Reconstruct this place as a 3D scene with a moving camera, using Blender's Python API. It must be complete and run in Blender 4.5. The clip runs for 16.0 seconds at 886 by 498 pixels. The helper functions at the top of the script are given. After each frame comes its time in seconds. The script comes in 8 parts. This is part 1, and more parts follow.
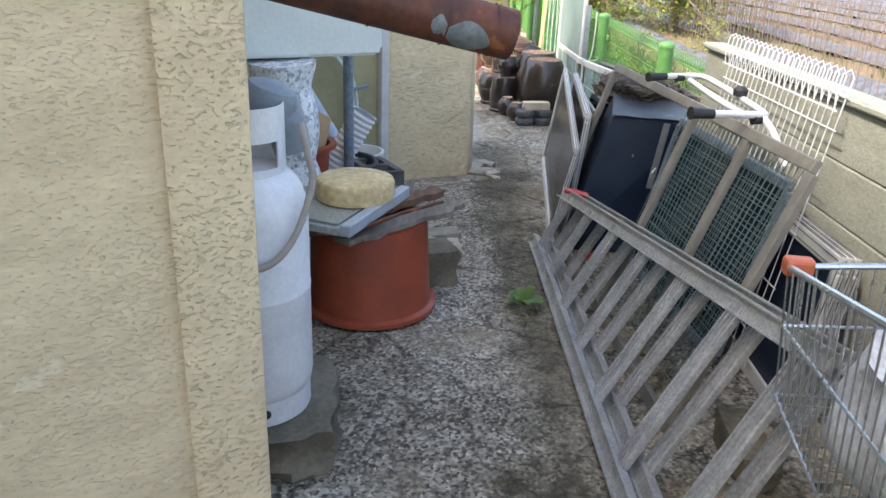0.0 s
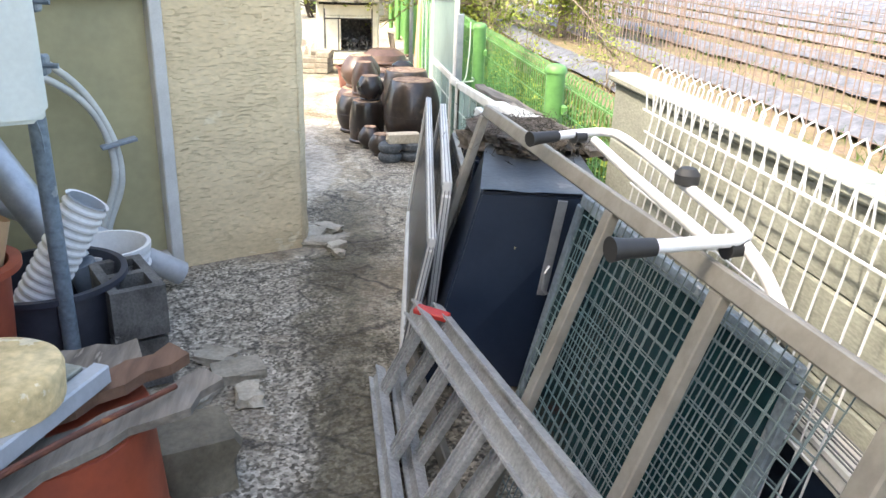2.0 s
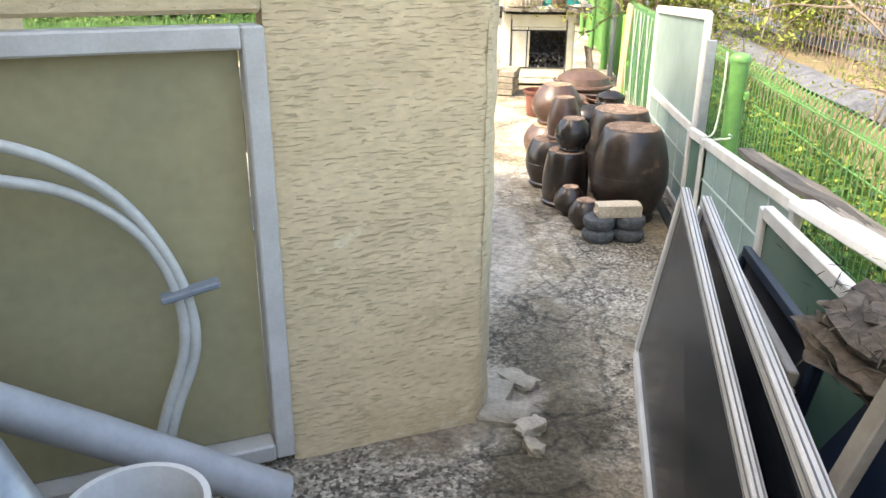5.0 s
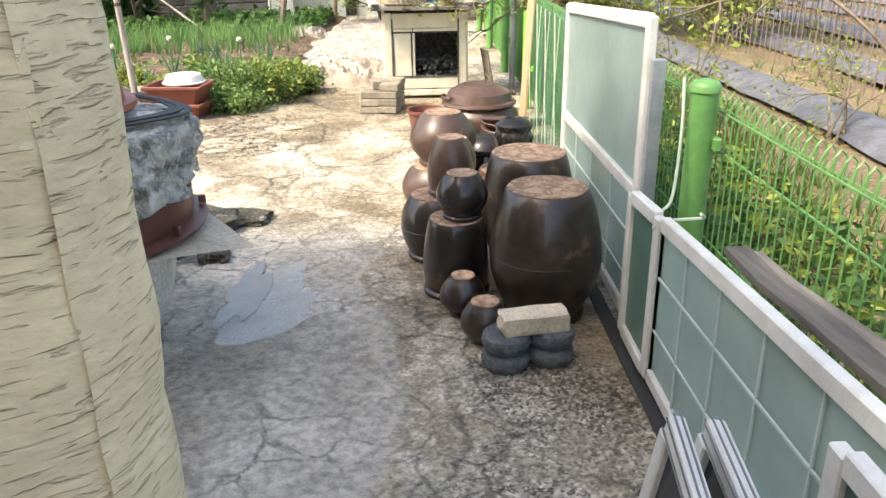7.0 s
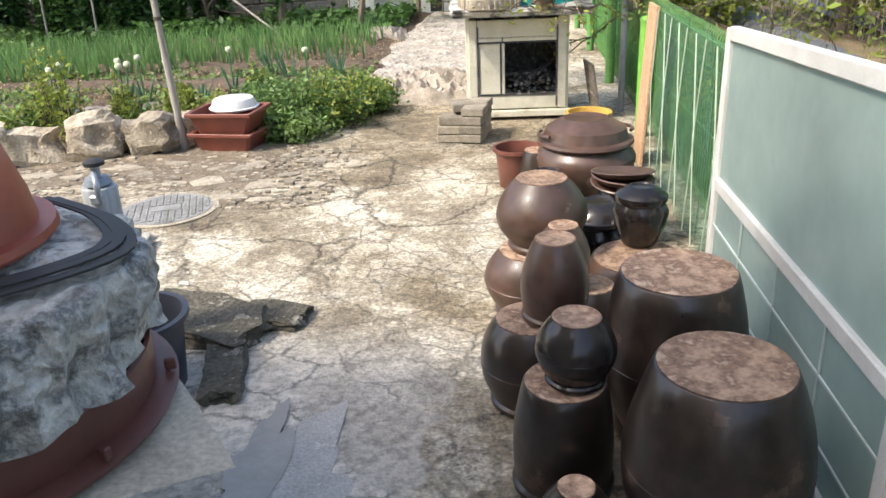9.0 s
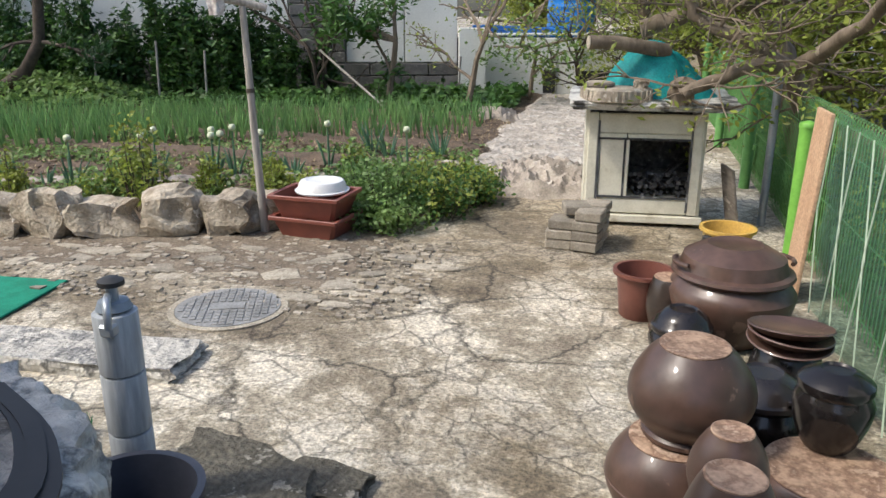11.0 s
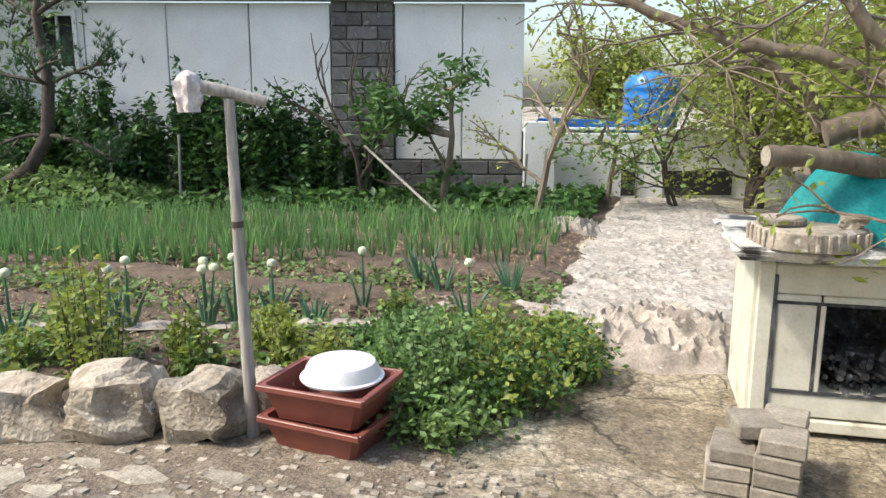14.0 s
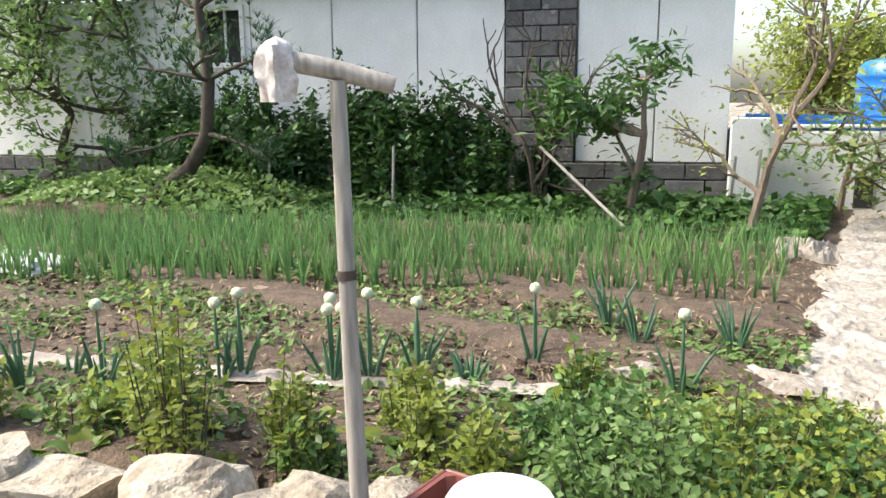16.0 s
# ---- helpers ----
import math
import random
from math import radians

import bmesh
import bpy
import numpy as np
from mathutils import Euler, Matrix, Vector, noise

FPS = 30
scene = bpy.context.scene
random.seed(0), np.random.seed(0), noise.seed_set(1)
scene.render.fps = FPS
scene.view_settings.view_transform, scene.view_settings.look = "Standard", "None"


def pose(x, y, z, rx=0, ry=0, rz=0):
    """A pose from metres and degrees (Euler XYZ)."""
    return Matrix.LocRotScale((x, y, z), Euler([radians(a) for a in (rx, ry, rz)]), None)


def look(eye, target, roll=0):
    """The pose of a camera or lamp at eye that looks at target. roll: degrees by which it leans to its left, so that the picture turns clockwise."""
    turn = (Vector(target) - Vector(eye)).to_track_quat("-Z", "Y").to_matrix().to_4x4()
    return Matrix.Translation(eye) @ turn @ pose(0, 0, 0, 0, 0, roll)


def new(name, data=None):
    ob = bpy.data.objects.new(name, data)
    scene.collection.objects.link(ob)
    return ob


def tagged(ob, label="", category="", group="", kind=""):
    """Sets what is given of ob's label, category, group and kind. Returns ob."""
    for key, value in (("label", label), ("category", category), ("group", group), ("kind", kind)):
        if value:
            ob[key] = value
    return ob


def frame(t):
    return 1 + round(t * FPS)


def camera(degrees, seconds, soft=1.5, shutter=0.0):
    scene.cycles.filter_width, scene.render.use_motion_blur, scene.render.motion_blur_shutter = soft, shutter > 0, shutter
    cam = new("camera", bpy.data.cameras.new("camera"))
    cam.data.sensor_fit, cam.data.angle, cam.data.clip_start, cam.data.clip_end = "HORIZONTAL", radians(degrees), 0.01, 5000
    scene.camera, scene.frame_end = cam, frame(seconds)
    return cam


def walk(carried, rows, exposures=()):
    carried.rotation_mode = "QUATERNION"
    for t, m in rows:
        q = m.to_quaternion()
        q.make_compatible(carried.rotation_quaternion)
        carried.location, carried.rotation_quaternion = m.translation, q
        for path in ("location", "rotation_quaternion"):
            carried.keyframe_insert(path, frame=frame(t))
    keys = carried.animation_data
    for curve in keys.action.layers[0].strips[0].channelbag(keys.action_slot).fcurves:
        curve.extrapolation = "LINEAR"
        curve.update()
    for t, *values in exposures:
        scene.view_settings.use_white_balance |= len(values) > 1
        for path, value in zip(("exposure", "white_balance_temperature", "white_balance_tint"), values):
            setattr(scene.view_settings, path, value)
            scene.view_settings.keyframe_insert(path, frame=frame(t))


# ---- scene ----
cam = camera(59.6, 16.0)
PATH = [
    (0, (-0.018, -0.039, 1.489), (-0.014, 1.822, 0.756), 2.2),
    (0.5, (0.064, 0.343, 1.472), (0.263, 2.196, 0.746), 2.0),
    (1, (0.173, 0.754, 1.456), (0.421, 2.603, 0.734), 1.9),
    (1.5, (0.293, 1.148, 1.476), (0.547, 2.996, 0.755), 1.9),
    (2, (0.395, 1.515, 1.44), (0.645, 3.365, 0.723), 2.0),
    (2.5, (0.352, 1.823, 1.451), (0.564, 3.677, 0.731), 2.1),
    (3, (0.287, 2.075, 1.459), (0.398, 3.937, 0.737), 1.8),
    (3.5, (0.272, 2.371, 1.463), (0.192, 4.233, 0.736), 1.7),
    (4, (0.259, 2.614, 1.441), (0.073, 4.468, 0.716), 1.2),
    (4.2, (0.234, 2.727, 1.47), (0.029, 4.581, 0.746), 0.7),
    (6.3, (0.455, 4.382, 1.453), (0.421, 6.237, 0.706), -0.7),
    (6.5, (0.493, 4.586, 1.435), (0.487, 6.442, 0.689), -0.9),
    (7, (0.472, 5.002, 1.41), (0.508, 6.856, 0.66), -0.8),
    (7.5, (0.437, 5.349, 1.455), (0.48, 7.201, 0.7), -0.8),
    (8, (0.488, 5.702, 1.461), (0.515, 7.549, 0.693), -1.3),
    (8.5, (0.475, 6.055, 1.446), (0.422, 7.899, 0.672), -1.7),
    (8.7, (0.471, 6.205, 1.469), (0.359, 8.043, 0.69), -2.3),
    (10.8, (0.291, 7.177, 1.463), (-0.123, 9.001, 0.757), -0.1),
    (11, (0.288, 7.269, 1.463), (-0.137, 9.128, 0.86), -0.0),
    (11.5, (0.282, 7.541, 1.468), (-0.161, 9.447, 1.056), 0.3),
    (12, (0.177, 7.812, 1.428), (-0.306, 9.713, 1.038), 0.2),
    (12.5, (-0.003, 8.164, 1.457), (-0.509, 10.059, 1.069), 0.1),
    (13, (-0.074, 8.579, 1.43), (-0.591, 10.471, 1.04), 0.2),
    (13.5, (-0.206, 8.957, 1.428), (-0.734, 10.847, 1.038), 0.3),
    (14, (-0.378, 9.327, 1.474), (-0.938, 11.207, 1.082), 0.2),
    (14.5, (-0.454, 9.718, 1.446), (-1.061, 11.583, 1.052), 0.3),
    (15, (-0.579, 10.044, 1.425), (-1.272, 11.878, 1.028), 0.1),
    (15.5, (-0.749, 10.351, 1.438), (-1.538, 12.145, 1.038), -0.1),
    (16, (-0.954, 10.647, 1.413), (-1.915, 12.356, 1.017), -0.5),
]
walk(cam, [(t, look(eye, target, roll)) for t, eye, target, roll in PATH],
     exposures=[(0.0, 1.95, 6900, 10), (1.0, 2.3, 7050, 10), (2.0, 2.4, 7200, 10), (3.5, 2.35, 7700, 10), (4.2, 2.35, 7700, 10), (6.5, 1.8, 7500, 10), (8.5, 1.4, 6900, 10), (11.0, 0.65, 6400, 10), (12.0, 0.85, 6500, 10), (14.5, 1.15, 6500, 9), (16.0, 1.4, 6700, 9)])

# ---- world and sun ----
SUN_ELEV, SUN_AZ = 50.0, 210.0  # azimuth: degrees counter-clockwise from +x, towards the sun
world = bpy.data.worlds.new("sky")
scene.world = world
world.use_nodes = True
wn = world.node_tree.nodes
sky = wn.new("ShaderNodeTexSky")
sky.sky_type = 'NISHITA'
sky.sun_disc = False
sky.sun_elevation = radians(SUN_ELEV)
sky.sun_rotation = radians(90 - SUN_AZ)
sky.dust_density = 3.0
bg = wn["Background"]
world.node_tree.links.new(sky.outputs[0], bg.inputs[0])
bg.inputs[1].default_value = 0.15
sun = new("sun", bpy.data.lights.new("sun", 'SUN'))
sun.data.energy = 2.0
sun.data.angle = radians(6.0)
sun.data.color = (1.0, 0.95, 0.86)
ce = math.cos(radians(SUN_ELEV))
sun.matrix_world = look((ce * math.cos(radians(SUN_AZ)) * 30, ce * math.sin(radians(SUN_AZ)) * 30, math.sin(radians(SUN_ELEV)) * 30), (0, 0, 0))

# ---- materials ----
def mat(name, c1, c2=None, scale=6.0, rough=0.7, metal=0.0, bump=0.15, fine=60.0, c3=None, spread=(0.4, 0.62), stretch=(1, 1, 1), trans=0.0, vary=0.0, spec=0.5, rough2=None, c3at=0.64, dist=0.004, coat=0.0, grain=None):
    """Two or three colours in large patches, fine grain and relief; vary: change of value from object to object."""
    m = bpy.data.materials.new(name)
    m.use_nodes = True
    t = m.node_tree
    n, l = t.nodes, t.links
    b = n["Principled BSDF"]
    co = n.new("ShaderNodeTexCoord")
    mp = n.new("ShaderNodeMapping")
    mp.inputs["Scale"].default_value = stretch
    l.new(co.outputs["Object"], mp.inputs[0])
    big = n.new("ShaderNodeTexNoise")
    big.inputs["Scale"].default_value = scale
    big.inputs["Detail"].default_value = 6
    big.inputs["Roughness"].default_value = 0.62
    l.new(mp.outputs[0], big.inputs["Vector"])
    small = n.new("ShaderNodeTexNoise")
    small.inputs["Scale"].default_value = fine
    small.inputs["Detail"].default_value = 4
    l.new(mp.outputs[0], small.inputs["Vector"])
    ramp = n.new("ShaderNodeValToRGB")
    ramp.color_ramp.elements[0].position, ramp.color_ramp.elements[1].position = spread
    c2 = c2 or tuple(v * 0.8 for v in c1)
    ramp.color_ramp.elements[0].color = (*c1, 1)
    ramp.color_ramp.elements[1].color = (*c2, 1)
    if c3:
        e = ramp.color_ramp.elements.new(min(0.98, max(c3at, spread[1] + 0.02)))
        e.color = (*c3, 1)
    l.new(big.outputs[0], ramp.inputs[0])
    fr = n.new("ShaderNodeMapRange")
    fr.inputs["From Min"].default_value, fr.inputs["From Max"].default_value = 0.3, 0.7
    g = grain if grain is not None else (0.05 if bump <= 0.06 else 0.21)
    fr.inputs["To Min"].default_value, fr.inputs["To Max"].default_value = 1 - g, 1 + g
    l.new(small.outputs[0], fr.inputs[0])
    mul = n.new("ShaderNodeMix")
    mul.data_type, mul.blend_type = 'RGBA', 'MULTIPLY'
    mul.inputs["Factor"].default_value = 1.0
    l.new(ramp.outputs[0], mul.inputs["A"])
    l.new(fr.outputs[0], mul.inputs["B"])
    out = mul.outputs["Result"]
    if vary:
        oi = n.new("ShaderNodeObjectInfo")
        vr = n.new("ShaderNodeMapRange")
        vr.inputs["To Min"].default_value, vr.inputs["To Max"].default_value = 1 - vary, 1 + vary
        l.new(oi.outputs["Random"], vr.inputs[0])
        mv = n.new("ShaderNodeMix")
        mv.data_type, mv.blend_type = 'RGBA', 'MULTIPLY'
        mv.inputs["Factor"].default_value = 1.0
        l.new(out, mv.inputs["A"])
        l.new(vr.outputs[0], mv.inputs["B"])
        out = mv.outputs["Result"]
    l.new(out, b.inputs["Base Color"])
    rr = n.new("ShaderNodeMapRange")
    rr.inputs["To Min"].default_value = max(0.02, rough - 0.12)
    rr.inputs["To Max"].default_value = min(1.0, (rough2 or rough) + 0.12)
    l.new(big.outputs[0], rr.inputs[0])
    l.new(rr.outputs[0], b.inputs["Roughness"])
    b.inputs["Metallic"].default_value = metal
    b.inputs["Specular IOR Level"].default_value = spec
    b.inputs["Coat Weight"].default_value = coat
    if trans:
        b.inputs["Subsurface Weight"].default_value = 0.0
        b.inputs["Transmission Weight"].default_value = 0.0
        tl = n.new("ShaderNodeBsdfTranslucent")
        l.new(out, tl.inputs[0])
        mx = n.new("ShaderNodeMixShader")
        mx.inputs[0].default_value = trans
        l.new(b.outputs[0], mx.inputs[1])
        l.new(tl.outputs[0], mx.inputs[2])
        l.new(mx.outputs[0], n["Material Output"].inputs[0])
    if bump:
        bp = n.new("ShaderNodeBump")
        bp.inputs["Strength"].default_value = min(1.0, bump * 2)
        bp.inputs["Distance"].default_value = dist
        ad = n.new("ShaderNodeMath")
        ad.operation = 'ADD'
        l.new(small.outputs[0], ad.inputs[0])
        l.new(big.outputs[0], ad.inputs[1])
        l.new(ad.outputs[0], bp.inputs["Height"])
        l.new(bp.outputs[0], b.inputs["Normal"])
    return m


def island(m, low=0.75, high=1.25):
    """Change of value from island to island within one mesh."""
    n, l = m.node_tree.nodes, m.node_tree.links
    b = n["Principled BSDF"]
    src = b.inputs["Base Color"].links[0].from_socket
    ge = n.new("ShaderNodeNewGeometry")
    vr = n.new("ShaderNodeMapRange")
    vr.inputs["To Min"].default_value, vr.inputs["To Max"].default_value = low, high
    l.new(ge.outputs["Random Per Island"], vr.inputs[0])
    mv = n.new("ShaderNodeMix")
    mv.data_type, mv.blend_type = 'RGBA', 'MULTIPLY'
    mv.inputs["Factor"].default_value = 1.0
    l.new(src, mv.inputs["A"])
    l.new(vr.outputs[0], mv.inputs["B"])
    for lk in list(src.links):
        if lk.to_node != mv:
            l.new(mv.outputs["Result"], lk.to_socket)
    return m


# ---- mesh helpers ----
def bm_box(sx, sy, sz, m=None, bevel=0.0, at=(0, 0, 0), bm=None, seg=1):
    """A box, at its centre; with bevelled edges."""
    bm = bm or bmesh.new()
    r = bmesh.ops.create_cube(bm, size=1, matrix=(m or Matrix()) @ Matrix.Translation(at) @ Matrix.Diagonal((sx, sy, sz, 1)))
    if bevel:
        es = list({e for v in r["verts"] for e in v.link_edges})
        bmesh.ops.bevel(bm, geom=es, offset=bevel, segments=seg, affect='EDGES', profile=0.5)
    return bm


def bm_cyl(r, h, m=None, r2=None, seg=24, bm=None, caps=True, bevel=0.0):
    """A cylinder or cone from z = 0 to h."""
    bm = bm or bmesh.new()
    q = bmesh.ops.create_cone(bm, cap_ends=caps, segments=seg, radius1=r, radius2=r if r2 is None else r2, depth=h, matrix=(m or Matrix()) @ Matrix.Translation((0, 0, h / 2)))
    if bevel:
        es = [e for e in {e for v in q["verts"] for e in v.link_edges} if len(e.link_faces) == 2 and any(len(f.verts) > 4 for f in e.link_faces)]
        bmesh.ops.bevel(bm, geom=es, offset=bevel, segments=2, affect='EDGES', profile=0.5)
    return bm


def bm_lathe(profile, seg=32, m=None, bm=None, wobble=0.0, seed=0, open_ends=False):
    """A turned body from (radius, height) pairs."""
    bm = bm or bmesh.new()
    m = m or Matrix()
    rings = []
    for r, z in profile:
        ring = []
        for i in range(seg):
            a = 2 * math.pi * i / seg
            rr = r
            if wobble:
                rr = r * (1 + wobble * noise.noise((math.cos(a) * 1.5 + seed * 7, math.sin(a) * 1.5, z * 6)))
            ring.append(bm.verts.new(m @ Vector((rr * math.cos(a), rr * math.sin(a), z))))
        rings.append(ring)
    for a, b in zip(rings, rings[1:]):
        for i in range(seg):
            bm.faces.new((a[i], a[(i + 1) % seg], b[(i + 1) % seg], b[i]))
    if not open_ends:
        if profile[0][0] > 1e-4:
            bm.faces.new(rings[0][::-1])
        if profile[-1][0] > 1e-4:
            bm.faces.new(rings[-1])
    return bm


def bm_tube(points, r, seg=8, bm=None, r2=None, cap=True):
    """A round rod along points, from radius r to r2."""
    bm = bm or bmesh.new()
    pts = [Vector(p) for p in points]
    rings = []
    up = None
    for i, p in enumerate(pts):
        d = (pts[min(i + 1, len(pts) - 1)] - pts[max(i - 1, 0)])
        d = d.normalized() if d.length > 1e-9 else Vector((0, 0, 1))
        if up is None:
            up = Vector((0, 0, 1)) if abs(d.z) < 0.9 else Vector((1, 0, 0))
        s = d.cross(up).normalized()
        up = s.cross(d).normalized()
        k = i / max(1, len(pts) - 1)
        rr = r[i] if isinstance(r, (list, tuple)) else (r if r2 is None else r + (r2 - r) * k)
        rings.append([bm.verts.new(p + (s * math.cos(a) + up * math.sin(a)) * rr) for a in (2 * math.pi * j / seg for j in range(seg))])
    for a, b in zip(rings, rings[1:]):
        for i in range(seg):
            bm.faces.new((a[i], a[(i + 1) % seg], b[(i + 1) % seg], b[i]))
    if cap:
        bm.faces.new(rings[0][::-1])
        bm.faces.new(rings[-1])
    return bm


def bm_grid(nx, ny, f, bm=None):
    """A sheet f(u, v) with u, v from 0 to 1."""
    bm = bm or bmesh.new()
    vs = [[bm.verts.new(f(i / nx, j / ny)) for j in range(ny + 1)] for i in range(nx + 1)]
    for i in range(nx):
        for j in range(ny):
            bm.faces.new((vs[i][j], vs[i + 1][j], vs[i + 1][j + 1], vs[i][j + 1]))
    return bm


def bm_rock(sx, sy, sz, seed, cuts=3, rough=0.25, m=None, bm=None, freq=1.6, flat=0.75):
    """A broken stone about sx x sy x sz, centred."""
    own = bmesh.new()
    bmesh.ops.create_cube(own, size=1)
    bmesh.ops.subdivide_edges(own, edges=own.edges[:], cuts=cuts, use_grid_fill=True)
    for v in own.verts:
        p = v.co.copy()
        s = p.normalized() * 0.56
        p = p.lerp(s, 1 - flat)
        q = p * freq * 2 + Vector((seed * 3.7, seed * 1.3, seed * 2.1))
        p += Vector((noise.noise(q), noise.noise(q + Vector((9, 0, 0))), noise.noise(q + Vector((0, 9, 0))))) * rough * 0.5
        v.co = Vector((p.x * sx, p.y * sy, p.z * sz))
    if m:
        own.transform(m)
    if bm is None:
        return own
    me = bpy.data.meshes.new("tmp")
    own.to_mesh(me)
    own.free()
    bm.from_mesh(me)
    bpy.data.meshes.remove(me)
    return bm


def part(name, bm, material, parent=None, label="", smooth=False, m=None):
    """Links a bmesh as one mesh object under a thing or a part."""
    me = bpy.data.meshes.new(name)
    bmesh.ops.recalc_face_normals(bm, faces=bm.faces[:])
    bm.to_mesh(me)
    bm.free()
    for k in (material if isinstance(material, (list, tuple)) else (material,)):
        me.materials.append(k)
    if smooth:
        me.shade_smooth()
        me.set_sharp_from_angle(angle=radians(38))
    ob = new(name, me)
    if m is not None:
        ob.matrix_basis = m
    if parent is not None:
        ob.parent = parent
    return tagged(ob, label)


def thing(name, m, label, category, group="", kind=""):
    """An Empty at a thing's base."""
    ob = new(name)
    ob.empty_display_size = 0.1
    ob.matrix_basis = m
    return tagged(ob, label, category, group, kind)


def solo(name, bm, material, label, category, m=None, group="", kind="", smooth=False):
    """A thing that is one mesh."""
    return tagged(part(name, bm, material, None, label, smooth, m), label, category, group, kind)


def ground_z(y):
    return float(np.interp(y, [1, 4.5, 8, 10], [-0.03, -0.1, -0.17, -0.2]))


def at(x, y, rz=0, dz=0.0):
    return pose(x, y, ground_z(y) + dz, 0, 0, rz)


def bar(a, b, w, d, bm=None, up=(0, 0, 1), bevel=0.0):
    """A straight bar of section w x d from a to b."""
    a, b = Vector(a), Vector(b)
    x = (b - a).normalized()
    y = Vector(up).cross(x).normalized()
    z = x.cross(y)
    m = Matrix((x, y, z)).transposed().to_4x4()
    m.translation = (a + b) / 2
    return bm_box((b - a).length, w, d, m, bevel, bm=bm)

# ---- the materials of the place ----
def ground_material():
    m = mat("weathered_concrete", (0.20, 0.168, 0.125), (0.35, 0.312, 0.24), scale=1.5, rough=0.85, bump=0.5, fine=60, c3=(0.60, 0.555, 0.465), spread=(0.38, 0.49), dist=0.01, grain=0.38, c3at=0.545)
    m.node_tree.nodes["Noise Texture"].inputs["Detail"].default_value = 12
    m.node_tree.nodes["Noise Texture"].inputs["Roughness"].default_value = 0.74
    n, l = m.node_tree.nodes, m.node_tree.links
    b = n["Principled BSDF"]
    src = b.inputs["Base Color"].links[0].from_socket
    co = n.new("ShaderNodeTexCoord")
    vo = n.new("ShaderNodeTexVoronoi")
    vo.inputs["Scale"].default_value = 85
    l.new(co.outputs["Object"], vo.inputs["Vector"])
    rp = n.new("ShaderNodeValToRGB")
    rp.color_ramp.elements[0].color, rp.color_ramp.elements[1].color = (0.03, 0.027, 0.022, 1), (0.58, 0.545, 0.48, 1)
    rp.color_ramp.elements[0].position, rp.color_ramp.elements[1].position = 0.22, 0.9
    l.new(vo.outputs["Color"], rp.inputs[0])
    pm = n.new("ShaderNodeTexNoise")
    pm.inputs["Scale"].default_value = 0.75
    pm.inputs["Detail"].default_value = 9
    pm.inputs["Roughness"].default_value = 0.68
    l.new(co.outputs["Object"], pm.inputs["Vector"])
    sep = n.new("ShaderNodeSeparateXYZ")
    l.new(co.outputs["Object"], sep.inputs[0])
    older = n.new("ShaderNodeMapRange")  # the older pour, in the passage, has lost its skin
    older.inputs["From Min"].default_value, older.inputs["From Max"].default_value = 5.0, 9.5
    older.inputs["To Min"].default_value, older.inputs["To Max"].default_value = 0.10, -0.06
    l.new(sep.outputs["Y"], older.inputs[0])
    ad = n.new("ShaderNodeMath")
    ad.operation = 'ADD'
    l.new(pm.outputs[0], ad.inputs[0])
    l.new(older.outputs[0], ad.inputs[1])
    mk = n.new("ShaderNodeMapRange")
    mk.inputs["From Min"].default_value, mk.inputs["From Max"].default_value = 0.50, 0.60
    mk.inputs["To Max"].default_value = 0.85
    l.new(ad.outputs[0], mk.inputs[0])
    mx = n.new("ShaderNodeMix")
    mx.data_type = 'RGBA'
    l.new(mk.outputs[0], mx.inputs["Factor"])
    l.new(src, mx.inputs["A"])
    l.new(rp.outputs[0], mx.inputs["B"])
    moss = n.new("ShaderNodeMapRange")  # the damp mossy run down the passage
    mabs = n.new("ShaderNodeMath")
    mabs.operation = 'SUBTRACT'
    mabs.inputs[1].default_value = 0.42
    l.new(sep.outputs["X"], mabs.inputs[0])
    mab2 = n.new("ShaderNodeMath")
    mab2.operation = 'ABSOLUTE'
    l.new(mabs.outputs[0], mab2.inputs[0])
    mwob = n.new("ShaderNodeMath")
    mwob.operation = 'MULTIPLY_ADD'
    mwob.inputs[1].default_value = -1.4
    l.new(n["Noise Texture"].outputs[0], mwob.inputs[0])
    l.new(mab2.outputs[0], mwob.inputs[2])
    moss.inputs["From Min"].default_value, moss.inputs["From Max"].default_value = -0.66, -0.46
    moss.inputs["To Min"].default_value, moss.inputs["To Max"].default_value = 0.82, 0.0
    l.new(mwob.outputs[0], moss.inputs[0])
    mlim = n.new("ShaderNodeMapRange")
    mlim.inputs["From Min"].default_value, mlim.inputs["From Max"].default_value = 6.0, 7.2
    mlim.inputs["To Min"].default_value, mlim.inputs["To Max"].default_value = 1.0, 0.0
    l.new(sep.outputs["Y"], mlim.inputs[0])
    mm = n.new("ShaderNodeMath")
    mm.operation = 'MULTIPLY'
    l.new(moss.outputs[0], mm.inputs[0])
    l.new(mlim.outputs[0], mm.inputs[1])
    mo = n.new("ShaderNodeMix")
    mo.data_type = 'RGBA'
    mo.inputs["B"].default_value = (0.075, 0.065, 0.035, 1)
    l.new(mm.outputs[0], mo.inputs["Factor"])
    l.new(mx.outputs["Result"], mo.inputs["A"])
    mx = mo
    ck = n.new("ShaderNodeTexVoronoi")
    ck.feature = 'DISTANCE_TO_EDGE'
    ck.inputs["Scale"].default_value = 2.5
    wr = n.new("ShaderNodeMix")
    wr.data_type = 'RGBA'
    wr.inputs["Factor"].default_value = 0.42
    l.new(co.outputs["Object"], wr.inputs["A"])
    l.new(pm.outputs["Color"], wr.inputs["B"])
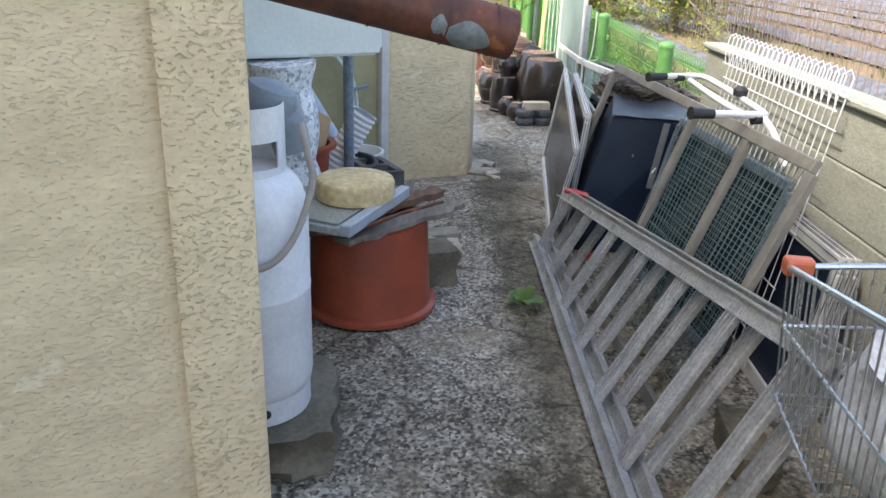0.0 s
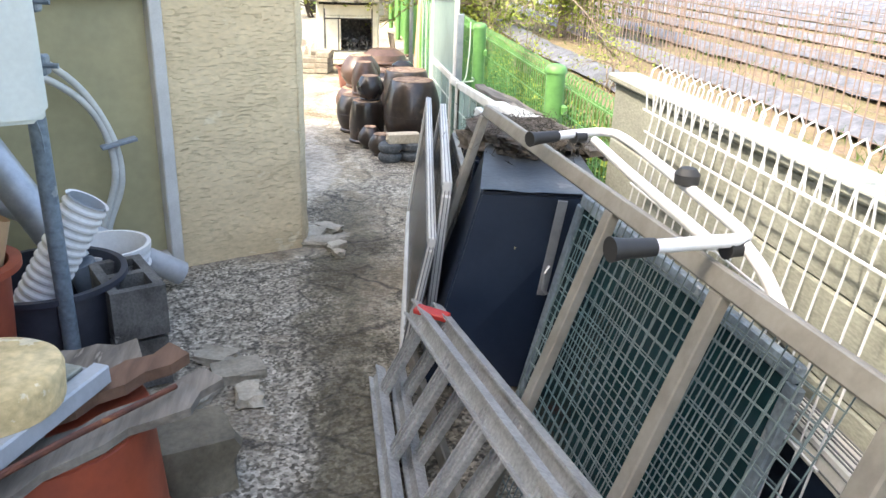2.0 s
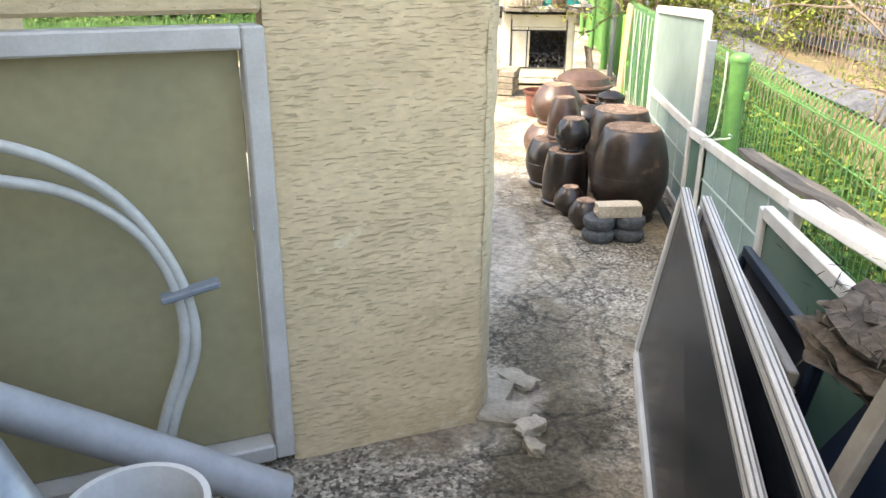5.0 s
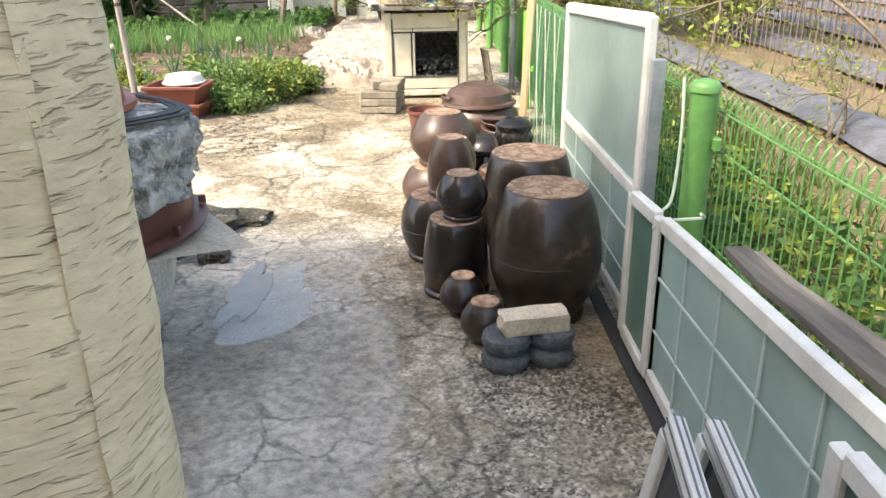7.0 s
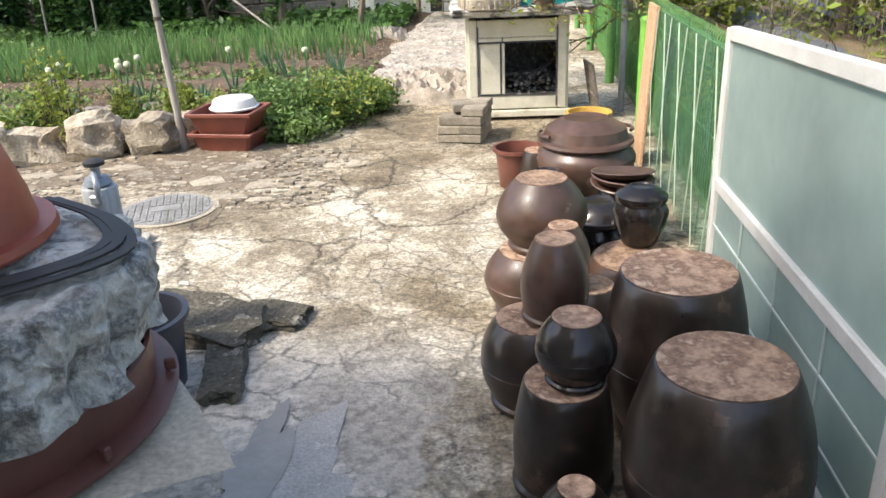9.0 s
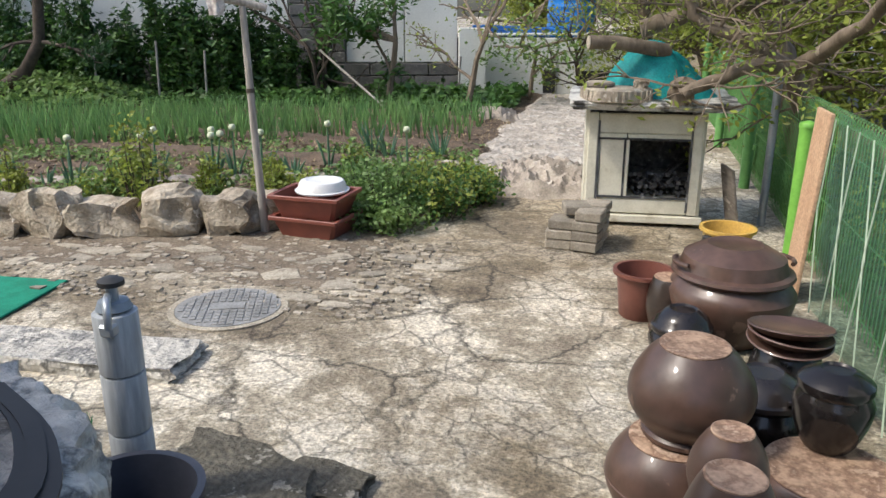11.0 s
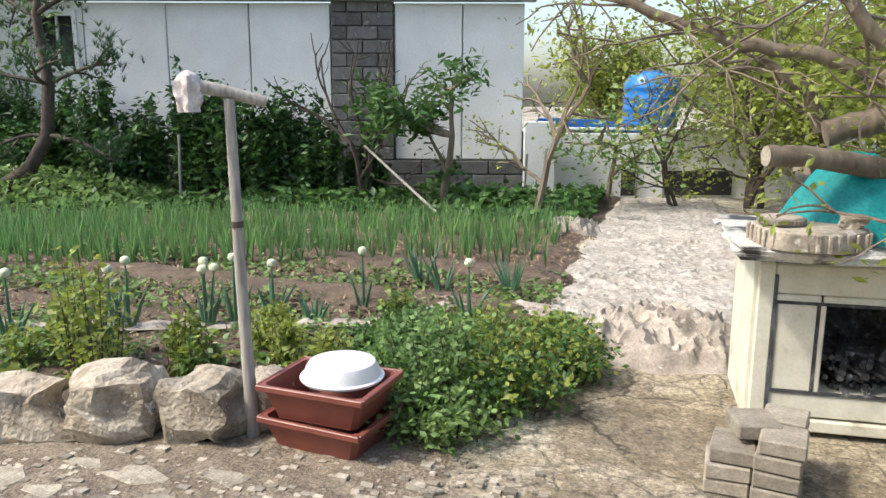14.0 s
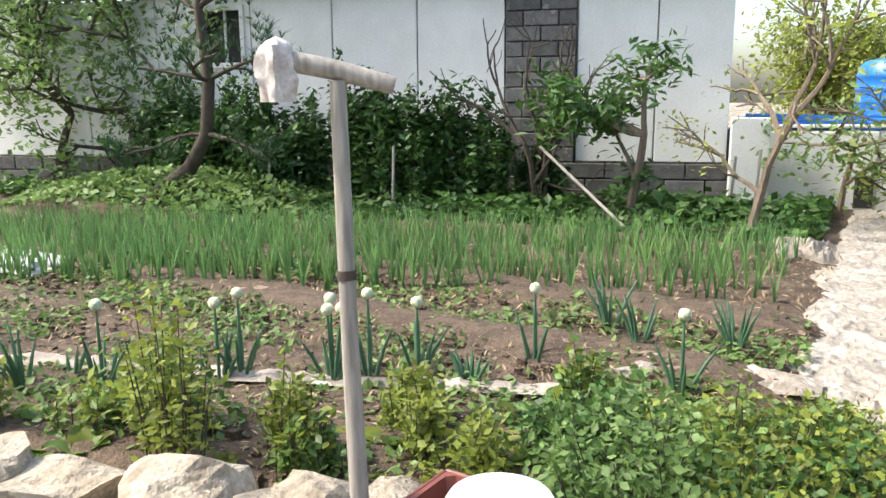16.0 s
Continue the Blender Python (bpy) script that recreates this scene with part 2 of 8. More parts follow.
    l.new(wr.outputs["Result"], ck.inputs["Vector"])
    cr = n.new("ShaderNodeMapRange")
    cr.inputs["From Max"].default_value = 0.028
    cr.inputs["To Min"].default_value, cr.inputs["To Max"].default_value = 0.45, 1.0
    l.new(ck.outputs["Distance"], cr.inputs[0])
    some = n.new("ShaderNodeMapRange")  # only some of the cracks are open
    some.inputs["From Min"].default_value, some.inputs["From Max"].default_value = 0.44, 0.53
    some.inputs["To Min"].default_value, some.inputs["To Max"].default_value = 0.20, 0.62
    l.new(pm.outputs[0], some.inputs[0])
    l.new(some.outputs[0], cr.inputs["To Min"])
    sn = n.new("ShaderNodeTexNoise")  # broad damp and trodden stains
    sn.inputs["Scale"].default_value = 0.42
    sn.inputs["Detail"].default_value = 8
    sn.inputs["Roughness"].default_value = 0.7
    sn.inputs["Distortion"].default_value = 0.6
    l.new(co.outputs["Object"], sn.inputs["Vector"])
    sr = n.new("ShaderNodeValToRGB")
    sr.color_ramp.elements[0].color, sr.color_ramp.elements[1].color = (0.58, 0.52, 0.43, 1), (1.10, 1.08, 1.04, 1)
    sr.color_ramp.elements[0].position, sr.color_ramp.elements[1].position = 0.40, 0.56
    l.new(sn.outputs[0], sr.inputs[0])
    m3 = n.new("ShaderNodeMix")
    m3.data_type, m3.blend_type = 'RGBA', 'MULTIPLY'
    m3.inputs["Factor"].default_value = 1
    l.new(mx.outputs["Result"], m3.inputs["A"])
    l.new(sr.outputs[0], m3.inputs["B"])
    mx = m3
    m2 = n.new("ShaderNodeMix")
    m2.data_type, m2.blend_type = 'RGBA', 'MULTIPLY'
    m2.inputs["Factor"].default_value = 1
    l.new(mx.outputs["Result"], m2.inputs["A"])
    l.new(cr.outputs[0], m2.inputs["B"])
    grit = n.new("ShaderNodeTexNoise")  # grit and small spalls
    grit.inputs["Scale"].default_value = 26
    grit.inputs["Detail"].default_value = 5
    grit.inputs["Roughness"].default_value = 0.7
    l.new(co.outputs["Object"], grit.inputs["Vector"])
    gr_ = n.new("ShaderNodeMapRange")
    gr_.inputs["From Min"].default_value, gr_.inputs["From Max"].default_value = 0.36, 0.60
    gr_.inputs["To Min"].default_value, gr_.inputs["To Max"].default_value = 0.66, 1.22
    l.new(grit.outputs[0], gr_.inputs[0])
    fine_ck = n.new("ShaderNodeTexVoronoi")  # crazed skin
    fine_ck.feature = 'DISTANCE_TO_EDGE'
    fine_ck.inputs["Scale"].default_value = 6.5
    wr2 = n.new("ShaderNodeMix")
    wr2.data_type = 'RGBA'
    wr2.inputs["Factor"].default_value = 0.30
    l.new(co.outputs["Object"], wr2.inputs["A"])
    l.new(sn.outputs["Color"], wr2.inputs["B"])
    l.new(wr2.outputs["Result"], fine_ck.inputs["Vector"])
    fc = n.new("ShaderNodeMapRange")
    fc.inputs["From Max"].default_value = 0.05
    fc.inputs["To Max"].default_value = 1.0
    l.new(fine_ck.outputs["Distance"], fc.inputs[0])
    fm_ = n.new("ShaderNodeMapRange")
    fm_.inputs["From Min"].default_value, fm_.inputs["From Max"].default_value = 0.46, 0.54
    fm_.inputs["To Min"].default_value, fm_.inputs["To Max"].default_value = 1.0, 0.45
    l.new(n["Noise Texture"].outputs[0], fm_.inputs[0])
    l.new(fm_.outputs[0], fc.inputs["To Min"])
    m4 = n.new("ShaderNodeMix")
    m4.data_type, m4.blend_type = 'RGBA', 'MULTIPLY'
    m4.inputs["Factor"].default_value = 1
    l.new(gr_.outputs[0], m4.inputs["B"])
    m5 = n.new("ShaderNodeMix")
    m5.data_type, m5.blend_type = 'RGBA', 'MULTIPLY'
    m5.inputs["Factor"].default_value = 1
    l.new(m4.outputs["Result"], m5.inputs["A"])
    l.new(fc.outputs[0], m5.inputs["B"])

    def ramp_of(sock, a, b_):
        r_ = n.new("ShaderNodeMapRange")
        r_.interpolation_type = 'SMOOTHSTEP'
        r_.inputs["From Min"].default_value, r_.inputs["From Max"].default_value = a, b_
        l.new(sock, r_.inputs[0])
        return r_.outputs[0]

    def times(a, b_):
        k = n.new("ShaderNodeMath")
        k.operation = 'MULTIPLY'
        l.new(a, k.inputs[0])
        l.new(b_, k.inputs[1])
        return k.outputs[0]
    wob = n.new("ShaderNodeMath")
    wob.operation = 'MULTIPLY_ADD'
    wob.inputs[1].default_value = 2.4
    l.new(pm.outputs[0], wob.inputs[0])
    l.new(sep.outputs["X"], wob.inputs[2])
    # smooth pale pour; its paleness also makes up for sky reflected in shade
    pour = times(times(ramp_of(wob.outputs[0], 1.42, 1.33), ramp_of(sep.outputs["Y"], 5.3, 6.0)), ramp_of(sep.outputs["Y"], 9.6, 8.9))
    pc = n.new("ShaderNodeValToRGB")
    pc.color_ramp.elements[0].color, pc.color_ramp.elements[1].color = (0.33, 0.295, 0.24, 1), (0.58, 0.535, 0.455, 1)
    pc.color_ramp.elements[0].position, pc.color_ramp.elements[1].position = 0.40, 0.58
    l.new(n["Noise Texture"].outputs[0], pc.inputs[0])
    pg = n.new("ShaderNodeMix")
    pg.data_type = 'RGBA'
    l.new(pour, pg.inputs["Factor"])
    l.new(m2.outputs["Result"], pg.inputs["A"])
    l.new(pc.outputs[0], pg.inputs["B"])
    l.new(pg.outputs["Result"], m4.inputs["A"])
    l.new(m5.outputs["Result"], b.inputs["Base Color"])
    hb = n.new("ShaderNodeBump")
    hb.inputs["Strength"].default_value = 0.8
    hb.inputs["Distance"].default_value = 0.012
    hm = n.new("ShaderNodeMath")
    hm.operation = 'ADD'
    l.new(fc.outputs[0], hm.inputs[0])
    l.new(grit.outputs[0], hm.inputs[1])
    l.new(hm.outputs[0], hb.inputs["Height"])
    l.new(b.inputs["Normal"].links[0].from_socket, hb.inputs["Normal"])
    l.new(hb.outputs[0], b.inputs["Normal"])
    return m


M_GROUND = ground_material()
M_STUCCO = mat("cream_stucco", (0.74, 0.60, 0.38), (0.64, 0.51, 0.32), scale=3.0, rough=0.85, bump=0.3, fine=26, stretch=(1, 1, 2.2), grain=0.08, c3=(0.74, 0.63, 0.43), dist=0.006)


def trowel_ticks(m, turn=0.22, scale=(30, 30, 84), dirt=0.16, deep=0.007):
    """Short gouges left by the trowel; dirt: share of darker brown mixed into them."""
    n, l = m.node_tree.nodes, m.node_tree.links
    b = n["Principled BSDF"]
    src = b.inputs["Base Color"].links[0].from_socket
    co = n.new("ShaderNodeTexCoord")
    mp = n.new("ShaderNodeMapping")
    mp.inputs["Rotation"].default_value = (0, turn, 0)
    mp.inputs["Scale"].default_value = scale
    l.new(co.outputs["Object"], mp.inputs[0])
    tn = n.new("ShaderNodeTexNoise")
    tn.inputs["Scale"].default_value = 1.6
    tn.inputs["Detail"].default_value = 3
    tn.inputs["Distortion"].default_value = 0.5
    l.new(mp.outputs[0], tn.inputs["Vector"])
    wh = n.new("ShaderNodeTexNoise")
    wh.inputs["Scale"].default_value = 2.6
    wh.inputs["Detail"].default_value = 3
    l.new(co.outputs["Object"], wh.inputs["Vector"])
    ad = n.new("ShaderNodeMath")
    ad.operation = 'MULTIPLY_ADD'
    ad.inputs[1].default_value = 0.25
    l.new(wh.outputs[0], ad.inputs[0])
    l.new(tn.outputs[0], ad.inputs[2])
    mk = n.new("ShaderNodeMapRange")
    mk.inputs["From Min"].default_value, mk.inputs["From Max"].default_value = 0.70, 0.79
    l.new(ad.outputs[0], mk.inputs[0])
    mx = n.new("ShaderNodeMix")
    mx.data_type = 'RGBA'
    mx.inputs["B"].default_value = (0.36, 0.28, 0.16, 1)
    fm = n.new("ShaderNodeMath")
    fm.operation = 'MULTIPLY'
    fm.inputs[1].default_value = dirt
    l.new(mk.outputs[0], fm.inputs[0])
    l.new(fm.outputs[0], mx.inputs["Factor"])
    l.new(src, mx.inputs["A"])
    l.new(mx.outputs["Result"], b.inputs["Base Color"])
    old = b.inputs["Normal"].links[0].from_socket
    bp = n.new("ShaderNodeBump")
    bp.invert = True
    bp.inputs["Strength"].default_value = 0.75
    bp.inputs["Distance"].default_value = deep
    l.new(mk.outputs[0], bp.inputs["Height"])
    l.new(old, bp.inputs["Normal"])
    l.new(bp.outputs[0], b.inputs["Normal"])
    return m


M_STUCCOW = mat("ribbed_cream_stucco", (0.74, 0.60, 0.38), (0.66, 0.53, 0.33), scale=3.0, rough=0.85, bump=0.3, fine=30, stretch=(1, 1, 2.2), grain=0.10, c3=(0.75, 0.64, 0.44), dist=0.006)
trowel_ticks(M_STUCCO, 0.45, (42, 42, 110), 0.05, 0.0025)
M_STUCCOP = M_STUCCOW.copy()
M_STUCCOP.name = "dabbed_cream_stucco"
trowel_ticks(M_STUCCOP, 0.3, (40, 40, 78), 0.10, 0.006)
trowel_ticks(M_STUCCOW, 0.02, (11, 11, 88), 0.24, 0.007)
M_SOIL = mat("garden_soil", (0.15, 0.105, 0.07), (0.075, 0.053, 0.035), scale=9, grain=0.4, rough=0.95, bump=0.5, fine=70, c3=(0.30, 0.22, 0.15), dist=0.02)
M_FIELD = mat("dry_field_soil", (0.27, 0.195, 0.12), (0.17, 0.15, 0.07), scale=1.5, rough=0.95, bump=0.6, fine=40, c3=(0.33, 0.26, 0.17), dist=0.04, grain=0.35)
M_MULCH = mat("mulch_film", (0.15, 0.155, 0.175), (0.09, 0.093, 0.105), scale=5, rough=0.55, bump=0.3, fine=30, dist=0.02)
M_GRASS = mat("grass_blade", (0.055, 0.115, 0.022), (0.11, 0.17, 0.035), scale=2.5, rough=0.6, bump=0, trans=0.35)
M_WHITEP = mat("white_paint", (0.74, 0.74, 0.71), (0.62, 0.61, 0.57), scale=8, rough=0.45, bump=0.06, fine=90)
M_SASH = mat("white_sash_frame", (0.64, 0.64, 0.615), (0.54, 0.535, 0.505), scale=5, rough=0.42, bump=0.06, fine=120, vary=0.06)
M_GREENP = mat("green_fence_paint", (0.125, 0.30, 0.085), (0.095, 0.24, 0.065), scale=12, rough=0.45, bump=0.05)
M_LIME = mat("bright_green_paint", (0.20, 0.48, 0.075), (0.16, 0.40, 0.06), scale=12, rough=0.45, bump=0.05)
M_CREAM = mat("cream_panel", (0.315, 0.32, 0.27), (0.27, 0.275, 0.23), scale=4, rough=0.6, bump=0.12, fine=60, stretch=(1, 1, 3))
M_OLDWOOD = mat("weathered_wood", (0.23, 0.20, 0.165), (0.12, 0.10, 0.08), scale=10, rough=0.9, bump=0.5, fine=50, stretch=(1, 0.12, 1), c3=(0.33, 0.29, 0.24))
M_DARKWOOD = mat("dark_weathered_wood", (0.13, 0.115, 0.10), (0.065, 0.057, 0.05), scale=10, rough=0.9, bump=0.5, fine=50, stretch=(1, 0.12, 1), c3=(0.22, 0.20, 0.175))
M_GREYST = mat("galvanised_steel", (0.40, 0.43, 0.46), (0.30, 0.33, 0.36), scale=9, rough=0.4, metal=0.5, bump=0.05)
M_BLUEST = mat("blue_grey_steel", (0.22, 0.28, 0.33), (0.16, 0.20, 0.24), scale=14, rough=0.5, metal=0.3, bump=0.08, c3=(0.33, 0.36, 0.38))
M_RUST = mat("rusty_flue", (0.075, 0.032, 0.024), (0.16, 0.055, 0.03), scale=9, rough=0.6, metal=0.2, bump=0.3, fine=40, c3=(0.27, 0.10, 0.04))
M_PRIMER = mat("grey_paint_left", (0.20, 0.23, 0.24), (0.15, 0.17, 0.17), scale=12, rough=0.55, bump=0.1)
M_ONGGI = mat("dark_glazed_clay", (0.020, 0.014, 0.011), (0.036, 0.023, 0.017), scale=5, rough=0.26, bump=0.14, fine=24, c3=(0.085, 0.055, 0.038), vary=0.35, rough2=0.42, coat=0.25, grain=0.3)
M_ONGGIB = mat("brown_glazed_clay", (0.11, 0.062, 0.045), (0.07, 0.040, 0.030), scale=6, rough=0.32, bump=0.14, fine=24, c3=(0.15, 0.095, 0.07), vary=0.25, rough2=0.48, coat=0.2, grain=0.3)
M_ONGGIK = mat("black_glazed_clay", (0.014, 0.012, 0.012), (0.025, 0.020, 0.018), scale=5, rough=0.18, bump=0.04, fine=30, vary=0.2)
M_RAWCLAY = mat("raw_clay", (0.46, 0.31, 0.21), (0.22, 0.13, 0.085), scale=14, rough=0.85, bump=0.3, c3=(0.50, 0.36, 0.26), vary=0.25, spread=(0.42, 0.56), grain=0.25)


def frosted(name, tint, rough=0.5, clear=0.35):
    """Obscured window glass: a dull greenish pane that lets part of the light through."""
    m = mat(name, tint, tuple(v * 0.85 for v in tint), scale=2.5, rough=0.22, bump=0.03, fine=20)
    n, l = m.node_tree.nodes, m.node_tree.links
    b = n["Principled BSDF"]
    src = b.inputs["Base Color"].links[0].from_socket
    tl = n.new("ShaderNodeBsdfTranslucent")
    tr = n.new("ShaderNodeBsdfTransparent")
    tr.inputs[0].default_value = (0.8, 0.95, 0.9, 1)
    l.new(src, tl.inputs[0])
    a = n.new("ShaderNodeMixShader")
    a.inputs[0].default_value = rough
    l.new(b.outputs[0], a.inputs[1])
    l.new(tl.outputs[0], a.inputs[2])
    c = n.new("ShaderNodeMixShader")
    c.inputs[0].default_value = clear
    l.new(a.outputs[0], c.inputs[1])
    l.new(tr.outputs[0], c.inputs[2])
    l.new(c.outputs[0], n["Material Output"].inputs[0])
    return m


M_FROST = frosted("frosted_green_glass", (0.50, 0.61, 0.57), 0.45, 0.12)
M_FROSTDK = frosted("dark_green_glass", (0.16, 0.27, 0.22), 0.3, 0.2)
M_OLIVE = mat("yellowed_panel", (0.40, 0.36, 0.21), (0.34, 0.31, 0.185), scale=2.0, rough=0.35, bump=0.05, fine=25)
M_TARP = mat("cream_house_panel", (0.74, 0.74, 0.70), (0.67, 0.67, 0.63), scale=1.2, rough=0.6, bump=0.05, fine=30)
M_BLOCK = mat("grey_concrete_block", (0.15, 0.145, 0.135), (0.095, 0.092, 0.088), scale=6, rough=0.95, bump=0.5, fine=90, c3=(0.22, 0.21, 0.19), vary=0.25)
M_BLOCKD = mat("dark_concrete_block", (0.15, 0.145, 0.135), (0.07, 0.067, 0.062), scale=6, rough=0.95, bump=0.6, fine=110, c3=(0.24, 0.23, 0.21))
M_DARK = mat("dark_recess", (0.02, 0.02, 0.02), (0.03, 0.03, 0.03), rough=0.8, bump=0)
M_BLUEBOARD = mat("navy_board", (0.008, 0.016, 0.034), (0.013, 0.023, 0.045), scale=3, spec=0.3, rough=0.4, bump=0.05, fine=40)
M_TERRA = mat("terracotta_plastic", (0.36, 0.075, 0.035), (0.27, 0.06, 0.033), scale=5, rough=0.42, bump=0.06, fine=50)
M_BRICK = mat("sandstone_brick", (0.30, 0.265, 0.21), (0.23, 0.20, 0.155), scale=9, rough=0.95, bump=0.4, fine=80, vary=0.25)

# ---- ground, garden, field ----
def bm_ground():
    xs = [-70, -40, -20, -12] + [x * 0.16 for x in range(-50, 11)] + [3, 6, 12, 30, 70]
    ys = [-40, -20, -8] + [y * 0.16 for y in range(-15, 106)] + [20, 25, 35, 60, 120]
    bm = bmesh.new()

    def z(x, y):
        h = ground_z(y)
        if -8 < x < 1.8 and -2 < y < 17:
            h += 0.012 * noise.noise((x * 1.1, y * 1.1, 0)) + 0.005 * noise.noise((x * 4, y * 4, 3))
            h -= 0.008 * math.exp(-((x + 0.38) / 0.3) ** 2 - ((y - 8.2) / 0.6) ** 2)
        return h
    vs = [[bm.verts.new((x, y, z(x, y))) for y in ys] for x in xs]
    for i in range(len(xs) - 1):
        for j in range(len(ys) - 1):
            bm.faces.new((vs[i][j], vs[i + 1][j], vs[i + 1][j + 1], vs[i][j + 1]))
    return bm


solo("ground", bm_ground(), M_GROUND, "weathered grey concrete yard with worn gravelly patches", "ground", kind="structure", smooth=True)


def soil(u, v):
    x = -16 + u * 15.1
    y0 = 12.62 + max(0, (-2.4 - x)) * -0.22 if x < -2.0 else 12.75 + (x + 2.0) * 0.6
    y = y0 + v * (22.5 - y0)
    ridge = 0.05 * math.sin(y * 5.2 + 0.3 * x) if 14 < y < 19.5 else 0
    edge = min(1, v * 30, (1 - u) * 25)
    return Vector((x, y, -0.235 + edge * (0.115 + ridge + 0.035 * noise.noise((x * 1.7, y * 1.7, 0)) + 0.02 * noise.noise((x * 6, y * 6, 1)))))


solo("garden_soil", bm_grid(150, 110, soil), M_SOIL, "brown garden soil in low ridges", "soil", kind="structure", smooth=True)


def field(u, v):
    x = 1.62 + u * 60
    y = -12 + v * 80
    rise = max(0, x - 3.3)
    return Vector((x, y, -0.14 + 0.012 * rise + 0.06 * noise.noise((x * 0.8, y * 0.8, 5)) + 0.02 * noise.noise((x * 3, y * 3, 2))))


solo("field", bm_grid(160, 200, field), M_FIELD, "dry tan field soil beyond the fence", "ground", kind="structure", smooth=True)


def mulch_row(x0, w, seed):
    def f(u, v):
        y = 3 + u * 58
        x = x0 + (v - 0.5) * w + 0.12 * noise.noise((y * 0.3, seed, 0))
        return Vector((x, y, -0.09 + 0.012 * max(0, x - 3.3) + 0.11 * math.sin(v * math.pi) + 0.025 * noise.noise((x * 4, y * 2.5, seed))))
    return bm_grid(160, 6, f)


for i in range(12):
    solo("mulch_film", mulch_row(3.95 + i * 1.55, 0.62, i * 3.1), M_MULCH, "grey plastic mulch film over a field ridge", "mulch film", group="mulch rows of the field", smooth=True)

# ---- the house on the walker's side: its walls stand 28 degrees askew to the passage ----
ASKEW = 28.0


def askew(x, y, z=0.0, extra=0.0):
    return pose(x, y, z, 0, 0, ASKEW + extra)


def bm_wall(length, thick, z0, z1, bevel=0.012, cell=0.05):
    """A wall whose right front corner is the origin; it runs to -x and is thick to +y."""
    return bm_box(length, thick, z1 - z0, None, bevel, (-length / 2, thick / 2, (z0 + z1) / 2))


def bm_stucco(length, thick, z0, z1, seed):
    """A stuccoed wall with trowelled relief on its face."""
    bm = bmesh.new()
    nx, nz = int(length / 0.025), int((z1 - z0) / 0.03)

    def face(u, v):
        x, z = -length * (1 - u), z0 + v * (z1 - z0)
        r = 0.006 * noise.noise((x * 5, z * 9, seed)) + 0.004 * noise.noise((x * 22, z * 30, seed + 4))
        if z < z0 + 0.3:
            r -= 0.012 * (1 - (z - z0) / 0.3) ** 2
        edge = min(u, 1 - u) * length
        return Vector((x, (0 if edge > 0.02 else 0.008) - r, z))
    bm_grid(nx, nz, face, bm)
    bm_box(length - 0.006, thick - 0.022, z1 - z0, None, 0.0, (-length / 2, thick / 2 + 0.011, (z0 + z1) / 2), bm)
    return bm


tagged(part("wall_south", bm_stucco(1.6, 0.22, -0.3, 3.0, 1), M_STUCCO, m=askew(-0.419, 1.533), smooth=True), "cream stuccoed house wall with water streaks", "wall", kind="structure")
tagged(part("pilaster", bm_stucco(0.17, 0.03, -0.3, 3.0, 9), M_STUCCOP, m=askew(-0.414, 1.505), smooth=True), "cream stuccoed strip down the wall's edge", "trim", kind="structure")
tagged(part("wall_wing", bm_stucco(0.665, 0.13, -0.25, 3.0, 2), M_STUCCOW, m=askew(0.165, 5.62), smooth=True), "cream stuccoed wing wall, crumbling at its foot", "wall", kind="structure")
tagged(part("wall_end", bm_stucco(0.125, 0.2, -0.25, 3.0, 6), M_STUCCOW, m=pose(0.19, 5.74, 0, 0, 0, 79), smooth=True), "cream stuccoed end of the wing wall", "wall", kind="structure")
C28, S28 = math.cos(radians(ASKEW)), math.sin(radians(ASKEW))
WL = (0.165 - 0.665 * C28, 5.62 - 0.665 * S28)  # where the wing wall meets the window
tagged(part("wall_over_window", bm_wall(1.9, 0.13, 1.30, 3.0), M_STUCCO, m=askew(*WL)), "cream stuccoed wall above the boarded window", "wall", kind="structure")
tagged(part("wall_back", bm_box(0.2, 5.2, 3.3, None, 0, (-2.05, 3.4, 1.35)), M_STUCCO), "cream stuccoed back wall of the recess", "wall", kind="structure")
# house bulk and roof slab out of view, sized to cast the passage's shade
tagged(part("unseen_house_shade", bm_box(5.0, 16.4, 4.85, None, 0.02, (-4.75, -1.1, 2.175)), M_STUCCO), "unseen cream house body, sized to shade the passage", "wall", kind="structure")
tagged(part("ceiling", bm_box(5.8, 16.6, 0.12, None, 0.02, (-4.4, -1.1, 4.66)), M_WHITEP), "unseen roof slab, added to shade the passage", "ceiling", kind="structure")

# the boarded window beside the wing wall
win = thing("window_1", askew(WL[0], WL[1], 0), "white-framed window with a yellowed panel", "window", kind="structure")
WW, WT, WB = 1.35, 1.27, -0.08
part("window_frame", bm_box(0.06, 0.09, WT - WB, None, 0.006, (-0.03, 0.03, (WT + WB) / 2)), M_SASH, win)
part("window_frame", bm_box(0.06, 0.09, WT - WB, None, 0.006, (-WW + 0.03, 0.03, (WT + WB) / 2)), M_SASH, win)
part("window_frame", bm_box(WW - 0.124, 0.09, 0.06, None, 0.006, (-WW / 2, 0.03, WT - 0.03)), M_SASH, win)
part("window_sill", bm_box(WW - 0.124, 0.10, 0.06, None, 0.006, (-WW / 2, 0.03, WB + 0.03)), M_SASH, win)
part("pane", bm_box(WW - 0.13, 0.02, WT - WB - 0.13, None, 0, (-WW / 2, 0.06, (WT + WB) / 2)), M_OLIVE, win, "yellowed olive panel")


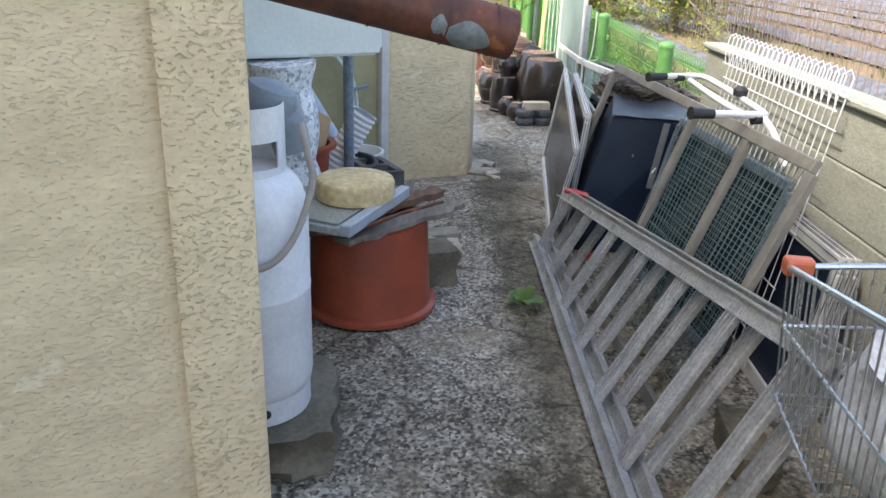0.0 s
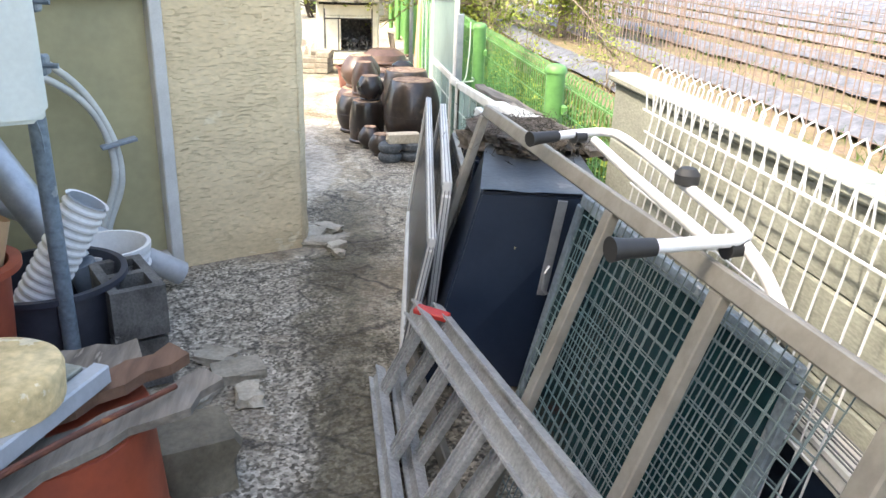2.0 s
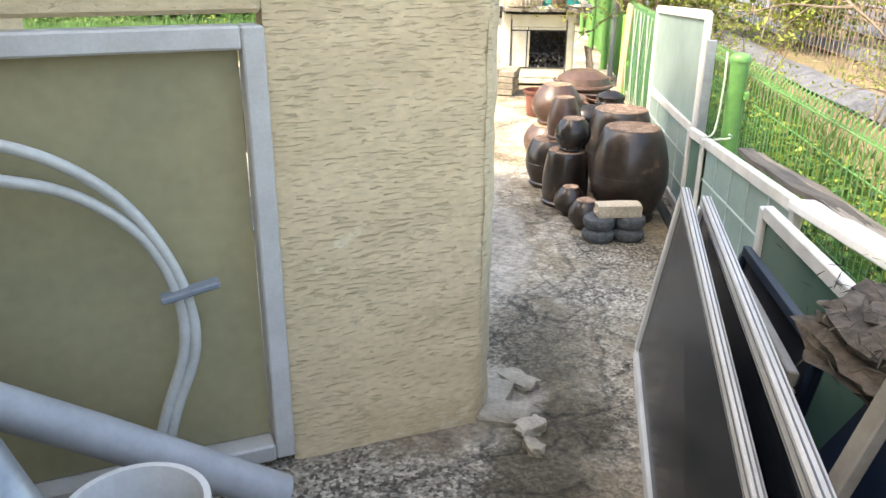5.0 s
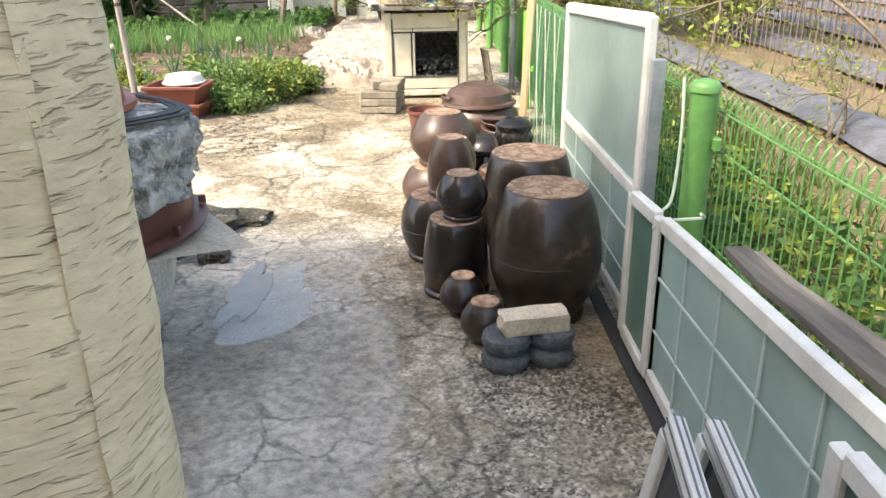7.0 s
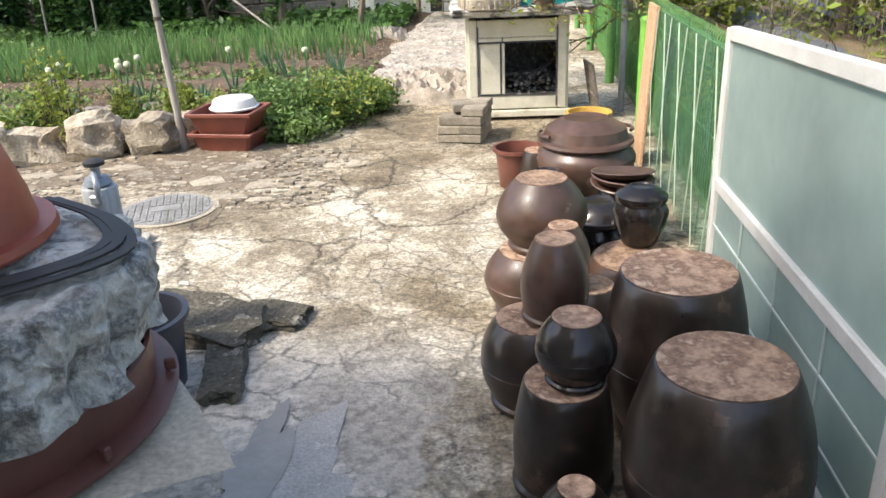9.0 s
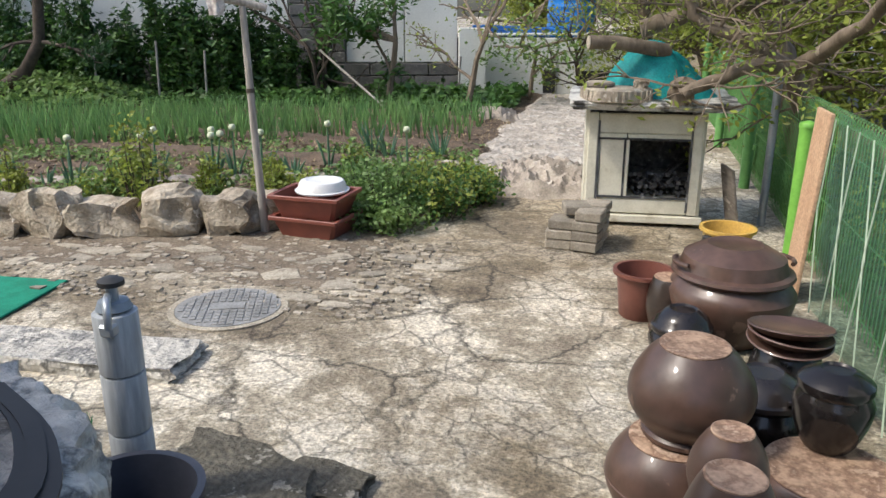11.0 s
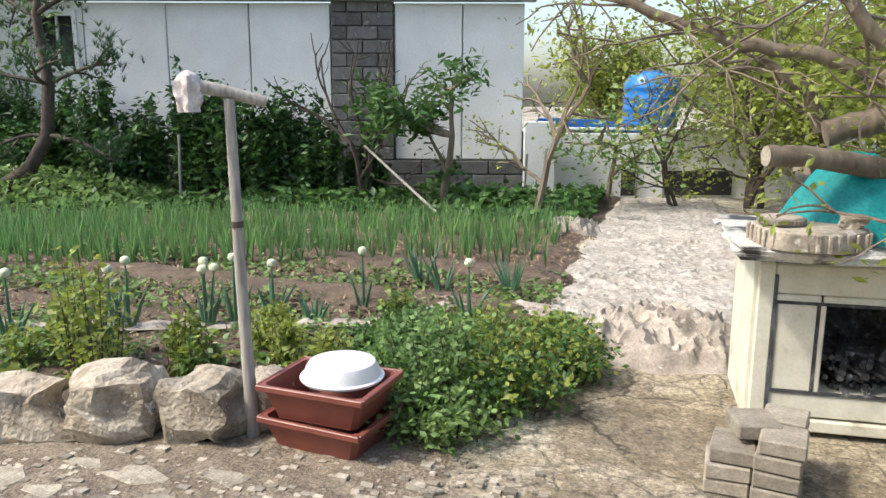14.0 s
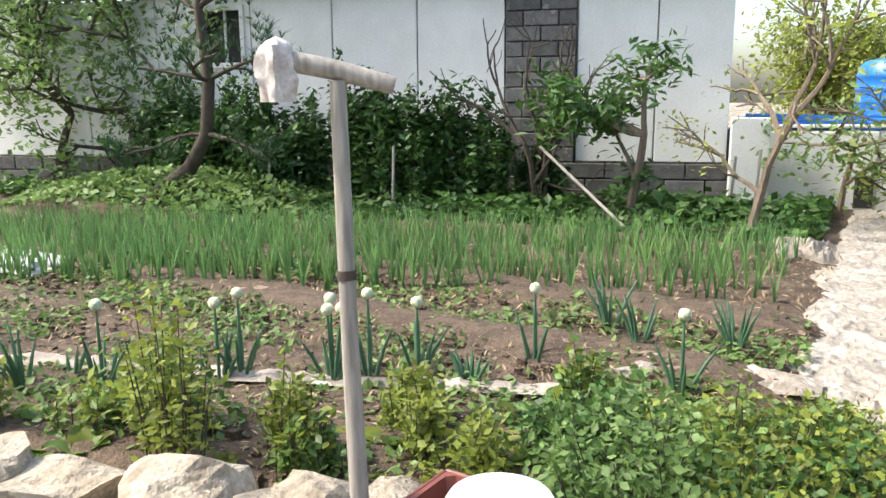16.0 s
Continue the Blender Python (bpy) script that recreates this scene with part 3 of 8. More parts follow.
# ---- the low wall, the fence and the old sashes on the field side ----
def cream_wall():
    t = thing("wall_east", pose(0, 0, 0), "low cream wall of grooved panels with a capped top", "wall", kind="structure")
    for k in range(6):
        part("panel", bm_box(0.07, 6.55, 0.197, None, 0.006, (1.43, 1.03, -0.09 + 0.2 * k)), M_CREAM, t)
    part("core", bm_box(0.045, 6.5, 1.16, None, 0, (1.43, 1.03, 0.4)), M_CREAM, t)
    part("coping", bm_box(0.12, 6.6, 0.03, None, 0.008, (1.43, 1.03, 1.03)), M_CREAM, t)


cream_wall()

FX = 1.55  # the fence line


fence = thing("fence", pose(0, 0, 0), "green welded wire fence on round steel posts", "fence")


def fence_post(y, top=0.92, mt=None):
    mt = mt or M_GREENP
    t = part("post", bm_cyl(0.05, top + 0.17, seg=20), mt, fence, "round green post with a domed cap", smooth=True, m=pose(FX - 0.08, y, -0.2))
    part("cap", bm_lathe([(0.056, 0), (0.056, 0.02), (0.045, 0.035), (0.015, 0.045)], 20, Matrix.Translation((0, 0, top + 0.165))), mt, t, smooth=True)
    for z in (0.4, 0.9):
        if z < top:
            part("clamp", bm_box(0.03, 0.13, 0.05, None, 0.006, (0.045, 0, z)), mt, t)
    return t


for y in (5.41, 7.75, 10.1, 14.9, 17.2, 19.5):
    fence_post(y)


def fence_panel(y0, y1):
    """A welded mesh panel with looped top."""
    n = int((y1 - y0) / 0.055)
    bm = bmesh.new()
    for i in range(n):
        y = (i + 0.5) * (y1 - y0) / n
        pts = [(0, y, 0.05), (0, y, 0.98), (0.02, y, 1.045), (0.035, y, 1.065), (0.05, y, 1.05), (0.055, y, 1.02), (0.05, y, 0.96)]
        bm_tube(pts, 0.0032, 4, bm, cap=False)
    t = part("panel", bm, M_GREENP, fence, "green wire panel with looped top", m=pose(FX, y0, -0.2))
    t["kind"] = "stuff"
    for z in (0.12, 0.5, 0.86, 1.0):
        part("wire", bm_tube([(0.004, 0, z), (0.004, y1 - y0, z)], 0.004, 5), M_GREENP, t)
    part("wire", bm_tube([(0.056, 0, 0.985), (0.056, y1 - y0, 0.985)], 0.004, 5), M_GREENP, t)


for a, b in ((4.3, 5.41), (5.41, 7.75), (7.75, 10.1), (10.1, 12.5), (12.5, 14.9), (14.9, 17.2), (17.2, 19.5)):
    fence_panel(a, b)


M_BARP = mat("pale_glazing_bar", (0.52, 0.60, 0.575), (0.45, 0.53, 0.50), scale=8, rough=0.4, bump=0.03)


def sash(name, y0, y1, zb, zt0, zt1, mids, cols, rows, glass, label, x=1.30, lean=0.0, w=0.055, d=0.035, grid_from=None):
    """A glazed frame in the plane x: rails, stiles, panes; zt0, zt1: tops at y0 and y1; mids: shares of the height."""
    t = thing(name, pose(x, 0, 0), label, "window", group="old window sashes along the fence")

    def top(y):
        return zt0 + (zt1 - zt0) * (y - y0) / (y1 - y0)

    def p(y, k, dx=0.0):
        h = zb + (top(y) - zb) * k
        return (dx + lean * (h - zb), y, h)
    part("stile", bar(p(y0, 0), p(y0, 1), w, d, up=(1, 0, 0), bevel=0.005), M_SASH, t)
    part("stile", bar(p(y1, 0), p(y1, 1), w, d, up=(1, 0, 0), bevel=0.005), M_SASH, t)
    for k in [0.03, 0.985] + list(mids):
        part("rail", bar(p(y0 + w / 2, k), p(y1 - w / 2, k), d * 1.05, w, bevel=0.005), M_SASH, t)
    bm = bmesh.new()
    vs = [bm.verts.new(p(*q, 0.0)) for q in ((y0, 0.02), (y1, 0.02), (y1, 0.98), (y0, 0.98))]
    bm.faces.new(vs)
    r = bmesh.ops.extrude_face_region(bm, geom=bm.faces[:])
    bmesh.ops.translate(bm, verts=[v for v in r["geom"] if isinstance(v, bmesh.types.BMVert)], vec=(0.005, 0, 0))
    part("pane", bm, glass, t)
    k1 = grid_from or 1.0
    for c in range(1, cols):
        y = y0 + (y1 - y0) * c / cols
        part("glazing_bar", bar(p(y, 0.05, -0.007), p(y, k1 - 0.02, -0.007), 0.007, 0.006, up=(1, 0, 0)), M_BARP, t)
    for r_ in range(1, rows):
        k = k1 * r_ / rows
        part("glazing_bar", bar(p(y0 + 0.03, k, -0.008), p(y1 - 0.03, k, -0.008), 0.006, 0.008), M_BARP, t)
    return t


sash("tall_window", 7.93, 9.62, -0.13, 1.13, 1.04, [0.46], 4, 3, M_FROST, "tall white sash with frosted panes above and gridded panes below", x=1.31, grid_from=0.46)
sash("narrow_window", 7.50, 7.86, -0.13, 0.50, 0.47, [], 1, 1, M_FROSTDK, "narrow white sash with dark green glass", x=1.275)
sash("gridded_window", 6.05, 7.50, -0.13, 0.60, 0.49, [], 5, 3, M_FROST, "white sash with gridded frosted panes, tied to the fence", x=1.285)
sash("dark_window", 4.75, 6.12, -0.12, 0.60, 0.56, [], 1, 1, M_FROSTDK, "white sash with dark green glass leaning on the others", x=1.20)

# ---- glazed clay jars, most of them upside down ----
def jar(x, y, z0, z1, r, mt, label, rb=None, rm=None, belly=0.45, raw=True, seed=0):
    """An upturned jar: its mouth below, its base on top. rb: base radius (top), rm: mouth radius (below)."""
    rb = rb or r * 0.62
    rm = rm or r * 0.66
    h = z1 - z0
    t = thing("clay_jar", pose(x, y, z0, 0, 0, seed * 47), label, "clay jar", group="clay jars along the fence")
    prof = [(rm * 0.96, 0), (rm * 1.06, 0.004), (rm * 1.06, 0.03 * min(1, h * 2)), (rm * 0.99, 0.045 * min(1, h * 2))]
    n = 12
    for i in range(1, n + 1):
        k = i / n
        zz = 0.05 * min(1, h * 2) + (h - 0.05 * min(1, h * 2)) * k
        if k < belly:
            q = k / belly
            rr = rm + (r - rm) * math.sin(q * math.pi / 2)
        else:
            q = (k - belly) / (1 - belly)
            rr = rb + (r - rb) * math.cos(q * math.pi / 2) ** 0.85
        prof.append((rr, zz))
    prof += [(rb * 0.985, h + 0.002)]
    part("body", bm_lathe(prof, 40, wobble=0.03, seed=seed), mt, t, smooth=True)
    part("base", bm_lathe([(rb * 0.96, h - 0.004), (rb * 0.97, h + 0.006), (rb * 0.9, h + 0.008), (rb * 0.8, h + 0.004), (0.005, h + 0.003)], 32, wobble=0.02, seed=seed), M_RAWCLAY if raw else mt, t, "unglazed worn base", smooth=True)
    for k in (0.52, 0.78):
        zz = h * k
        q = (k - belly) / (1 - belly)
        rr = rb + (r - rb) * math.cos(max(0, q) * math.pi / 2) ** 0.85
        part("ridge", bm_lathe([(rr * 0.985, zz - 0.006), (rr * 1.008, zz), (rr * 0.985, zz + 0.006)], 40, wobble=0.03, seed=seed, open_ends=True), mt, t, smooth=True)
    return t


def lidded(x, y, z0, z1, r, mt, label, seed=0, lid=0.25):
    """An upright jar under a saucer-like lid."""
    h = (z1 - z0) * (1 - lid)
    t = thing("lidded_jar", pose(x, y, z0, 0, 0, seed * 31), label, "clay jar", group="clay jars along the fence")
    prof = [(r * 0.6, 0)] + [(r * (0.6 + 0.4 * math.sin(k * 0.62 * math.pi) ** 0.8) if k < 0.8 else r * (0.97 - (k - 0.8) * 0.9), h * k) for k in [i / 12 for i in range(1, 13)]]
    part("body", bm_lathe(prof + [(r * 0.8, h + 0.005)], 40, wobble=0.02, seed=seed), mt, t, smooth=True)
    hl = (z1 - z0) * lid
    part("lid", bm_lathe([(r * 0.9, h - 0.012), (r * 0.95, h + 0.004), (r * 0.93, h + 0.02), (r * 0.84, h + 0.03), (r * 0.78, h + hl * 0.6), (r * 0.52, h + hl * 0.92), (r * 0.42, h + hl), (r * 0.36, h + hl - 0.008), (0.005, h + hl - 0.008)], 40, seed=seed), mt, t, smooth=True)
    if r > 0.16:
        for a in (0.5, math.pi + 0.5):
            pts = [(math.cos(a + d) * r * (0.84 + 0.12 * math.cos(d * 4)), math.sin(a + d) * r * (0.84 + 0.12 * math.cos(d * 4)), h + hl * 0.42) for d in (-0.32, -0.2, 0, 0.2, 0.32)]
            part("lid_handle", bm_tube(pts, 0.012, 8), mt, t, smooth=True)
    return t


G8 = -0.175
jar(0.98, 8.13, G8, 0.415, 0.245, M_ONGGI, "large dark brown glazed jar standing upside down", rb=0.175, rm=0.17, belly=0.42, seed=1)
jar(0.97, 8.68, G8, 0.42, 0.235, M_ONGGI, "large dark glazed jar upside down behind another", rb=0.185, rm=0.17, belly=0.45, seed=2)
jar(0.60, 8.40, G8, 0.19, 0.155, M_ONGGI, "dark jar with a rust-yellow stain, upside down", rb=0.125, rm=0.15, belly=0.3, seed=3)
jar(0.63, 8.40, 0.2, 0.405, 0.118, M_ONGGIK, "small black glazed jar stacked upside down", rb=0.073, rm=0.085, belly=0.45, seed=4)
jar(0.62, 8.14, G8, 0.01, 0.105, M_ONGGI, "small dark round jar upside down", rb=0.055, rm=0.06, belly=0.4, seed=5)
jar(0.70, 7.88, G8, 0.005, 0.105, M_ONGGI, "small dark round jar with a worn base", rb=0.062, rm=0.06, belly=0.42, seed=6)
jar(0.51, 8.85, G8, 0.16, 0.185, M_ONGGI, "squat dark jar under a brown one", rb=0.13, rm=0.14, belly=0.5, seed=7)
jar(0.59, 8.86, 0.17, 0.46, 0.12, M_ONGGIB, "brown jar with ear handles stacked upside down", rb=0.072, rm=0.11, belly=0.3, seed=8)
jar(0.53, 9.62, -0.195, 0.10, 0.215, M_ONGGIB, "broad grey-brown jar beneath another", rb=0.15, rm=0.16, belly=0.5, seed=9)
jar(0.57, 9.66, 0.11, 0.42, 0.205, M_ONGGIB, "round brown jar stacked upside down", rb=0.115, rm=0.14, belly=0.42, seed=10)
jar(0.75, 9.25, -0.19, 0.10, 0.15, M_ONGGI, "dark jar beneath a small one", rb=0.1, rm=0.12, seed=11)
jar(0.64, 9.24, 0.11, 0.36, 0.108, M_ONGGIB, "small brown jar with a worn base", rb=0.06, rm=0.085, belly=0.45, seed=12)
jar(0.99, 9.55, -0.195, 0.09, 0.23, M_ONGGIB, "wide brown jar under a black lidded one", rb=0.2, rm=0.2, belly=0.5, seed=13)
lidded(1.01, 9.70, 0.10, 0.37, 0.122, M_ONGGIK, "small black glazed jar with a lid", seed=14, lid=0.22)
lidded(0.86, 10.02, -0.2, 0.19, 0.17, M_ONGGIK, "glossy black jar with a lid", seed=15)
lidded(0.64, 10.85, -0.2, 0.09, 0.155, M_ONGGIK, "squat glossy black jar with a lid", seed=16, lid=0.35)
lidded(0.90, 11.25, -0.2, 0.31, 0.32, M_ONGGIB, "very large brown jar with a broad lid", seed=17, lid=0.30)
jar(1.03, 10.45, -0.2, 0.10, 0.155, M_ONGGIK, "black jar beneath stacked lids", rb=0.12, rm=0.12, seed=18, raw=False)

# ---- plants ----
M_LEAF = island(mat("leaf_green", (0.05, 0.12, 0.028), (0.085, 0.17, 0.036), scale=3, rough=0.5, bump=0, trans=0.35), 0.6, 1.5)
M_LEAFD = island(mat("leaf_dark", (0.02, 0.062, 0.018), (0.035, 0.09, 0.022), scale=3, rough=0.45, bump=0, trans=0.25), 0.6, 1.5)
M_LEAFY = island(mat("leaf_yellow_green", (0.22, 0.28, 0.045), (0.30, 0.33, 0.065), scale=3, rough=0.5, bump=0, trans=0.45), 0.6, 1.4)
M_LEAFG = island(mat("leaf_fresh", (0.14, 0.24, 0.065), (0.20, 0.30, 0.09), scale=3, rough=0.5, bump=0, trans=0.4), 0.6, 1.4)
M_LEEK = island(mat("leek_blade", (0.12, 0.25, 0.085), (0.18, 0.31, 0.10), scale=2, rough=0.45, bump=0, trans=0.3), 0.65, 1.4)
M_ONION = island(mat("onion_blade", (0.07, 0.16, 0.095), (0.11, 0.21, 0.12), scale=5, rough=0.4, bump=0, trans=0.2), 0.7, 1.3)
M_BARK = mat("bark", (0.21, 0.165, 0.12), (0.13, 0.10, 0.07), scale=9, rough=0.95, bump=0.5, fine=40, stretch=(1, 1, 0.35), c3=(0.30, 0.25, 0.19))
M_BARKD = mat("dark_bark", (0.085, 0.065, 0.05), (0.055, 0.042, 0.032), scale=9, rough=0.95, bump=0.5, fine=40)
M_FLOWER = mat("onion_flower", (0.62, 0.64, 0.48), (0.50, 0.55, 0.36), scale=30, rough=0.8, bump=0.3, fine=120)
RNG = np.random.RandomState(5)


def leaves(name, pts, size, mt, parent, up=0.5, seed=0, narrow=0.5, normals=None, label=""):
    """Many small folded leaves at the points pts (N, 3)."""
    rng = np.random.RandomState(seed)
    pts = np.asarray(pts, float)
    n = len(pts)
    d = rng.normal(size=(n, 3))
    d[:, 2] = d[:, 2] * 0.6 - 0.15
    d /= np.linalg.norm(d, axis=1)[:, None]
    nn = rng.normal(size=(n, 3)) * (1 - up)
    nn[:, 2] += up
    s = np.cross(d, nn)
    s /= np.linalg.norm(s, axis=1)[:, None] + 1e-9
    nn = np.cross(s, d)
    ln = size * rng.uniform(0.65, 1.35, n)[:, None]
    w = ln * narrow * rng.uniform(0.8, 1.2, n)[:, None]
    base, tip = pts - d * ln * 0.5, pts + d * ln * 0.5
    mid = pts - nn * ln * 0.08
    le, ri = mid + s * w * 0.5 + nn * ln * 0.12, mid - s * w * 0.5 + nn * ln * 0.12
    v = np.stack([base, le, tip, ri], 1).reshape(-1, 3)
    i = np.arange(n)[:, None] * 4
    f = np.concatenate([np.hstack([i, i + 1, i + 2]), np.hstack([i, i + 2, i + 3])])
    me = bpy.data.meshes.new(name)
    me.from_pydata(v.tolist(), [], f.tolist())
    me.materials.append(mt)
    ob = new(name, me)
    ob.parent = parent
    return tagged(ob, label)


def blades(name, roots, height, width, mt, parent=None, lean=0.25, seed=0, seg=3, per=1):
    """Upright tapering blades at the roots (N, 3)."""
    rng = np.random.RandomState(seed)
    roots = np.repeat(np.asarray(roots, float), per, axis=0)
    n = len(roots)
    a = rng.uniform(0, 2 * np.pi, n)
    ln = rng.uniform(0.1, 1, n) * lean
    h = height * rng.uniform(0.6, 1.15, n)
    side = np.stack([-np.sin(a + 1.2), np.cos(a + 1.2), 0 * a], 1)
    vs = []
    for k in range(seg + 1):
        q = k / seg
        off = np.stack([np.cos(a) * ln * h * q ** 1.7, np.sin(a) * ln * h * q ** 1.7, h * q * (1 - 0.15 * ln * q)], 1)
        c = roots + off
        ww = (width * (1 - q) ** 0.6 * 0.5 + 0.0006) * rng.uniform(0.8, 1.2, n)
        vs += [c - side * ww[:, None], c + side * ww[:, None]]
    m = len(vs)
    v = np.stack(vs, 1).reshape(-1, 3)
    i = np.arange(n)[:, None] * m
    f = [np.hstack([i + 2 * k, i + 2 * k + 1, i + 2 * k + 3, i + 2 * k + 2]) for k in range(seg)]
    me = bpy.data.meshes.new(name)
    me.from_pydata(v.tolist(), [], np.concatenate(f).tolist())
    me.materials.append(mt)
    ob = new(name, me)
    if parent is not None:
        ob.parent = parent
    return ob


def limb(bm, p, d, length, r, depth, rng, ends, bend=0.25, split=3, shrink=0.66, seg=6, gravity=0.0):
    """A branch that forks; ends collects the tips."""
    pts = [Vector(p)]
    d = Vector(d).normalized()
    n = 4
    for i in range(n):
        d = (d + Vector(rng.normal(size=3)) * bend * 0.5 + Vector((0, 0, gravity))).normalized()
        pts.append(pts[-1] + d * length / n)
    bm_tube(pts, r, seg, bm, r2=r * 0.62, cap=False)
    if depth == 0:
        ends.append((pts[-1], d))
        ends.append((pts[-2], d))
        return
    for i in range(split):
        nd = (d + Vector(rng.normal(size=3)) * 0.55).normalized()
        limb(bm, pts[-1] if i else pts[-1], nd, length * shrink * rng.uniform(0.8, 1.2), r * 0.6, depth - 1, rng, ends, bend, split, shrink, max(4, seg - 1), gravity)
    nd = (d + Vector(rng.normal(size=3)) * 0.8).normalized()
    limb(bm, pts[2], nd, length * shrink * 0.8, r * 0.5, max(0, depth - 1), rng, ends, bend, split, shrink, max(4, seg - 1), gravity)


def tree(x, y, z, label, height, r, mt_leaf, seed, depth=3, split=3, per=12, size=0.09, spread=0.16, mt_bark=None, stem=0.35, lean=(0, 0, 1), narrow=0.5, gravity=0.02, stems=1):
    rng = np.random.RandomState(seed)
    t = thing("tree", pose(x, y, z), label, "tree")
    ends = []
    bm = bmesh.new()
    for s in range(stems):
        dd = Vector(lean) + Vector((rng.normal() * 0.15 * (stems > 1), rng.normal() * 0.15 * (stems > 1), 0))
        limb(bm, (rng.normal() * 0.06 * (stems > 1), rng.normal() * 0.06 * (stems > 1), -0.08), dd, height * stem, r, depth, rng, ends, gravity=gravity, split=split)
    part("trunk", bm, mt_bark or M_BARK, t, smooth=True)
    if per:
        e = np.array([p for p, d in ends])
        pts = np.repeat(e, per, axis=0) + rng.normal(size=(len(e) * per, 3)) * spread
        leaves("crown", pts, size, mt_leaf, t, 0.6, seed, narrow)
    return t


def bush(x, y, z, sx, sy, h, mt, label, seed, n=900, size=0.06, name="bush", category="bush", narrow=0.55, stalks=12, mt2=None, upper=None):
    """A leafy shrub: stalks, and leaves thicker on its outside, in uneven clumps."""
    rng = np.random.RandomState(seed)
    t = thing(name, pose(x, y, z), label, category)
    bm = bmesh.new()
    tips = []
    for i in range(stalks):
        a, q = rng.uniform(0, 2 * math.pi), math.sqrt(rng.uniform(0, 1))
        b = Vector((math.cos(a) * q * sx * 0.55, math.sin(a) * q * sy * 0.55, -0.04))
        e = Vector((math.cos(a) * q * sx * 0.95, math.sin(a) * q * sy * 0.95, h * (1.02 - 0.4 * q * q) * rng.uniform(0.7, 1.12)))
        bm_tube([b, b.lerp(e, 0.5) + Vector(rng.normal(size=3)) * 0.03, e], 0.006, 5, bm, r2=0.002, cap=False)
        tips.append((b, e))
    part("stalk", bm, M_BARKD, t)["kind"] = "stuff"
    per = max(1, n // stalks)
    pts = []
    for b, e in tips:
        k = rng.uniform(0.1, 1.03, per) ** 0.7
        c = np.array(b)[None] + (np.array(e) - np.array(b))[None] * k[:, None]
        pts.append(c + rng.normal(size=(per, 3)) * np.array([sx * 0.16, sy * 0.16, h * 0.05]))
    pts = np.concatenate(pts)
    pts[:, 2] = np.maximum(pts[:, 2], 0.01)
    # more second colour upwards: fresh tops, and painted highlights on the mugwort
    if mt2:
        pick = rng.uniform(size=len(pts)) < (pts[:, 2] / h) * 0.6
        leaves("foliage", pts[~pick], size, mt, t, 0.55, seed, narrow)
        leaves("upper_foliage", pts[pick], size, mt2, t, 0.55, seed + 1, narrow, label="leaves of the second colour, more towards the top")
    else:
        leaves("foliage", pts, size, mt, t, 0.55, seed, narrow)
    return t


# ---- the neighbour's long white house at the end of the garden ----
M_TINROOF = mat("grey_gutter", (0.35, 0.38, 0.42), (0.28, 0.30, 0.33), scale=5, rough=0.4, metal=0.3, bump=0.05)
M_BLUEPL = mat("blue_tank_plastic", (0.03, 0.22, 0.62), (0.025, 0.18, 0.52), scale=4, rough=0.35, bump=0.05)
HX = pose(-2.9, 21.9, 0, 0, 0, 16.3)
house = thing("house", HX, "long white panelled house on grey block footing", "house")
seams = [-14.0, -12.2, -9.9, -8.55, -6.93, -5.6, -4.28, -2.98]
for a, b in zip(seams, seams[1:]):
    if a == -8.55:
        part("wall_panel", bm_box(b - a - 0.02, 0.12, 1.40, None, 0.008, ((a + b) / 2, 0.06, 1.12)), M_TARP, house)
        part("wall_panel", bm_box(b - a - 0.02, 0.12, 0.14, None, 0.008, ((a + b) / 2, 0.06, 2.83)), M_TARP, house)
        part("wall_panel", bm_box(0.75, 0.12, 0.95, None, 0.0, (a + 0.385, 0.06, 2.29)), M_TARP, house)
        part("wall_panel", bm_box(0.14, 0.12, 0.95, None, 0.0, (b - 0.08, 0.06, 2.29)), M_TARP, house)
        wn1 = part("window", bm_box(0.60, 0.03, 0.80, None, 0, (b - 0.46, 0.09, 2.29)), M_DARK, house, "dark window pane in a white frame")
        for dx, dz, sx, sz in ((-0.33, 0, 0.07, 0.94), (0.33, 0, 0.07, 0.94), (0, 0.43, 0.6, 0.08), (0, -0.43, 0.6, 0.08), (0.02, 0, 0.04, 0.8)):
            part("window_frame", bm_box(sx, 0.05, sz, None, 0.005, (b - 0.46 + dx, -0.015 + (0.06 if sx == 0.04 else 0), 2.29 + dz)), M_WHITEP, wn1)
    else:
        part("wall_panel", bm_box(b - a - 0.02, 0.12, 2.46, None, 0.008, ((a + b) / 2, 0.06, 1.66)), M_TARP, house)
for a, b in ((-1.96, -0.87), (-0.87, 0.12)):
    part("wall_panel", bm_box(b - a - 0.02, 0.12, 2.46, None, 0.008, ((a + b) / 2, 0.06, 1.66)), M_TARP, house)
part("house_body", bm_box(14.0, 3.0, 3.0, None, 0, (-6.9, 1.65, 1.4)), M_TARP, house)
part("gutter", bm_box(14.4, 0.22, 0.1, None, 0.02, (-6.9, -0.06, 2.96)), M_TINROOF, house)
part("roof", bm_box(14.6, 3.6, 0.06, pose(-6.9, 1.5, 3.2, 6, 0, 0), 0.01), M_TINROOF, house)
for i in range(26):  # the block footing
    for k in range(2):
        w = 0.55
        part("block", bm_box(w - 0.02, 0.16, 0.21, None, 0.01, (-13.9 + (i + 0.5 * (k % 2)) * w, 0.03, 0.32 - 0.23 * k - 0.02)), M_BLOCK, house)
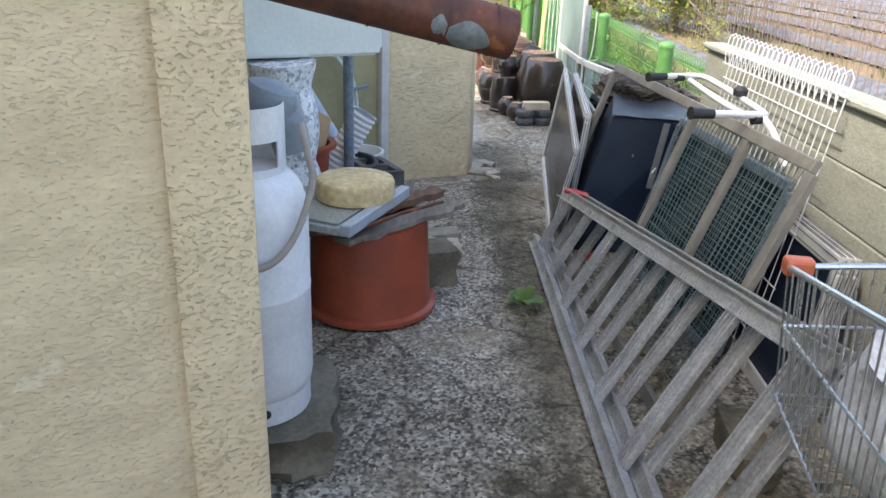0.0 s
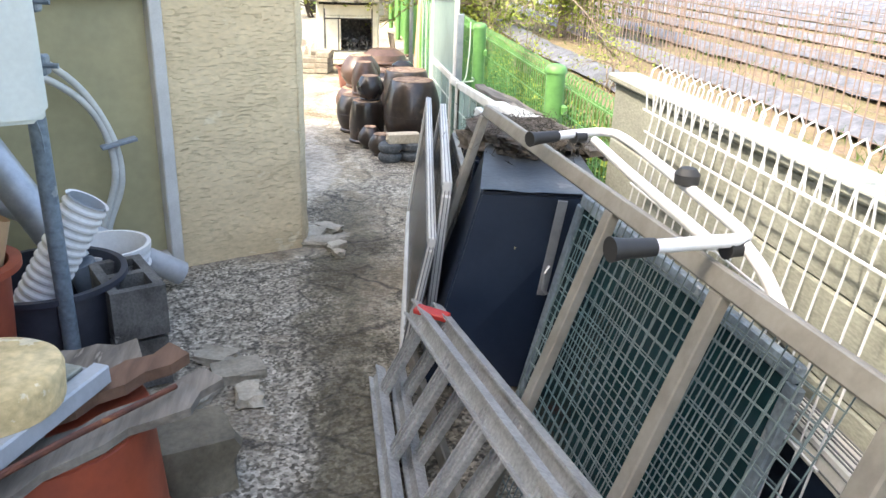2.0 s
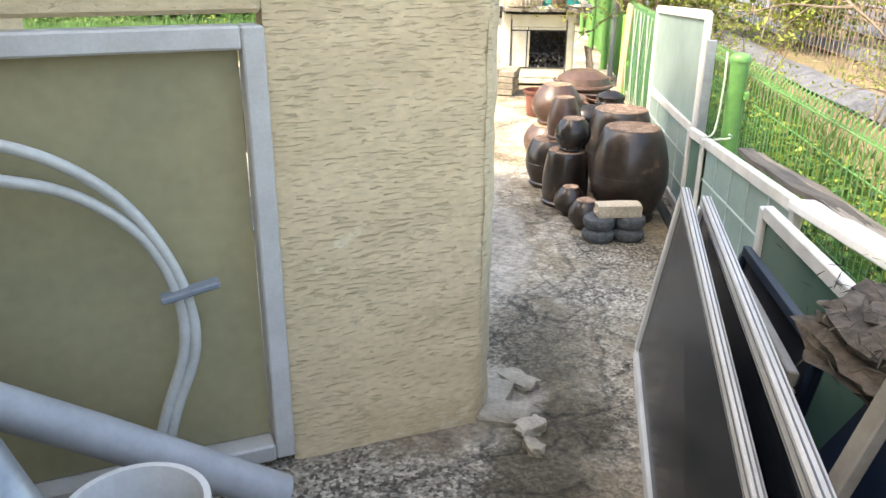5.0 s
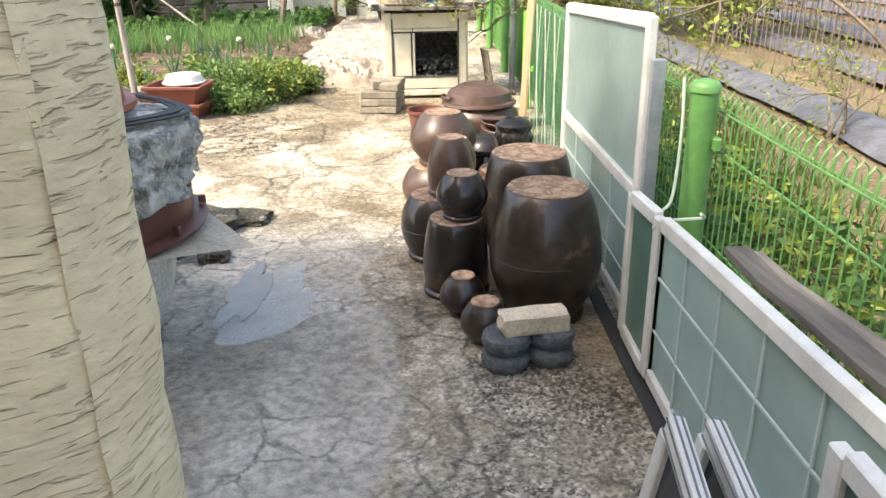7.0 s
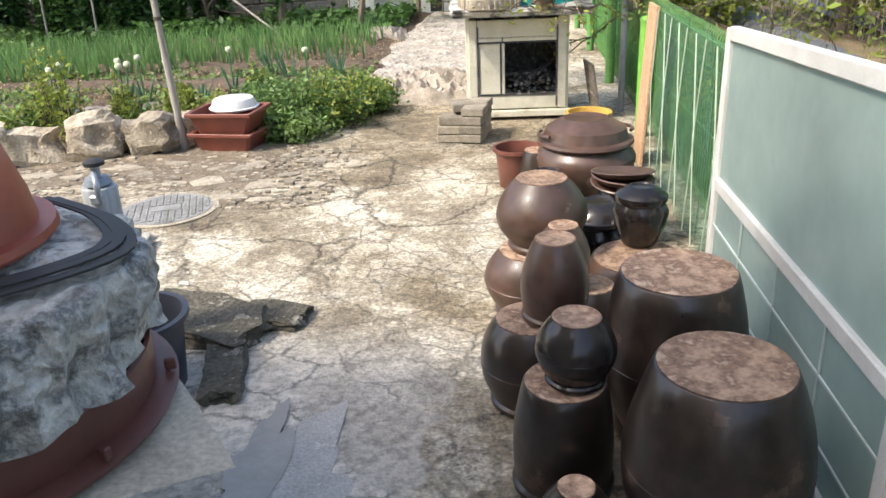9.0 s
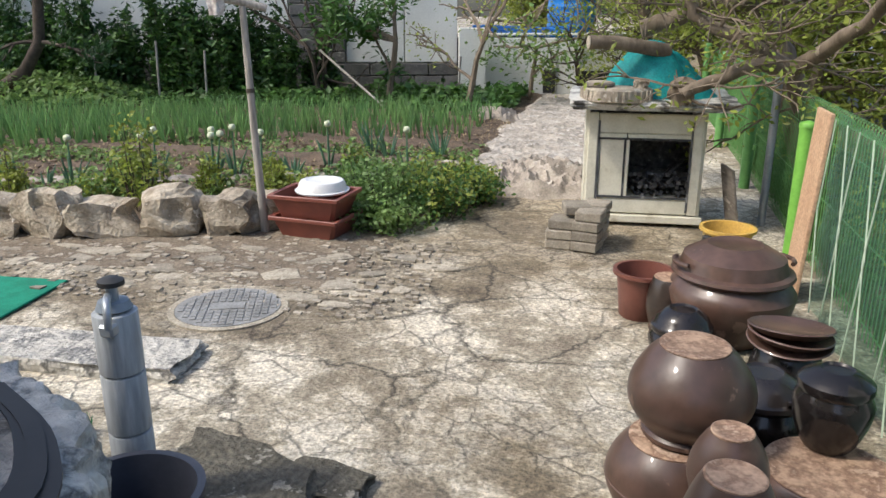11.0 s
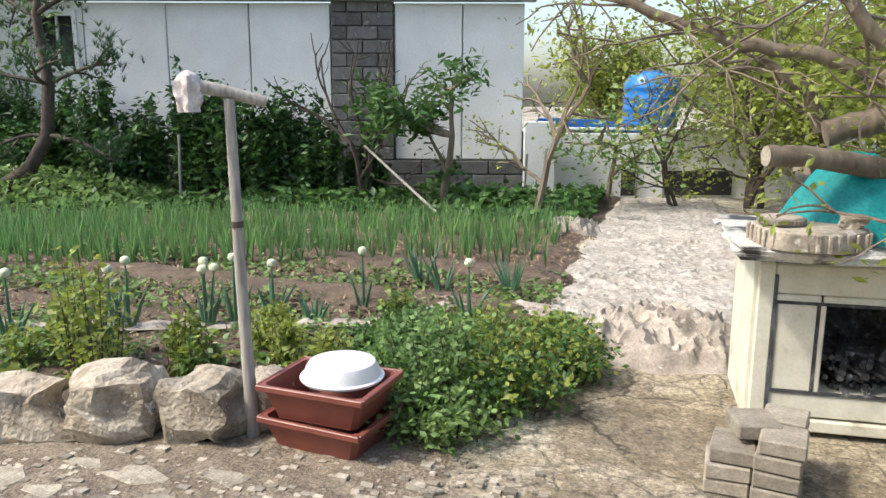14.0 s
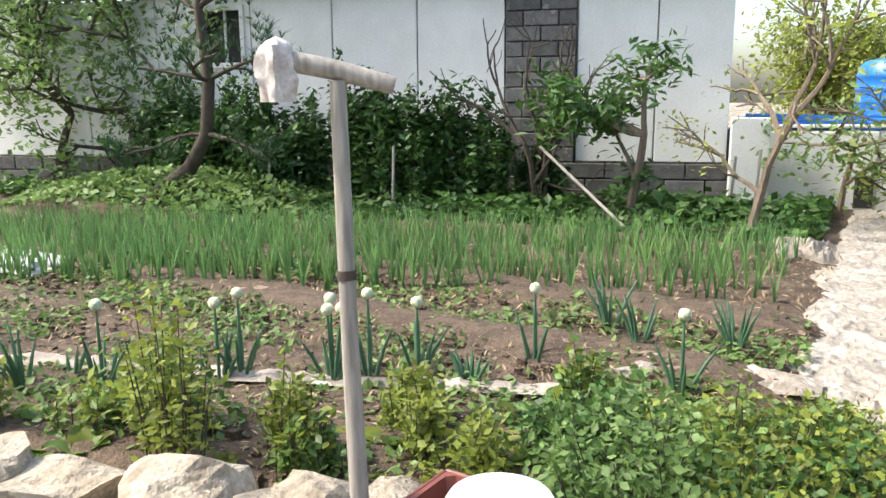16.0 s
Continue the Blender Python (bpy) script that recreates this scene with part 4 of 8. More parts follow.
for k in range(14):  # the block pier
    for j in range(2 + (k % 2)):
        x0, x1 = [(-2.97, -2.47), (-2.47, -1.97)][j] if k % 2 == 0 else [(-2.97, -2.72), (-2.72, -2.22), (-2.22, -1.97)][j]
        part("block", bm_box(x1 - x0 - 0.015, 0.2, 0.2, None, 0.012, ((x0 + x1) / 2, 0.04 + 0.01 * ((k * 3 + j) % 2), 0.1 + 0.212 * k)), M_BLOCK, house)

low = thing("low_wall", HX, "low white wall beside the house, its openings' dark put on as panels", "wall", kind="structure")
for a, b, z1, yo in ((0.12, 0.62, 1.05, -0.25), (0.64, 2.0, 0.86, 0.0), (2.02, 2.45, 0.86, 0.02), (2.47, 4.6, 0.90, 0.1)):
    part("panel", bm_box(b - a, 0.14, z1 + 0.25, None, 0.012, ((a + b) / 2, yo, z1 / 2 - 0.12)), M_TARP, low)
# the hatch openings' dark inside, put on as flat near-black panels
for a, b, z0, z1 in ((1.75, 1.98, -0.15, 0.28), (2.5, 3.6, -0.15, 0.25)):
    part("hatch_shade", bm_box(b - a, 0.03, z1 - z0, None, 0, ((a + b) / 2, -0.086 + (0.1 if a > 2.4 else 0), (z0 + z1) / 2)), M_DARK, low)
part("capping", bm_box(4.0, 0.2, 0.04, None, 0.008, (2.62, 0.03, 0.93)), M_TARP, low)


def water_tank():
    t = thing("water_tank", pose(-0.86, 24.3, 0.7), "blue ribbed plastic water tank on a stand", "water tank")
    prof = [(0.47, 0), (0.49, 0.03)]
    for k in range(5):
        z = 0.1 + k * 0.19
        prof += [(0.49, z), (0.505, z + 0.03), (0.505, z + 0.06), (0.49, z + 0.09)]
    prof += [(0.48, 1.02), (0.40, 1.12), (0.18, 1.17), (0.17, 1.21), (0.02, 1.22)]
    part("body", bm_lathe(prof, 40), M_BLUEPL, t, smooth=True)
    part("stand", bm_box(1.1, 1.1, 0.95, None, 0.02, (0, 0, -0.48)), M_BLOCK, t)


water_tank()
for i in range(7):
    solo("blue_pipe", bm_tube([(-2.9 + 0.05 * i, 23.3 + 0.1 * i, 0.93 + 0.045 * (i % 3)), (-0.95 + 0.04 * i, 23.5 + 0.1 * i, 0.86 + 0.045 * (i % 3))], 0.045, 10), M_BLUEPL, "long blue plastic pipe stacked behind the low wall", "pipe", group="stack of blue pipes", smooth=True)
solo("pipe_rack", bm_box(2.4, 1.3, 1.06, pose(-1.85, 23.75, 0.3), 0.02), M_BLOCK, "grey block base under the pipe stack", "block base")

# ---- rows of leeks, flowering onions, low plants ----
def in_bed(n, rng, x0, x1, f0, f1):
    x = rng.uniform(x0, x1, n)
    y = f0(x) + (f1(x) - f0(x)) * rng.uniform(0, 1, n)
    return np.stack([x, y], 1)


def bed_front(x):
    return 14.35 + (x + 6.7) * 0.42 + 0.25


def bed_back(x):
    return bed_front(x) + np.interp(x, [-12, -4.5, -1.4], [3.0, 2.6, 2.0])


rg = np.random.RandomState(11)
rows_ = []
for k in range(9):
    x = np.arange(-13, -1.5, 0.06) + rg.normal(size=len(np.arange(-13, -1.5, 0.06))) * 0.03
    keep = rg.uniform(size=len(x)) < np.interp(x, [-6, -4.2, -1.5], [1.0, 0.8, 0.45])
    x = x[keep]
    y = bed_front(x) + (bed_back(x) - bed_front(x)) * (k + 0.5) / 9 + rg.normal(size=len(x)) * 0.04
    rows_.append(np.stack([x, y, np.full(len(x), -0.19)], 1))
lk = blades("leek_bed", np.concatenate(rows_), 0.43, 0.018, M_LEEK, lean=0.32, seed=3, per=6, seg=4)
tagged(lk, "dense green leeks standing in rows", "leeks", kind="stuff")


def onion(x, y, n, h, flowers, seed):
    rng = np.random.RandomState(seed)
    t = thing("onion_plant", pose(x, y, -0.18), "flowering spring onion with blue-green tubes", "onion plant", group="row of flowering onions")
    for i in range(n):
        a = rng.uniform(0, 6.28)
        l_ = rng.uniform(0.15, 0.5)
        hh = h * rng.uniform(0.6, 1)
        o = Vector((math.cos(a) * 0.03, math.sin(a) * 0.03, 0))
        pts = [o + Vector((math.cos(a) * l_ * hh * q ** 1.5, math.sin(a) * l_ * hh * q ** 1.5, hh * q)) for q in (0, 0.3, 0.65, 1)]
        part("blade", bm_tube(pts, [0.007, 0.012, 0.011, 0.002], 6), M_ONION, t, smooth=True)
    for i in range(flowers):
        a = rng.uniform(0, 6.28)
        hh = h * rng.uniform(1.2, 1.55)
        tip = Vector((math.cos(a) * 0.07 * i, math.sin(a) * 0.07 * i, hh))
        part("stalk", bm_tube([(0, 0, 0), tip * 0.5, tip], [0.008, 0.011, 0.006], 6), M_ONION, t, smooth=True)
        part("flower_head", bm_rock(0.06, 0.06, 0.06, seed + i, 3, 0.15, Matrix.Translation(tip + Vector((0, 0, 0.02))), flat=0.0), M_FLOWER, t, "round creamy flower head", smooth=True)


for i, (x, y, n, h, fl) in enumerate([(-4.86, 12.97, 9, 0.42, 0), (-4.79, 13.2, 4, 0.25, 0), (-4.48, 13.18, 6, 0.38, 1), (-3.98, 13.53, 5, 0.36, 1), (-3.93, 13.65, 8, 0.36, 1), (-3.43, 13.82, 8, 0.38, 3), (-3.30, 13.98, 6, 0.36, 1), (-3.11, 14.18, 6, 0.34, 1), (-2.78, 14.17, 9, 0.30, 0), (-2.6, 14.65, 6, 0.36, 1), (-2.4, 15.48, 9, 0.42, 0), (-2.14, 15.23, 9, 0.40, 0), (-1.74, 14.55, 4, 0.34, 1), (-1.6, 15.4, 10, 0.44, 0), (-5.4, 12.8, 7, 0.36, 1), (-5.9, 12.6, 8, 0.36, 0)]):
    onion(x, y, n, h, fl, 40 + i)

# the leafy edge beside the path, and the herbs behind the stones
for i, (x, y, s, h, sd) in enumerate([(-1.42, 12.85, 0.32, 0.34, 1), (-1.15, 13.25, 0.34, 0.40, 2), (-1.62, 13.2, 0.36, 0.42, 3), (-0.98, 13.75, 0.32, 0.40, 4), (-1.4, 13.75, 0.38, 0.42, 5), (-1.9, 13.6, 0.32, 0.34, 6), (-1.05, 14.2, 0.28, 0.32, 7)]):
    bush(x, y, -0.2, s * 1.08, s * 1.08, h * (0.8 + 0.3 * (i % 3) / 2), M_LEAF if i % 2 else M_LEAFG, "leafy green mugwort clump beside the path", 60 + sd, n=2700, size=0.042, narrow=0.6, stalks=40, mt2=M_LEAFY if i in (1, 3, 4, 6) else M_LEAFG)
for i, (x, y, s, h) in enumerate([(-3.48, 12.76, 0.26, 0.80), (-3.68, 12.95, 0.22, 0.62), (-3.04, 13.0, 0.14, 0.55), (-2.85, 12.9, 0.15, 0.4), (-4.6, 12.55, 0.16, 0.5), (-5.3, 12.4, 0.2, 0.5), (-2.55, 13.3, 0.14, 0.42), (-2.1, 14.05, 0.13, 0.48), (-2.3, 13.2, 0.2, 0.34), (-4.1, 12.8, 0.2, 0.32), (-2.75, 13.55, 0.16, 0.36), (-3.85, 13.0, 0.15, 0.42)]):
    bush(x, y, -0.2, s, s, h, M_LEAFY if i % 2 == 0 else M_LEAFG, "tall yellow-green herb with small leaves", 80 + i, n=620, size=0.05, stalks=16, mt2=M_LEAFY)


def collard(x, y, s, seed):
    rng = np.random.RandomState(seed)
    t = thing("leaf_vegetable", pose(x, y, -0.19), "broad-leaved green vegetable plant", "vegetable", group="broad-leaved vegetables")
    for i in range(15):
        a = i * 2.4 + rng.uniform(-0.3, 0.3)
        e = rng.uniform(0.3, 1.2)
        ln = s * rng.uniform(0.6, 1.1)

        def f(u, v, a=a, e=e, ln=ln):
            r = u * ln
            w = 0.42 * ln * math.sin(min(1, u * 1.05 + 0.03) * math.pi) ** 0.7 * (v - 0.5)
            z = r * math.sin(e) - 0.9 * r * r / ln * 0.5 + 0.25 * abs(v - 0.5) * ln * 0.4 + 0.012 * noise.noise((u * 5, v * 5, i))
            x_ = r * math.cos(e)
            return Vector((math.cos(a) * x_ - math.sin(a) * w, math.sin(a) * x_ + math.cos(a) * w, max(0.005, z)))
        part("leaf", bm_grid(6, 4, f), M_LEAFG if i % 3 else M_LEAFY, t, smooth=True)


for i, (x, y, s) in enumerate([(-2.72, 13.35, 0.30), (-2.5, 13.45, 0.27), (-2.16, 14.0, 0.36), (-2.3, 13.85, 0.3), (-1.42, 14.1, 0.30), (-1.6, 14.2, 0.26), (-3.93, 12.65, 0.26), (-4.1, 12.6, 0.26), (-1.85, 13.95, 0.25), (-2.45, 13.15, 0.22), (-3.2, 12.75, 0.24), (-2.95, 13.2, 0.26), (-3.3, 13.15, 0.22), (-4.4, 12.75, 0.24), (-5.0, 12.55, 0.26), (-2.2, 13.45, 0.30), (-1.95, 14.3, 0.3), (-2.6, 12.95, 0.2), (-4.2, 13.1, 0.2), (-1.7, 14.6, 0.26)]):
    collard(x, y, s, 120 + i)

# creeping cover under the trees
rg = np.random.RandomState(21)
n = 16000
x = rg.uniform(-14, -1.4, n)
yb = 18.95 + (x + 2) * 0.12
y = yb + rg.uniform(0, 1, n) ** 0.8 * np.interp(x, [-14, -8, -2], [2.2, 2.4, 2.7])
z = -0.13 + np.abs(rg.normal(size=n)) * 0.09 + 0.15 * np.array([noise.noise((a * 0.9, b * 0.9, 0)) for a, b in zip(x, y)])
gc = leaves("creeping_cover", np.stack([x, y, np.maximum(z, -0.16)], 1), 0.13, M_LEAF, None, 0.75, 8, 0.75)
tagged(gc, "low green creeping leaves under the trees", "ground cover", kind="stuff")
n = 5000
x = rg.uniform(-14, -6.2, n)
y = rg.uniform(16.6, 19.3, n) + (x + 6) * -0.05
z = -0.15 + np.maximum(0, 0.55 - 0.06 * (x + 9.5) ** 2 - 0.12 * (y - 18.2) ** 2) * rg.uniform(0.7, 1.1, n)
gc = leaves("mound_plants", np.stack([x, y, np.maximum(z, -0.16)], 1), 0.11, M_LEAFG, None, 0.7, 9, 0.7)
tagged(gc, "mixed green plants on a low mound", "ground cover", kind="stuff")
n = 17000
x = rg.uniform(-7.5, -1.2, n)
y = rg.uniform(12.7, 16.2, n)
patchy = np.array([noise.noise((a * 1.4, b * 1.4, 7)) for a, b in zip(x, y)]) + rg.normal(size=n) * 0.16 > -0.02
x, y = x[patchy], y[patchy]
n = len(x)
gc = leaves("weeds", np.stack([x, y, np.full(n, -0.14) + rg.uniform(0, 0.07, n)], 1), 0.06, M_LEAFG, None, 0.7, 10, 0.6)
tagged(gc, "scattered low weeds on the soil", "weeds", kind="stuff")

# shrubs and trees before the house
for i, (x, y, sx, h) in enumerate([(-8.75, 19.2, 0.4, 1.75), (-8.15, 19.5, 0.35, 1.5), (-7.45, 19.6, 0.32, 1.9), (-6.95, 19.6, 0.36, 1.75), (-6.45, 19.7, 0.36, 1.55), (-6.0, 19.9, 0.42, 1.6), (-5.6, 20.1, 0.36, 1.5), (-8.45, 19.0, 0.35, 1.1), (-9.3, 19.2, 0.42, 1.7), (-9.9, 19.0, 0.45, 1.5), (-10.6, 19.1, 0.45, 1.7), (-4.95, 20.5, 0.3, 0.8)]):
    bush(x, y, -0.2, sx * 1.1, sx * 0.85, h * 1.05, M_LEAF, "tall dark green shrub against the house wall", 140 + i, n=3000, size=0.12, narrow=0.42, stalks=26, mt2=M_LEAFD)
tree(-3.62, 20.3, -0.2, "young tree with drooping green leaves", 2.5, 0.07, M_LEAF, 31, depth=2, split=3, per=42, size=0.17, spread=0.14, stem=0.48, narrow=0.32, gravity=0.08)
tree(-4.95, 20.2, -0.2, "bare reddish shrub with many upright shoots", 3.2, 0.05, M_LEAFG, 32, depth=3, split=2, per=0, stem=0.34, gravity=0.12, stems=4, mt_bark=M_BARKD)
tree(-2.06, 19.4, -0.2, "slender tree with bare twigs and few young leaves", 3.6, 0.06, M_LEAFY, 33, depth=3, split=3, per=3, size=0.07, spread=0.1, stem=0.34, gravity=0.04)
tree(-1.3, 21.3, -0.2, "thin young tree beside the low wall", 2.6, 0.05, M_LEAFG, 34, depth=2, split=3, per=22, size=0.11, spread=0.2, stem=0.4)
tree(-0.3, 21.5, -0.2, "thin bare sapling beside the low wall", 2.4, 0.035, M_LEAFY, 35, depth=3, split=2, per=4, size=0.08, spread=0.1, stem=0.36, stems=3, mt_bark=M_BARKD)
tree(0.75, 21.8, -0.2, "tree with many stems and yellow-green leaves", 3.4, 0.06, M_LEAFY, 36, depth=3, split=2, per=12, size=0.085, spread=0.2, stem=0.36, stems=4, mt_bark=M_BARKD)
tree(-11.6, 19.3, -0.2, "leafy tree before the window", 4.0, 0.09, M_LEAFG, 37, depth=3, split=3, per=13, size=0.13, spread=0.22, stem=0.38, stems=3, mt_bark=M_BARKD)
tree(-13.2, 19.0, -0.2, "leafy tree by the house's end", 4.0, 0.09, M_LEAFG, 38, depth=3, split=3, per=13, size=0.13, spread=0.22, stem=0.38, stems=3, mt_bark=M_BARKD)
for i, (x, y, h) in enumerate([(1.9, 22.5, 4.6), (3.6, 21.0, 4.8), (2.6, 18.6, 4.2), (0.9, 25.0, 5.0), (4.8, 17.5, 4.5), (-1.9, 27.5, 4.8)]):
    tree(x, y, -0.2, "yellow-green tree in young leaf behind the fence", h, 0.10, M_LEAFY, 200 + i, depth=3, split=3, per=34, size=0.12, spread=0.32, stem=0.28, stems=2)


def pine():
    rng = np.random.RandomState(4)
    t = thing("pine", pose(-9.3, 17.9, -0.1), "leaning pine with a bent trunk and tufted needles", "tree")
    pts = [(-0.5, -0.1, -0.1), (-0.1, 0, 0.25), (0.35, 0.1, 0.55), (0.65, 0.15, 1.0), (0.7, 0.2, 1.7), (0.6, 0.2, 2.6), (0.9, 0.1, 3.4)]
    bm = bm_tube(pts, [0.12, 0.11, 0.1, 0.09, 0.08, 0.06, 0.03], 10)
    ends = []
    for i, (k, dx, dy, dz) in enumerate([(3, 1, -0.3, 0.15), (3, -1, -0.2, 0.1), (4, 1, 0, 0.2), (4, -1, -0.4, 0.2), (4, 0.2, -1, 0.1), (5, 1, -0.2, 0.3), (5, -1, 0, 0.3), (5, 0, 1, 0.2), (6, 0.5, -0.6, 0.4), (6, -0.8, 0.2, 0.3)]):
        limb(bm, pts[k], (dx, dy, dz), 0.75, 0.035, 1, rng, ends, split=3, shrink=0.6)
    part("trunk", bm, M_BARKD, t, smooth=True)
    e = np.array([p for p, d in ends])
    roots = np.repeat(e, 9, axis=0) + rng.normal(size=(len(e) * 9, 3)) * 0.11
    blades("needles", roots, 0.13, 0.012, M_LEAFD, t, lean=1.3, seed=4, per=9, seg=2)


pine()


# ---- stones, planters, post, path cloth ----
M_STONE = mat("field_stone", (0.46, 0.40, 0.31), (0.24, 0.195, 0.14), scale=6, rough=0.9, bump=0.6, fine=45, c3=(0.60, 0.55, 0.47), vary=0.22, dist=0.02)
M_FLAG = mat("pale_flagstone", (0.36, 0.32, 0.25), (0.24, 0.21, 0.16), scale=7, rough=0.9, bump=0.5, fine=70, vary=0.25, c3=(0.46, 0.42, 0.34), grain=0.3)
for i, (x, y, w, h) in enumerate([(-2.55, 12.48, 0.40, 0.34), (-2.98, 12.36, 0.44, 0.38), (-3.46, 12.22, 0.46, 0.30), (-3.87, 12.12, 0.44, 0.40), (-4.33, 12.05, 0.46, 0.30), (-4.8, 11.9, 0.5, 0.34), (-5.3, 11.8, 0.5, 0.36), (-2.28, 12.72, 0.26, 0.3)]):
    solo("stone", bm_rock(w, 0.34, h * 0.95, 10 + i, 4, 0.50, freq=1.0, flat=0.5), M_STONE, "rough buff stone edging the garden bed", "stone", at(x, y, 15 * (i % 3), h * 0.4), "row of edging stones")


def slabstone(x, y, s, seed, z=0.0, mt=None, th=0.02):
    rng = np.random.RandomState(seed)
    bm = bmesh.new()
    n = rng.randint(5, 9)
    a0 = rng.uniform(0, 6.28)
    turns = np.sort((np.arange(n) + rng.uniform(-0.38, 0.38, n)) / n) * 6.283 + a0
    wide, tall = rng.uniform(0.8, 1.4), rng.uniform(0.4, 0.9)
    vs = [bm.verts.new((math.cos(a) * s * wide * rng.uniform(0.55, 1.15), math.sin(a) * s * tall * rng.uniform(0.55, 1.15), 0)) for a in turns]
    f = bm.faces.new(vs)
    r = bmesh.ops.extrude_face_region(bm, geom=[f])
    bmesh.ops.translate(bm, verts=[v for v in r["geom"] if isinstance(v, bmesh.types.BMVert)], vec=(0, 0, th))
    bmesh.ops.bevel(bm, geom=bm.edges[:], offset=0.005, segments=1, affect='EDGES')
    return solo("flagstone", bm, mt or M_FLAG, "broken pale flagstone lying on the ground", "flagstone", at(x, y, 0, z - 0.006), "broken flagstones of the yard")


for i, (x, y) in enumerate([(-3.06, 11.43), (-3.27, 11.60), (-2.59, 11.54), (-2.89, 12.02), (-2.6, 11.98), (-1.99, 11.57), (-2.2, 12.08), (-1.74, 11.93), (-1.53, 12.05), (-3.19, 11.78), (-2.35, 11.8), (-2.9, 11.75), (-1.75, 11.6), (-3.6, 11.5), (-1.35, 11.5), (-1.2, 11.75), (-1.5, 11.25), (-2.7, 11.25), (-3.5, 11.85), (-1.25, 11.2), (-0.95, 11.5), (-1.1, 12.1), (-3.9, 11.7), (-2.45, 11.4), (-0.85, 11.95), (-1.35, 12.25)]):
    slabstone(x, y, 0.10 + 0.07 * ((i * 7) % 5) / 4, 300 + i)
rg = np.random.RandomState(9)
bmp = bmesh.new()
for i in range(1900):
    x, y = rg.uniform(-4.8, -0.8), rg.uniform(11.0, 12.55)
    s = rg.uniform(0.010, 0.034) * (1.6 if i % 13 == 0 else 1)
    bm_rock(s * 1.3, s, s * 0.7, i, 0, 0.4, Matrix.Translation((x, y, ground_z(y) + s * 0.15)), bmp)
solo("gravel", bmp, island(mat("stone_chips", (0.34, 0.30, 0.24), (0.22, 0.19, 0.145), scale=9, rough=0.95, bump=0.3, fine=90), 0.55, 1.5), "scattered chips of pale stone", "gravel", kind="stuff")


def planter(z, ang, label, sx=0.54, h=0.165):
    t = thing("planter_box", pose(-1.91, 12.58, z, 0, 0, ang), label, "planter", group="stacked planter boxes")
    bm = bmesh.new()
    prof = [(0.80, 0.0), (0.80, 0.004), (0.985, h - 0.03), (1.04, h - 0.03), (1.04, h), (0.95, h), (0.93, h - 0.02), (0.78, 0.02)]
    rings = []
    for k, zz in prof:
        hx, hy, c = sx / 2 * k, 0.21 * k, 0.025
        rings.append([bm.verts.new(q) for q in ((hx - c, -hy, zz), (hx, -hy + c, zz), (hx, hy - c, zz), (hx - c, hy, zz), (-hx + c, hy, zz), (-hx, hy - c, zz), (-hx, -hy + c, zz), (-hx + c, -hy, zz))])
    for a, b in zip(rings, rings[1:]):
        for i in range(8):
            bm.faces.new((a[i], a[(i + 1) % 8], b[(i + 1) % 8], b[i]))
    bm.faces.new(rings[0][::-1])
    bm.faces.new(rings[-1])
    part("tub", bm, M_PLANTER, t)
    for s in (-1, 1):
        part("rim", bm_box(sx * 1.05, 0.016, 0.03, None, 0.004, (0, s * 0.219, h - 0.012)), M_PLANTER, t)
        part("rim", bm_box(0.016, 0.42, 0.03, None, 0.004, (s * sx * 0.521, 0, h - 0.012)), M_PLANTER, t)
    return t


M_PLANTER = mat("red_brown_plastic", (0.23, 0.068, 0.045), (0.18, 0.055, 0.04), scale=5, rough=0.45, bump=0.06)
M_WHITEPL = mat("white_plastic", (0.80, 0.80, 0.79), (0.72, 0.72, 0.71), scale=5, rough=0.35, bump=0.03)
planter(-0.205, -8, "red-brown plastic planter box on the ground")
planter(-0.045, -5, "red-brown plastic planter box stacked on another", 0.54, 0.17)
basin = thing("white_basin", pose(-1.86, 12.60, 0.125), "white plastic basin upturned on the planter boxes", "basin")
part("bowl", bm_lathe([(0.185, 0.0), (0.20, 0.004), (0.205, 0.016), (0.185, 0.02), (0.175, 0.06), (0.16, 0.085), (0.12, 0.09), (0.11, 0.084), (0.005, 0.084)], 40), M_WHITEPL, basin, smooth=True)


def t_post():
    t = thing("post", pose(-2.3, 12.5, -0.22, 0, 0, 15), "grey weathered T-shaped wooden post with a white glove", "post")
    part("upright", bm_tube([(0, 0, 0), (-0.035, 0.03, 0.8), (-0.06, 0.06, 1.67)], [0.034, 0.028, 0.025], 12), M_POST, t, smooth=True)
    part("crossbar", bm_tube([(-0.25, 0.02, 1.74), (-0.06, 0.07, 1.70), (0.10, 0.11, 1.655)], [0.032, 0.030, 0.027], 12), M_POST, t, smooth=True)
    part("band", bm_tube([(-0.043, 0.039, 1.07), (-0.044, 0.040, 1.10)], 0.031, 12), M_BARKD, t, "dark tape band", smooth=True)

    def g(u, v):
        a = u * 2 * math.pi
        z = v * 0.19
        r = 0.050 + 0.016 * math.sin(5 * a + 2) * v + 0.022 * noise.noise((math.cos(a) * 3, math.sin(a) * 3, z * 20)) - 0.02 * (v - 0.5) ** 2
        if v < 0.15:
            r *= (v / 0.15) ** 0.5 + 0.02
        return Vector((-0.235 + r * math.cos(a), 0.025 + r * math.sin(a), 1.80 - z))
    part("glove", bm_grid(24, 14, g), M_GLOVE, t, "crumpled white cotton glove", smooth=True)


